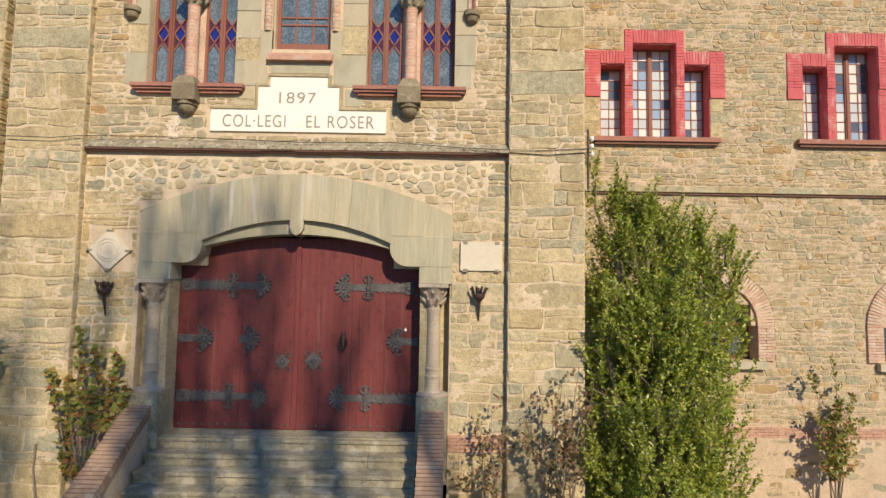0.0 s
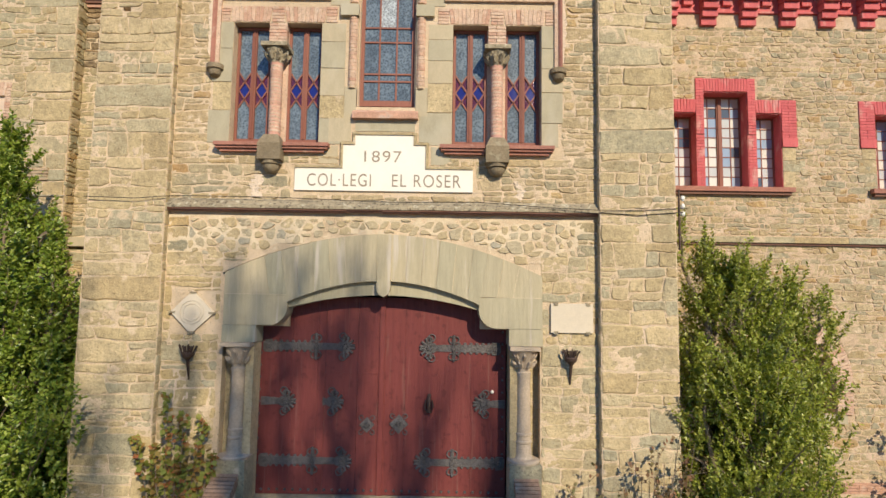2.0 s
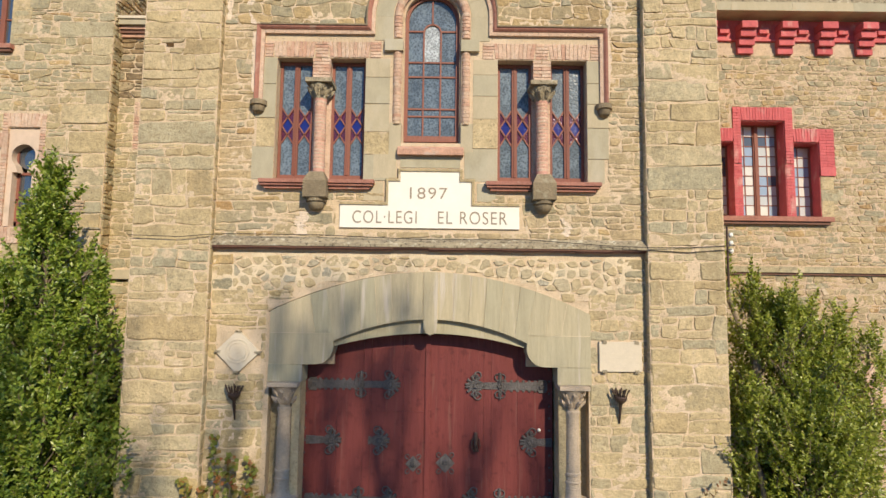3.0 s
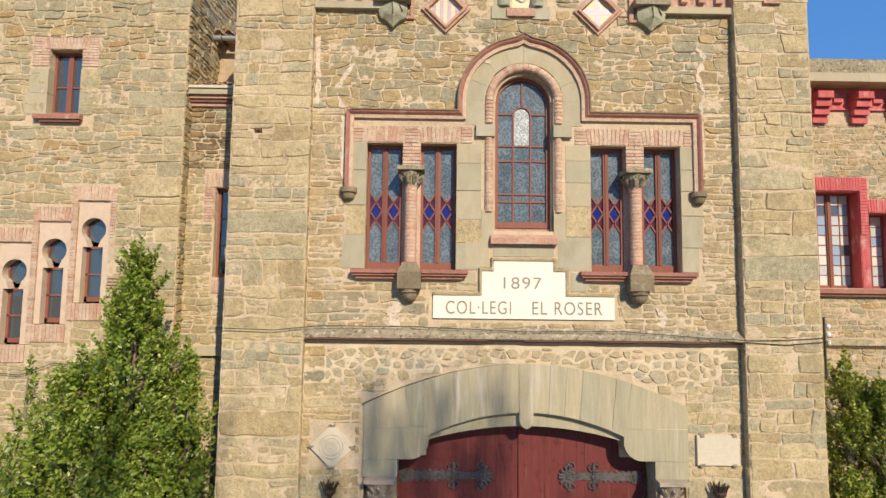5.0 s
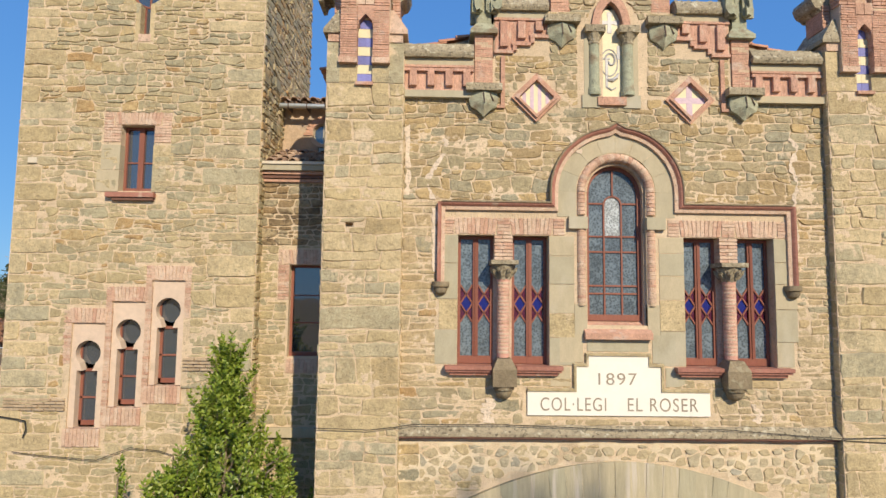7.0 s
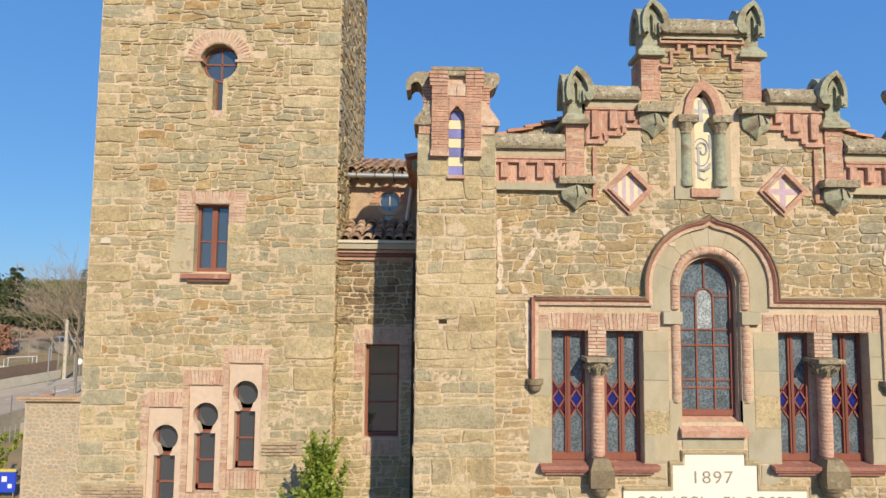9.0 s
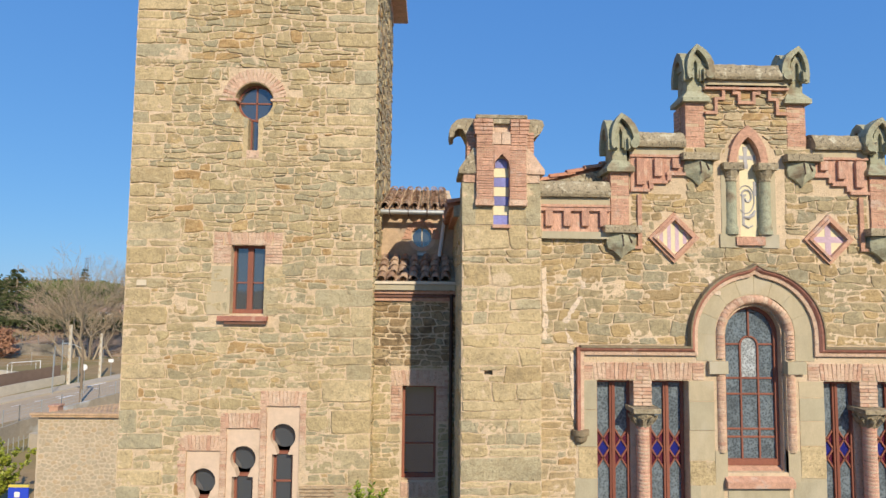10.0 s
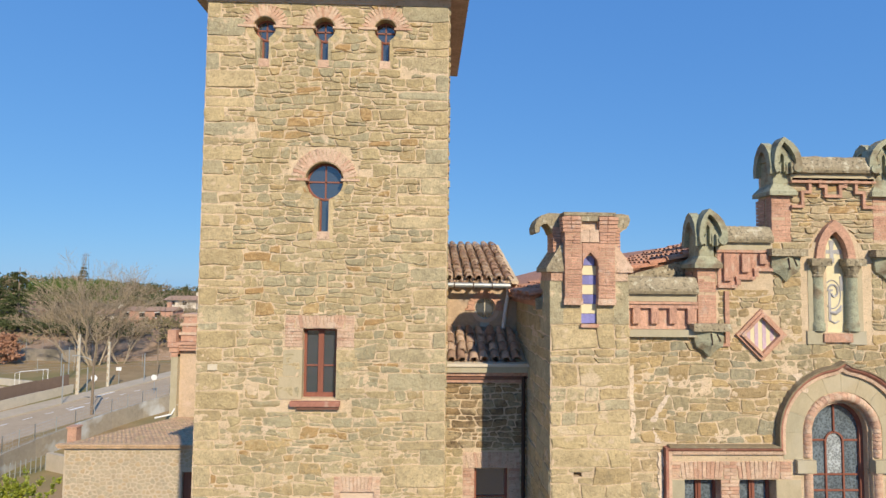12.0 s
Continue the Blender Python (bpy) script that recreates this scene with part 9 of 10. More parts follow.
# block wall with pale paint beside the road
M_BLOCK = material("grey block wall with pale paint", one((0.36, 0.315, 0.245), 0.08), 0.9, 0.4, 10, 0.8, 0.25, stain=((0.56, 0.57, 0.55), 0.55, 0.64, 0.35))
bw = [(-33.2, 24.0), (-33.8, 28.0), (-33.8, 31.0), (-33.5, 35.0), (-33.0, 39.0), (-32.2, 42.5), (-31.2, 45.6), (-30.2, 49.0)]
for i, (a, b) in enumerate(zip(bw, bw[1:])):
    wall_run("block_wall", "grey concrete block wall with patches of pale paint", "wall", a, b, 0, 1.30 + 0.03 * i, 0.22, M_BLOCK, "block walls")
wall_run("garden_wall", "low pale rendered garden wall beside the low building", "wall", (-31.5, 29.0), (-27.8, 27.3), 0, 1.1, 0.3, M_PAVE)
wall_run("court_wall", "low white wall at the end of the sports court", "wall", (-58.0, 58.6), (-48.2, 55.0), 0, 0.75, 0.25, M_CONCRETE)
# wire fences on thin posts
def fence(label, a, b, z0, h, step, rails=5):
    f = thing("wire_fence", label, "fence", group="wire fences")
    a, b = Vector(a), Vector(b)
    n = max(2, int((b - a).length / step))
    for i in range(n + 1):
        p = a.lerp(b, i / n)
        bm = bmesh.new()
        tube(bm, [(p.x, p.y, z0), (p.x, p.y, z0 + h)], 0.03, 5)
        part("post", bm, M_ZINC, f)
    bm = bmesh.new()
    for k in range(rails):
        z = z0 + h * (k + 0.6) / rails
        tube(bm, [(a.x, a.y, z), (b.x, b.y, z)], 0.008, 3)
    for i in range(n * 2):
        p = a.lerp(b, i / (n * 5))
        tube(bm, [(p.x, p.y, z0 + 0.1), (p.x, p.y, z0 + h)], 0.006, 3)
    part("wires", bm, M_ZINC, f)


for a, b in zip(bw, bw[1:]):
    fence("wire fence on thin posts on top of the block wall", a, b, 1.3, 1.15, 1.9)
fence("wire fence round the sports field", (-72, 59), (-43, 73), 0, 1.8, 4.0)
fence("wire fence on the grey wall below the bank", (-78.0, 79.5), (-56.0, 75.4), 1.75, 1.3, 2.5, 9)
fence("low picket fence on the brown lot", (-34.0, 25.0), (-31.6, 28.9), 0, 1.0, 0.28, 2)
# goal
g = thing("football_goal", "white football goal on the sports field", "goal")
bm = bmesh.new()
tube(bm, [(-51.9, 54.9, 0), (-51.9, 54.9, 2.0), (-50.4, 57.3, 1.9), (-50.4, 57.3, 0)], 0.05, 6)
tube(bm, [(-51.9, 54.9, 2.0), (-52.9, 55.6, 1.7), (-52.9, 55.6, 0)], 0.03, 5)
tube(bm, [(-50.4, 57.3, 1.9), (-51.4, 58.0, 1.7), (-51.4, 58.0, 0)], 0.03, 5)
part("frame", bm, M_STEELW, g)
bm = bmesh.new()
bm.faces.new([bm.verts.new(p) for p in ((-72, 40, 0.03), (-52, 40, 0.03), (-49, 54, 0.03), (-60, 59, 0.03))])
tagged(part("sports_court", bm, material("sandy court", one((0.46, 0.35, 0.225), 0.05), 0.95, 0.3, 10, 0.4, 0.2)), "sandy sports court", "court", kind="structure")


def post(name, label, x, y, h, r, mat, cat, group=""):
    p = thing(name, label, cat, group=group)
    bm = bmesh.new()
    tube(bm, [(x, y, 0), (x, y, h)], [r, r * 0.75], 8)
    part("pole", bm, mat, p)
    return p


for x, y, h, r in ((-43.9, 52.2, 6.45, 0.19), (-43.5, 57.2, 5.1, 0.17)):
    p = post("concrete_post", "tall pale concrete utility post", x, y, h, r, M_POLE, "utility post", "utility posts")
    for k in range(int(h / 0.7)):
        # shaded hollows of the post, put on as boxes of a darker colour
        solid("recess", M_ASPHALT, p, [(x - 0.07, x + 0.07, y - r - 0.01, y - r * 0.6, 0.5 + k * 0.7, 0.8 + k * 0.7)], "darker box painted as the shade of a hollow", 0)
for x, y, h in ((-42.6, 47.7, 3.95), (-51.7, 61.7, 3.1), (-51.3, 62.5, 3.8), (-40.8, 60.1, 3.4), (-43.3, 52.9, 2.9)):
    post("lamp_post", "thin grey metal post", x, y, h, 0.07, M_ZINC, "post", "thin posts")
p = post("wooden_pole", "brown wooden pole with a street lamp", -37.28, 43.57, 5.2, 0.12, M_BARK, "utility post")
bm = bmesh.new()
tube(bm, [(-37.28, 43.57, 4.9), (-37.9, 43.3, 5.3), (-38.5, 43.1, 5.45)], 0.03, 5)
part("arm", bm, M_ZINC, p)
solid("lamp_head", M_ZINC, p, [(-38.9, -38.4, 43.0, 43.2, 5.4, 5.5)], bev=0.02)
post("brown_pole", "slender brown wooden pole at the roadside", -40.7, 63.2, 6.9, 0.07, M_BARK, "post", "thin posts")
for x, y, h in ((-36.3, 53.2, 1.9), (-39.6, 47.8, 2.75)):
    p = post("road_sign", "round white road sign on a post", x, y, h, 0.035, M_ZINC, "road sign", "road signs")
    bm = bmesh.new()
    tube(bm, [(x, y - 0.05, h - 0.15), (x, y - 0.08, h - 0.15)], 0.31, 18)
    part("disc", bm, M_STEELW, p, "plain white disc")
p = post("road_sign", "small rectangular white road sign", -42.8, 58.2, 2.0, 0.035, M_ZINC, "road sign", "road signs")
solid("plate", M_STEELW, p, [(-43.1, -42.5, 58.1, 58.15, 1.65, 2.05)], bev=0)
b = thing("blue_board", "blue enamel notice board with plain white marks", "sign")
solid("board", M_BLUEPAINT, b, [(-25.3, -24.35, 18.6, 18.65, 0.3, 1.25)], bev=0.01)
solid("post", M_ZINC, b, [(-25.2, -25.15, 18.66, 18.7, 0, 1.2)], bev=0)
solid("post", M_ZINC, b, [(-24.5, -24.45, 18.66, 18.7, 0, 1.2)], bev=0)
solid("mark", M_STEELW, b, [(-25.0, -24.75, 18.59, 18.602, 0.8, 1.05)], bev=0)
solid("mark", M_STEELW, b, [(-24.7, -24.5, 18.59, 18.602, 0.5, 0.7)], bev=0)
solid("top_strip", material("yellow enamel", one((0.62, 0.52, 0.12), 0.05), 0.5, 0, 20, 2, 0.1), b, [(-25.3, -24.35, 18.59, 18.66, 1.26, 1.38)], "yellow strip", 0.01)

# low building behind the tower, its roof falling to the rear
lb = thing("low_building", "low rubble stone building with a shallow clay tile roof", "building")
bm = bmesh.new()
cells(bm, -23.4, -9.0, 0, 4.8, [(-18.0, -16.9, 0, 3.7)], 17.6, 18.0)
lo_ = [bm.verts.new(p) for p in ((-23.4, 18.0, 0), (-23.4, 29.6, 0), (-23.4, 29.6, 3.15), (-23.4, 18.0, 4.8), (-23.3, 18.0, 0), (-23.3, 29.6, 0), (-23.3, 29.6, 3.15), (-23.3, 18.0, 4.8))]
for q in ((0, 1, 2, 3), (4, 5, 6, 7), (0, 1, 5, 4), (1, 2, 6, 5), (2, 3, 7, 6), (3, 0, 4, 7)):
    bm.faces.new([lo_[i] for i in q])
box(bm, -23.3, -9.0, 29.2, 29.6, 0, 3.15)
part("wall", bm, material("greyish pink mortar", one((0.52, 0.43, 0.32), 0.05), 0.95, 0.8, 60, 1.4, 0.25), lb, "pinkish pale mortar")
masonry(lb, material("small grey field stone", [(0.0, (0.44, 0.36, 0.25)), (0.6, (0.40, 0.345, 0.25)), (1.0, (0.46, 0.35, 0.22))], 0.9, 0.4, 40, 2, 0.25), front(17.6), polygonal((-23.35, -14.0, 0.3, 4.7), random.Random(3), 0.21, 1.3), [(-18.1, -16.8, 0, 3.9)], joint=0.03, proud=0.014, seed=70)
solid("door", M_WOOD, lb, [(-18.0, -16.9, 17.75, 17.8, 0, 3.7)], "dark brown door", 0)
bm = bmesh.new()
v = [bm.verts.new(p) for p in ((-23.62, 17.4, 4.83), (-9, 17.4, 4.83), (-9, 29.9, 3.08), (-23.62, 29.9, 3.08), (-23.62, 17.4, 4.96), (-9, 17.4, 4.96), (-9, 29.9, 3.21), (-23.62, 29.9, 3.21))]
for q in ((0, 1, 2, 3), (4, 5, 6, 7), (0, 1, 5, 4), (1, 2, 6, 5), (2, 3, 7, 6), (3, 0, 4, 7)):
    bm.faces.new([v[i] for i in q])
M_OLDROOF = material("old weathered clay roof", [(0.0, (0.43, 0.28, 0.165)), (0.6, (0.52, 0.355, 0.22)), (1.0, (0.36, 0.24, 0.15))], 0.95, 0.8, 30, 2.0, 0.5, stain=((0.40, 0.31, 0.16), 0.5, 0.7, 1.5))
rf = part("roof", bm, M_OLDROOF, lb, "weathered clay roof")
tv, tf = [], []
for c in range(38):
    for r in range(30):
        m = pose(-23.5 + c * 0.22 + RND.uniform(-0.02, 0.02), 29.8 - r * 0.41 + RND.uniform(-0.03, 0.03), 3.215 + r * 0.0574, -8, 0, 180 + RND.uniform(-3, 3)) @ Matrix.Diagonal((1.0, 1.1, 0.7, 1))
        b0 = len(tv)
        tv += [tuple(m @ w.co) for w in TILE.vertices]
        tf += [tuple(i + b0 for i in f.vertices) for f in TILE.polygons]
tagged(raw("tiles", tv, tf, M_OLDROOF, rf), kind="stuff")

solid("verge", M_OLDROOF, lb, [(-23.66, -9, 17.36, 17.6, 4.93, 5.02)], "ochre tile verge", 0.02)

bp_ = thing("brick_pillar", "red brick gate pillar behind the low building", "pillar")
solid("pillar", M_REDBRICK, bp_, [(-28.75, -28.2, 26.4, 26.9, 0, 3.35)], bev=0.01)
solid("cap", M_REDBRICK, bp_, [(-28.8, -28.15, 26.35, 26.95, 3.354, 3.45)], bev=0.01)

# rear building with brick cornice
an = thing("rear_building", "rendered rear building with brick cornice and stepped chimney", "building")
solid("wall", M_PINKMORTAR, an, [(-23.84, -13.33, 30.38, 40.06, 0, 7.91)], "ochre rendered wall", 0)
solid("corner_pier", M_GREEN, an, [(-24.23, -23.78, 30.0, 30.75, 0, 7.41)], "grey stone corner pier", 0.02)
for k in range(3):
    solid("cornice", M_REDBRICK, an, [(-23.75, -13.33, 30.0 - 0.088 * k, 30.5, 7.68 + 0.201 * k, 7.86 + 0.201 * k)], "red brick cornice", 0.01)
    solid("corbel", M_REDBRICK, an, [(-24.25 - 0.088 * k, -23.78 + 0.038 * k, 29.97 - 0.075 * k, 30.75, 7.24 + 0.34 * k, 7.56 + 0.34 * k)], "red brick corbel", 0.02)
    solid("chimney", M_REDBRICK, an, [(-23.67 + 0.075 * k, -21.64, 30.12, 31.51, 8.29 + 0.629 * k, 8.74 + 0.629 * k)], "stepped brick chimney", 0.01)
    solid("chimney_band", M_BRICK, an, [(-23.78 + 0.075 * k, -21.51, 30.04, 31.6, 8.74 + 0.629 * k, 8.92 + 0.629 * k)], "brick band", 0.01)
solid("cap", M_REDBRICK, an, [(-24.47, -23.9, 29.87, 30.63, 8.26, 9.10)], "small brick cap", 0.03)
bm = bmesh.new()
tube(bm, [(-23.8, 30.2, 4.0), (-24.0, 29.8, 3.4), (-24.9, 29.4, 3.25)], 0.06, 6)
part("downpipe", bm, M_STEELW, an)

# distance: houses, trees, woods, pylon
M_HOUSE = material("terracotta house render", one((0.50, 0.29, 0.21), 0.2), 0.9, 0.2, 20, 1, 0.15)


M_PALEHOUSE = material("pale house render", one((0.62, 0.56, 0.47), 0.08), 0.9, 0.2, 20, 1, 0.15)
M_FARROOF = material("dull far roof tile", one((0.36, 0.235, 0.17), 0.12), 0.95, 0.3, 20, 1.5, 0.25)


def house(x, y, z, w, d, h, wall_mat, label, rise=1.2, eave=0.6):
    o = thing("house", label, "house", group="far houses")
    solid("wall", wall_mat, o, [(x - w / 2, x + w / 2, y, y + d, z - 2, z + h)], bev=0)
    bm = bmesh.new()
    x0, x1, y0, y1, ze = x - w / 2 - eave, x + w / 2 + eave, y - eave, y + d + eave, z + h
    v = [bm.verts.new(p) for p in ((x0, y0, ze), (x1, y0, ze), (x1, y1, ze), (x0, y1, ze), (x0, (y0 + y1) / 2, ze + rise), (x1, (y0 + y1) / 2, ze + rise))]
    for q in ((0, 1, 5, 4), (1, 2, 5), (2, 3, 4, 5), (3, 0, 4), (0, 1, 2, 3)):
        bm.faces.new([v[i] for i in q])
    part("roof", bm, M_FARROOF, o, "dull red tile roof")
    for k in range(max(1, int(w / 3.0))):
        wx = x - w / 2 + 1.5 + k * 3.0
        solid("window", M_DARK, o, [(wx - 0.5, wx + 0.5, y - 0.04, y, z + h - 1.3, z + h - 0.35)], "dark window", 0)
        solid("window_frame", M_STEELW, o, [(wx - 0.6, wx + 0.6, y - 0.06, y - 0.041, z + h - 0.35, z + h - 0.22), (wx - 0.6, wx + 0.6, y - 0.06, y - 0.041, z + h - 1.42, z + h - 1.3)], "white frame", 0)
    solid("chimney", wall_mat, o, [(x + w * 0.28, x + w * 0.28 + 0.7, y + d * 0.5, y + d * 0.5 + 0.7, ze, ze + rise + 0.9)], "square chimney", 0)


house(-62.5, 104, 3.0, 10.5, 5, 2.9, M_HOUSE, "low terracotta house with a dull red roof on the bank", 0.7, 0.3)
house(-70.5, 105, 3.0, 3.4, 4, 2.2, M_PALEHOUSE, "small pale outbuilding beside the terracotta house", 0.8)
house(-71.5, 141, 4.0, 7.5, 8, 2.6, M_PALEHOUSE, "pale house with wide eaves on the wooded slope", 1.0, 1.0)
house(-86, 100, 3.0, 5, 6, 2.6, M_HOUSE, "house half hidden by conifers")

# wooded hill
M_BAREWOOD = material("leafless winter wood", [(0.0, (0.17, 0.13, 0.085)), (0.6, (0.25, 0.19, 0.125)), (1.0, (0.17, 0.165, 0.075))], 0.9, 0, 40, 0.3, 0.25)
rw = random.Random(77)
HILL_Y, HILL_H = (125, 150, 175, 200, 240, 300, 420), (0, 0.2, 1.5, 3.0, 3.6, 2.5, -6.0)


def hill_z(x, y):
    swell = 1 + 0.35 * math.sin(x * 0.045 + 1.2) + 0.25 * noise.noise(Vector((x * 0.02, y * 0.01, 3)))
    knoll = 7.0 * math.exp(-((x + 162) / 26) ** 2 - ((y - 230) / 70) ** 2)
    return float(np.interp(y, HILL_Y, HILL_H)) * swell * 0.45 + knoll


bm = bmesh.new()
rows = [[bm.verts.new((x, y, hill_z(x, y))) for x in range(-520, 241, 10)] for y in HILL_Y]
for a, b in zip(rows, rows[1:]):
    for i in range(len(a) - 1):
        bm.faces.new((a[i], a[i + 1], b[i + 1], b[i]))
tagged(part("wooded_hill", bm, M_SOIL, smooth=True), "low wooded hill in the distance", "hill", kind="structure")


# earth bank behind the sports field, with a grey wall along part of its foot
BANK_X, BANK_FOOT = (-120, -66, -52, -45, -30, -15), (88, 77.2, 75.0, 77.0, 86, 94)
BANK_D, BANK_H = (0, 3, 7, 10, 14, 50, 80), (-0.3, 0.8, 2.1, 3.0, 3.4, 3.5, -0.3)


def bank_z(x, y):
    d = y - float(np.interp(x, BANK_X, BANK_FOOT))
    return float(np.interp(d, BANK_D, BANK_H)) + (0.35 * noise.noise(Vector((x * 0.23, y * 0.23, 7))) if 1 < d < 60 else 0)


bm = bmesh.new()
rows = [[bm.verts.new((x * 1.5, float(np.interp(x * 1.5, BANK_X, BANK_FOOT)) + d, bank_z(x * 1.5, float(np.interp(x * 1.5, BANK_X, BANK_FOOT)) + d))) for x in range(-80, -9)] for d in (0, 1.5, 3, 4.5, 6, 7.5, 9, 10.5, 12, 14, 20, 30, 50, 80)]
for a, b in zip(rows, rows[1:]):
    for i in range(len(a) - 1):
        bm.faces.new((a[i], a[i + 1], b[i + 1], b[i]))
tagged(part("earth_bank", bm, material("bare earth and leaf litter", one((0.315, 0.22, 0.145), 0.1), 0.95, 0.6, 6, 0.5, 0.4, stain=((0.18, 0.13, 0.085), 0.5, 0.62, 0.45), spec=0.05), smooth=True), "brown earth bank with dead leaves", "bank", kind="structure")
wall_run("bank_wall", "grey concrete wall along the foot of the bank", "wall", (-80.0, 79.6), (-56.0, 75.1), 0, 1.75, 0.3, material("weathered grey concrete", one((0.33, 0.29, 0.235), 0.08), 0.95, 0.5, 8, 0.5, 0.3, stain=((0.20, 0.18, 0.14), 0.5, 0.65, 0.4)))


def clumps(name, mat, label, spots, seed, size, per):
    s = [((x + rw.gauss(0, r * 0.42), y + rw.gauss(0, r * 0.42), z + rw.gauss(0, h * 0.3)), (rw.gauss(0, 1), rw.gauss(0, 1), rw.uniform(0, 1.2))) for x, y, z, r, h in spots for _ in range(per)]
    ob = leaves(name, mat, None, s, seed, size, 0.7, 7, size * 1.4)
    return tagged(ob, label, "trees", kind="stuff")


spots, brown = [], []
for _ in range(1000):
    x, y = rw.uniform(-420, 120), rw.uniform(172, 300)
    (spots if rw.random() < 0.5 else brown).append((x, y, hill_z(x, y) + rw.uniform(0.4, 2.4) + 2.6 * max(0, 0.3 + noise.noise(Vector((x * 0.06, y * 0.05, 1)))), 4.0, 2.4))
clumps("far_woods", M_CONIFER, "dark green woods on the hill", spots, 21, 0.6, 40)
clumps("bare_woods", M_BAREWOOD, "brown leafless woods on the hill", brown, 25, 0.55, 40)
spots = [(rw.uniform(-134, -112), rw.uniform(162, 188), rw.uniform(4.5, 10.8), 4.0, 1.6) for _ in range(52)]
clumps("pine_grove", M_PINE, "green umbrella pines", spots, 22, 0.5, 60)
spots = []
for _ in range(150):
    x, y = rw.uniform(-95, -40), rw.uniform(82, 128)
    spots.append((x, y, bank_z(x, y) + rw.uniform(0.2, 1.3), 2.4, 1.2))
clumps("brown_scrub", M_BAREWOOD, "brown winter scrub on the bank", spots, 23, 0.3, 40)
spots = [(x, 92 + 0.2 * x + rw.gauss(0, 0.4), 3.0 + rw.uniform(0.2, 1.6), 1.2, 0.9) for x in np.arange(-84, -54, 0.7)]
spots = [(x, float(np.interp(x, BANK_X, BANK_FOOT)) + 9 + rw.gauss(0, 0.5), z, r, h) for x, y, z, r, h in spots]
clumps("dark_hedge", M_CONIFER, "dark green hedge on top of the bank", spots, 26, 0.3, 45)
spots = []
for _ in range(26):
    f = rw.random()
    spots.append((-66.2 + rw.gauss(0, 0.9 * (1.15 - f)), 72.6 + rw.gauss(0, 0.7), 0.3 + 3.6 * f, 0.9, 0.6))
clumps("russet_shrub", material("russet oak leaf", [(0.0, (0.31, 0.155, 0.095)), (1.0, (0.40, 0.225, 0.145))], 0.8, 0, 20, 1, 0.2), "russet leaved shrub", spots, 24, 0.22, 70)


def conifer(x, y, h, r, seed):
    t = thing("conifer", "tall dark conifer with drooping boughs", "tree", group="conifers")
    rnd = random.Random(seed)
    bm = bmesh.new()
    tube(bm, [(x, y, 0), (x, y, h)], [0.35, 0.05], 7)
    part("trunk", bm, M_BARK, t)
    s = []
    tiers = 15
    for k in range(tiers):
        f = k / tiers
        for _ in range(int(13 - 7 * f)):
            z = h * (0.1 + 0.88 * f) + rnd.gauss(0, 0.12)
            rr = r * (1 - f) ** 0.85 * rnd.uniform(0.65, 1.15) + 0.2
            a = rnd.uniform(0, 2 * math.pi)
            for q in np.linspace(0.1, 1, 10):
                s.append(((x + rr * q * math.cos(a) + rnd.gauss(0, 0.2 * q), y + rr * q * math.sin(a) + rnd.gauss(0, 0.2 * q), z + 0.12 * rr * q - 0.3 * rr * q * q + rnd.gauss(0, 0.07)), (math.cos(a), math.sin(a), rnd.uniform(-0.5, 0.2))))
    leaves("crown", M_CONIFER, t, s, seed, 0.32, 0.35, 10, 0.45)


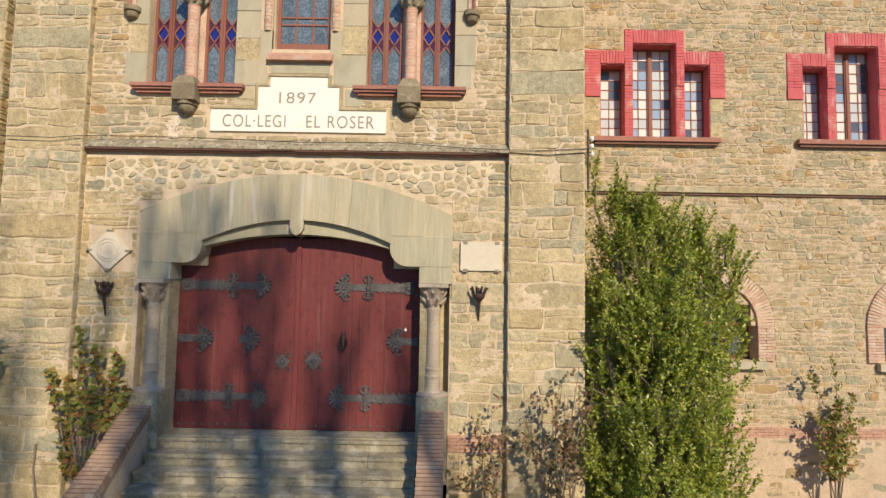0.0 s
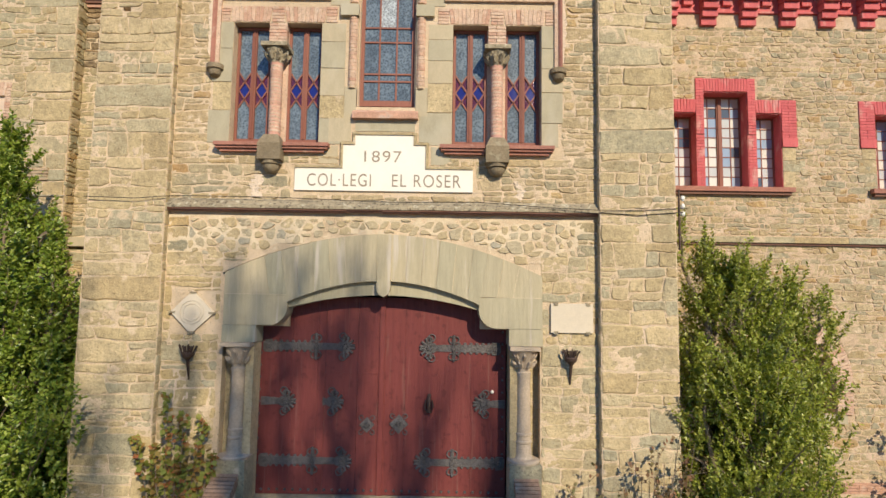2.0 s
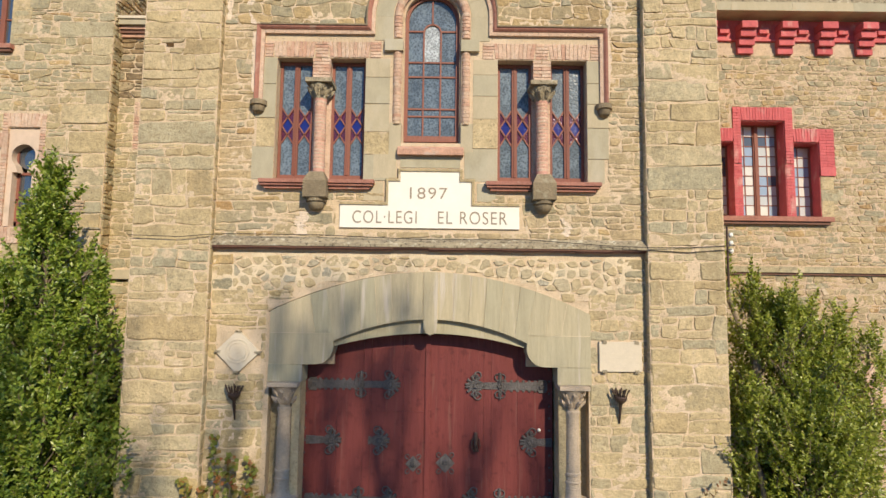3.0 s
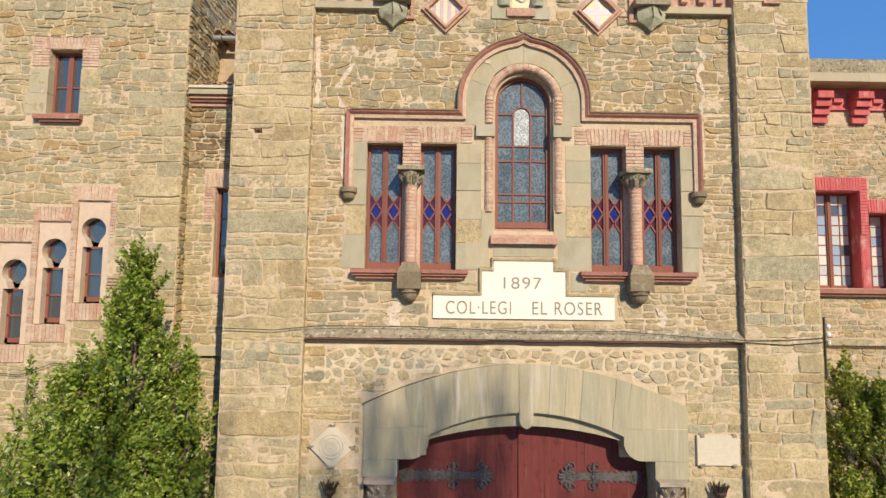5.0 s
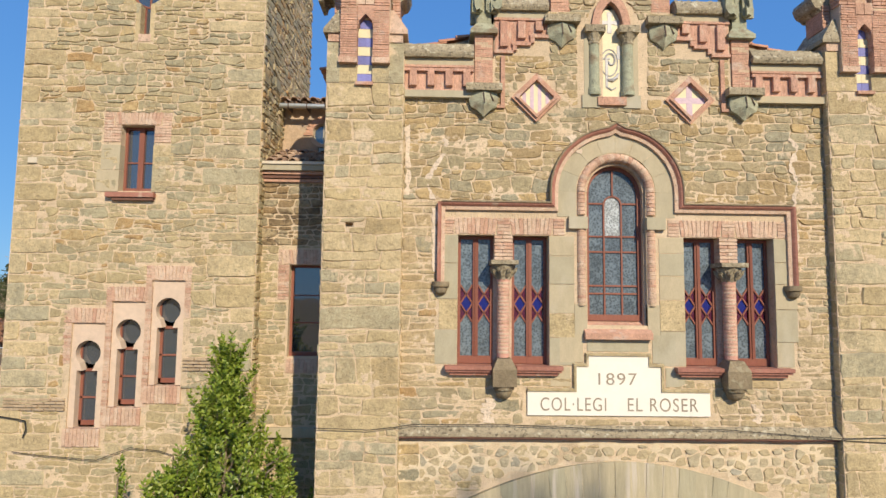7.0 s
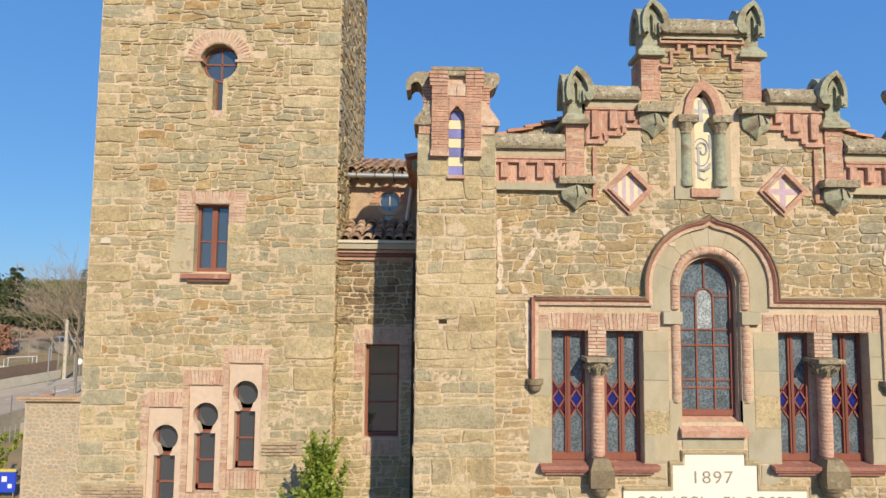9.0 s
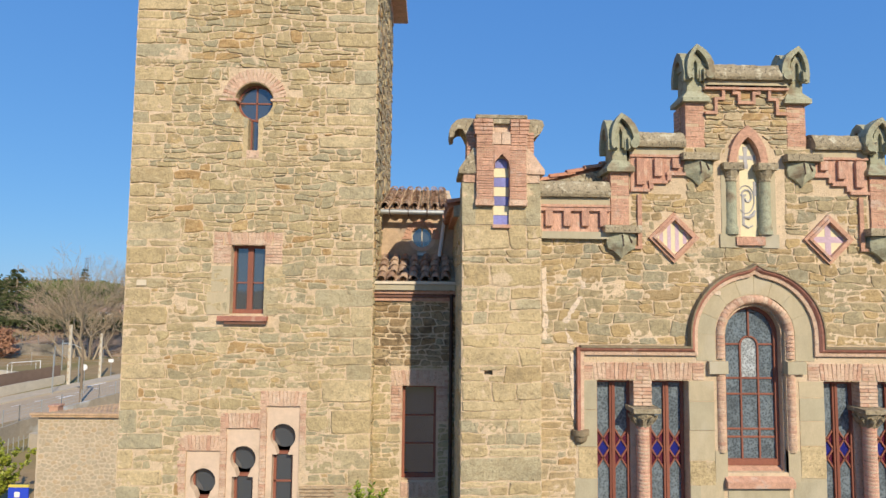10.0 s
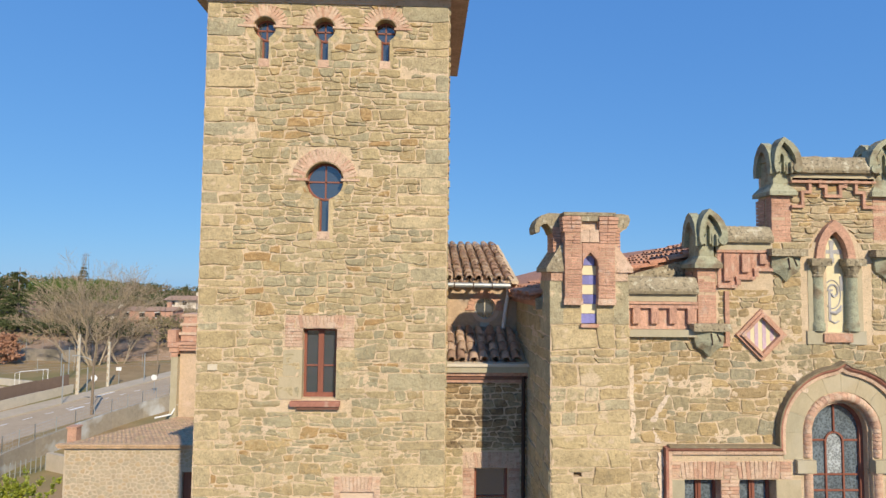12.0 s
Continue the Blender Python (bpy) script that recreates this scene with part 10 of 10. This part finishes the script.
for i, (x, y, h, r) in enumerate(((-82.5, 97, 14.2, 3.6), (-87, 97, 13.8, 4.0), (-91, 101, 15.0, 4.2), (-97, 102, 14.0, 4.4), (-85, 107, 11.0, 3.2), (-133, 200, 17.0, 3.6))):
    conifer(x, y, h, r, 40 + i)
def bare_clump(label, root, height, stems, lean, seed, depth=6):
    """A leafless tree of several stems that fan out from one foot into fine upswept twigs."""
    t = thing("bare_tree", label, "tree", group="bare trees")
    rnd = random.Random(seed)
    bt = bmesh.new()

    def grow(bm, p, d, ln, r, k):
        m = p + d * ln * 0.5 + Vector((rnd.gauss(0, 0.04), rnd.gauss(0, 0.04), 0.02)) * ln
        q = p + d * ln
        tube(bm, [p, m, q], [r, r * 0.85, r * 0.7], 5 if k > depth - 2 else 3)
        if k == 0:
            return
        for i in range(3 if rnd.random() < 0.8 else 2):
            e = (d + Vector((rnd.gauss(0, 0.36), rnd.gauss(0, 0.36), rnd.uniform(-0.22, 0.22)))).normalized()
            grow(bt, q if i < 2 else m, e, ln * rnd.uniform(0.66, 0.88), max(0.012, r * 0.58), k - 1)

    for i in range(stems):
        bm = bmesh.new()
        a = 2 * math.pi * (i + rnd.uniform(-0.3, 0.3)) / stems
        o = Vector((math.cos(a), math.sin(a), 0))
        grow(bm, Vector(root) + o * 0.25 * stems ** 0.5, (o * lean * rnd.uniform(0.3, 1.0) + Vector((0, 0, 1))).normalized(), height * rnd.uniform(0.21, 0.27), height * 0.0085, depth)
        part("trunk", bm, M_FARTWIG, t)
    tagged(part("twigs", bt, M_FARTWIG, t, "fine bare pale twigs"), kind="stuff")


bare_clump("wide bare tree of many stems beside the sports field", (-54.0, 72.6, 0), 16.8, 7, 0.66, 50)
bare_clump("bare tree of several stems beside a wider one", (-51.0, 74.0, 0), 9.5, 4, 0.8, 51)
bare_clump("bare tree of several stems beside a wider one", (-57.2, 73.4, 0), 12.0, 3, 0.7, 52)
for i, (x, y, h) in enumerate(((-47.0, 92, 7.5), (-44.0, 84, 6.0), (-66.0, 92, 8.0), (-55.0, 96, 9.0), (-76, 96, 8.5))):
    bare_clump("bare tree on the bank", (x, y, bank_z(x, y) - 0.2), h, 3, 0.5, 53 + i, 5)
py = thing("pylon", "distant lattice power pylon on the hill", "pylon")
bm = bmesh.new()
for sx in (-1, 1):
    for sy in (-1, 1):
        tube(bm, [(-192.5 + sx * 1.7, 300 + sy * 2.2, 0), (-192.5 + sx * 0.6, 300 + sy * 0.6, 25.2)], 0.09, 3)
for k in range(8):
    z = 6 + k * 2.3
    w = 1.7 - 1.1 * (z - 4) / 21
    tube(bm, [(-192.5 - w, 298, z), (-192.5 + w, 298, z + 2.2)], 0.1, 3)
    tube(bm, [(-192.5 + w, 298, z), (-192.5 - w, 298, z + 2.2)], 0.1, 3)
for z in (19, 21.5, 24):
    tube(bm, [(-194.7, 300, z), (-190.3, 300, z)], 0.1, 3)
part("lattice", bm, material("weathered grey steel", one((0.17, 0.19, 0.23), 0.05), 0.7, 0, 20, 2, 0.1), py)
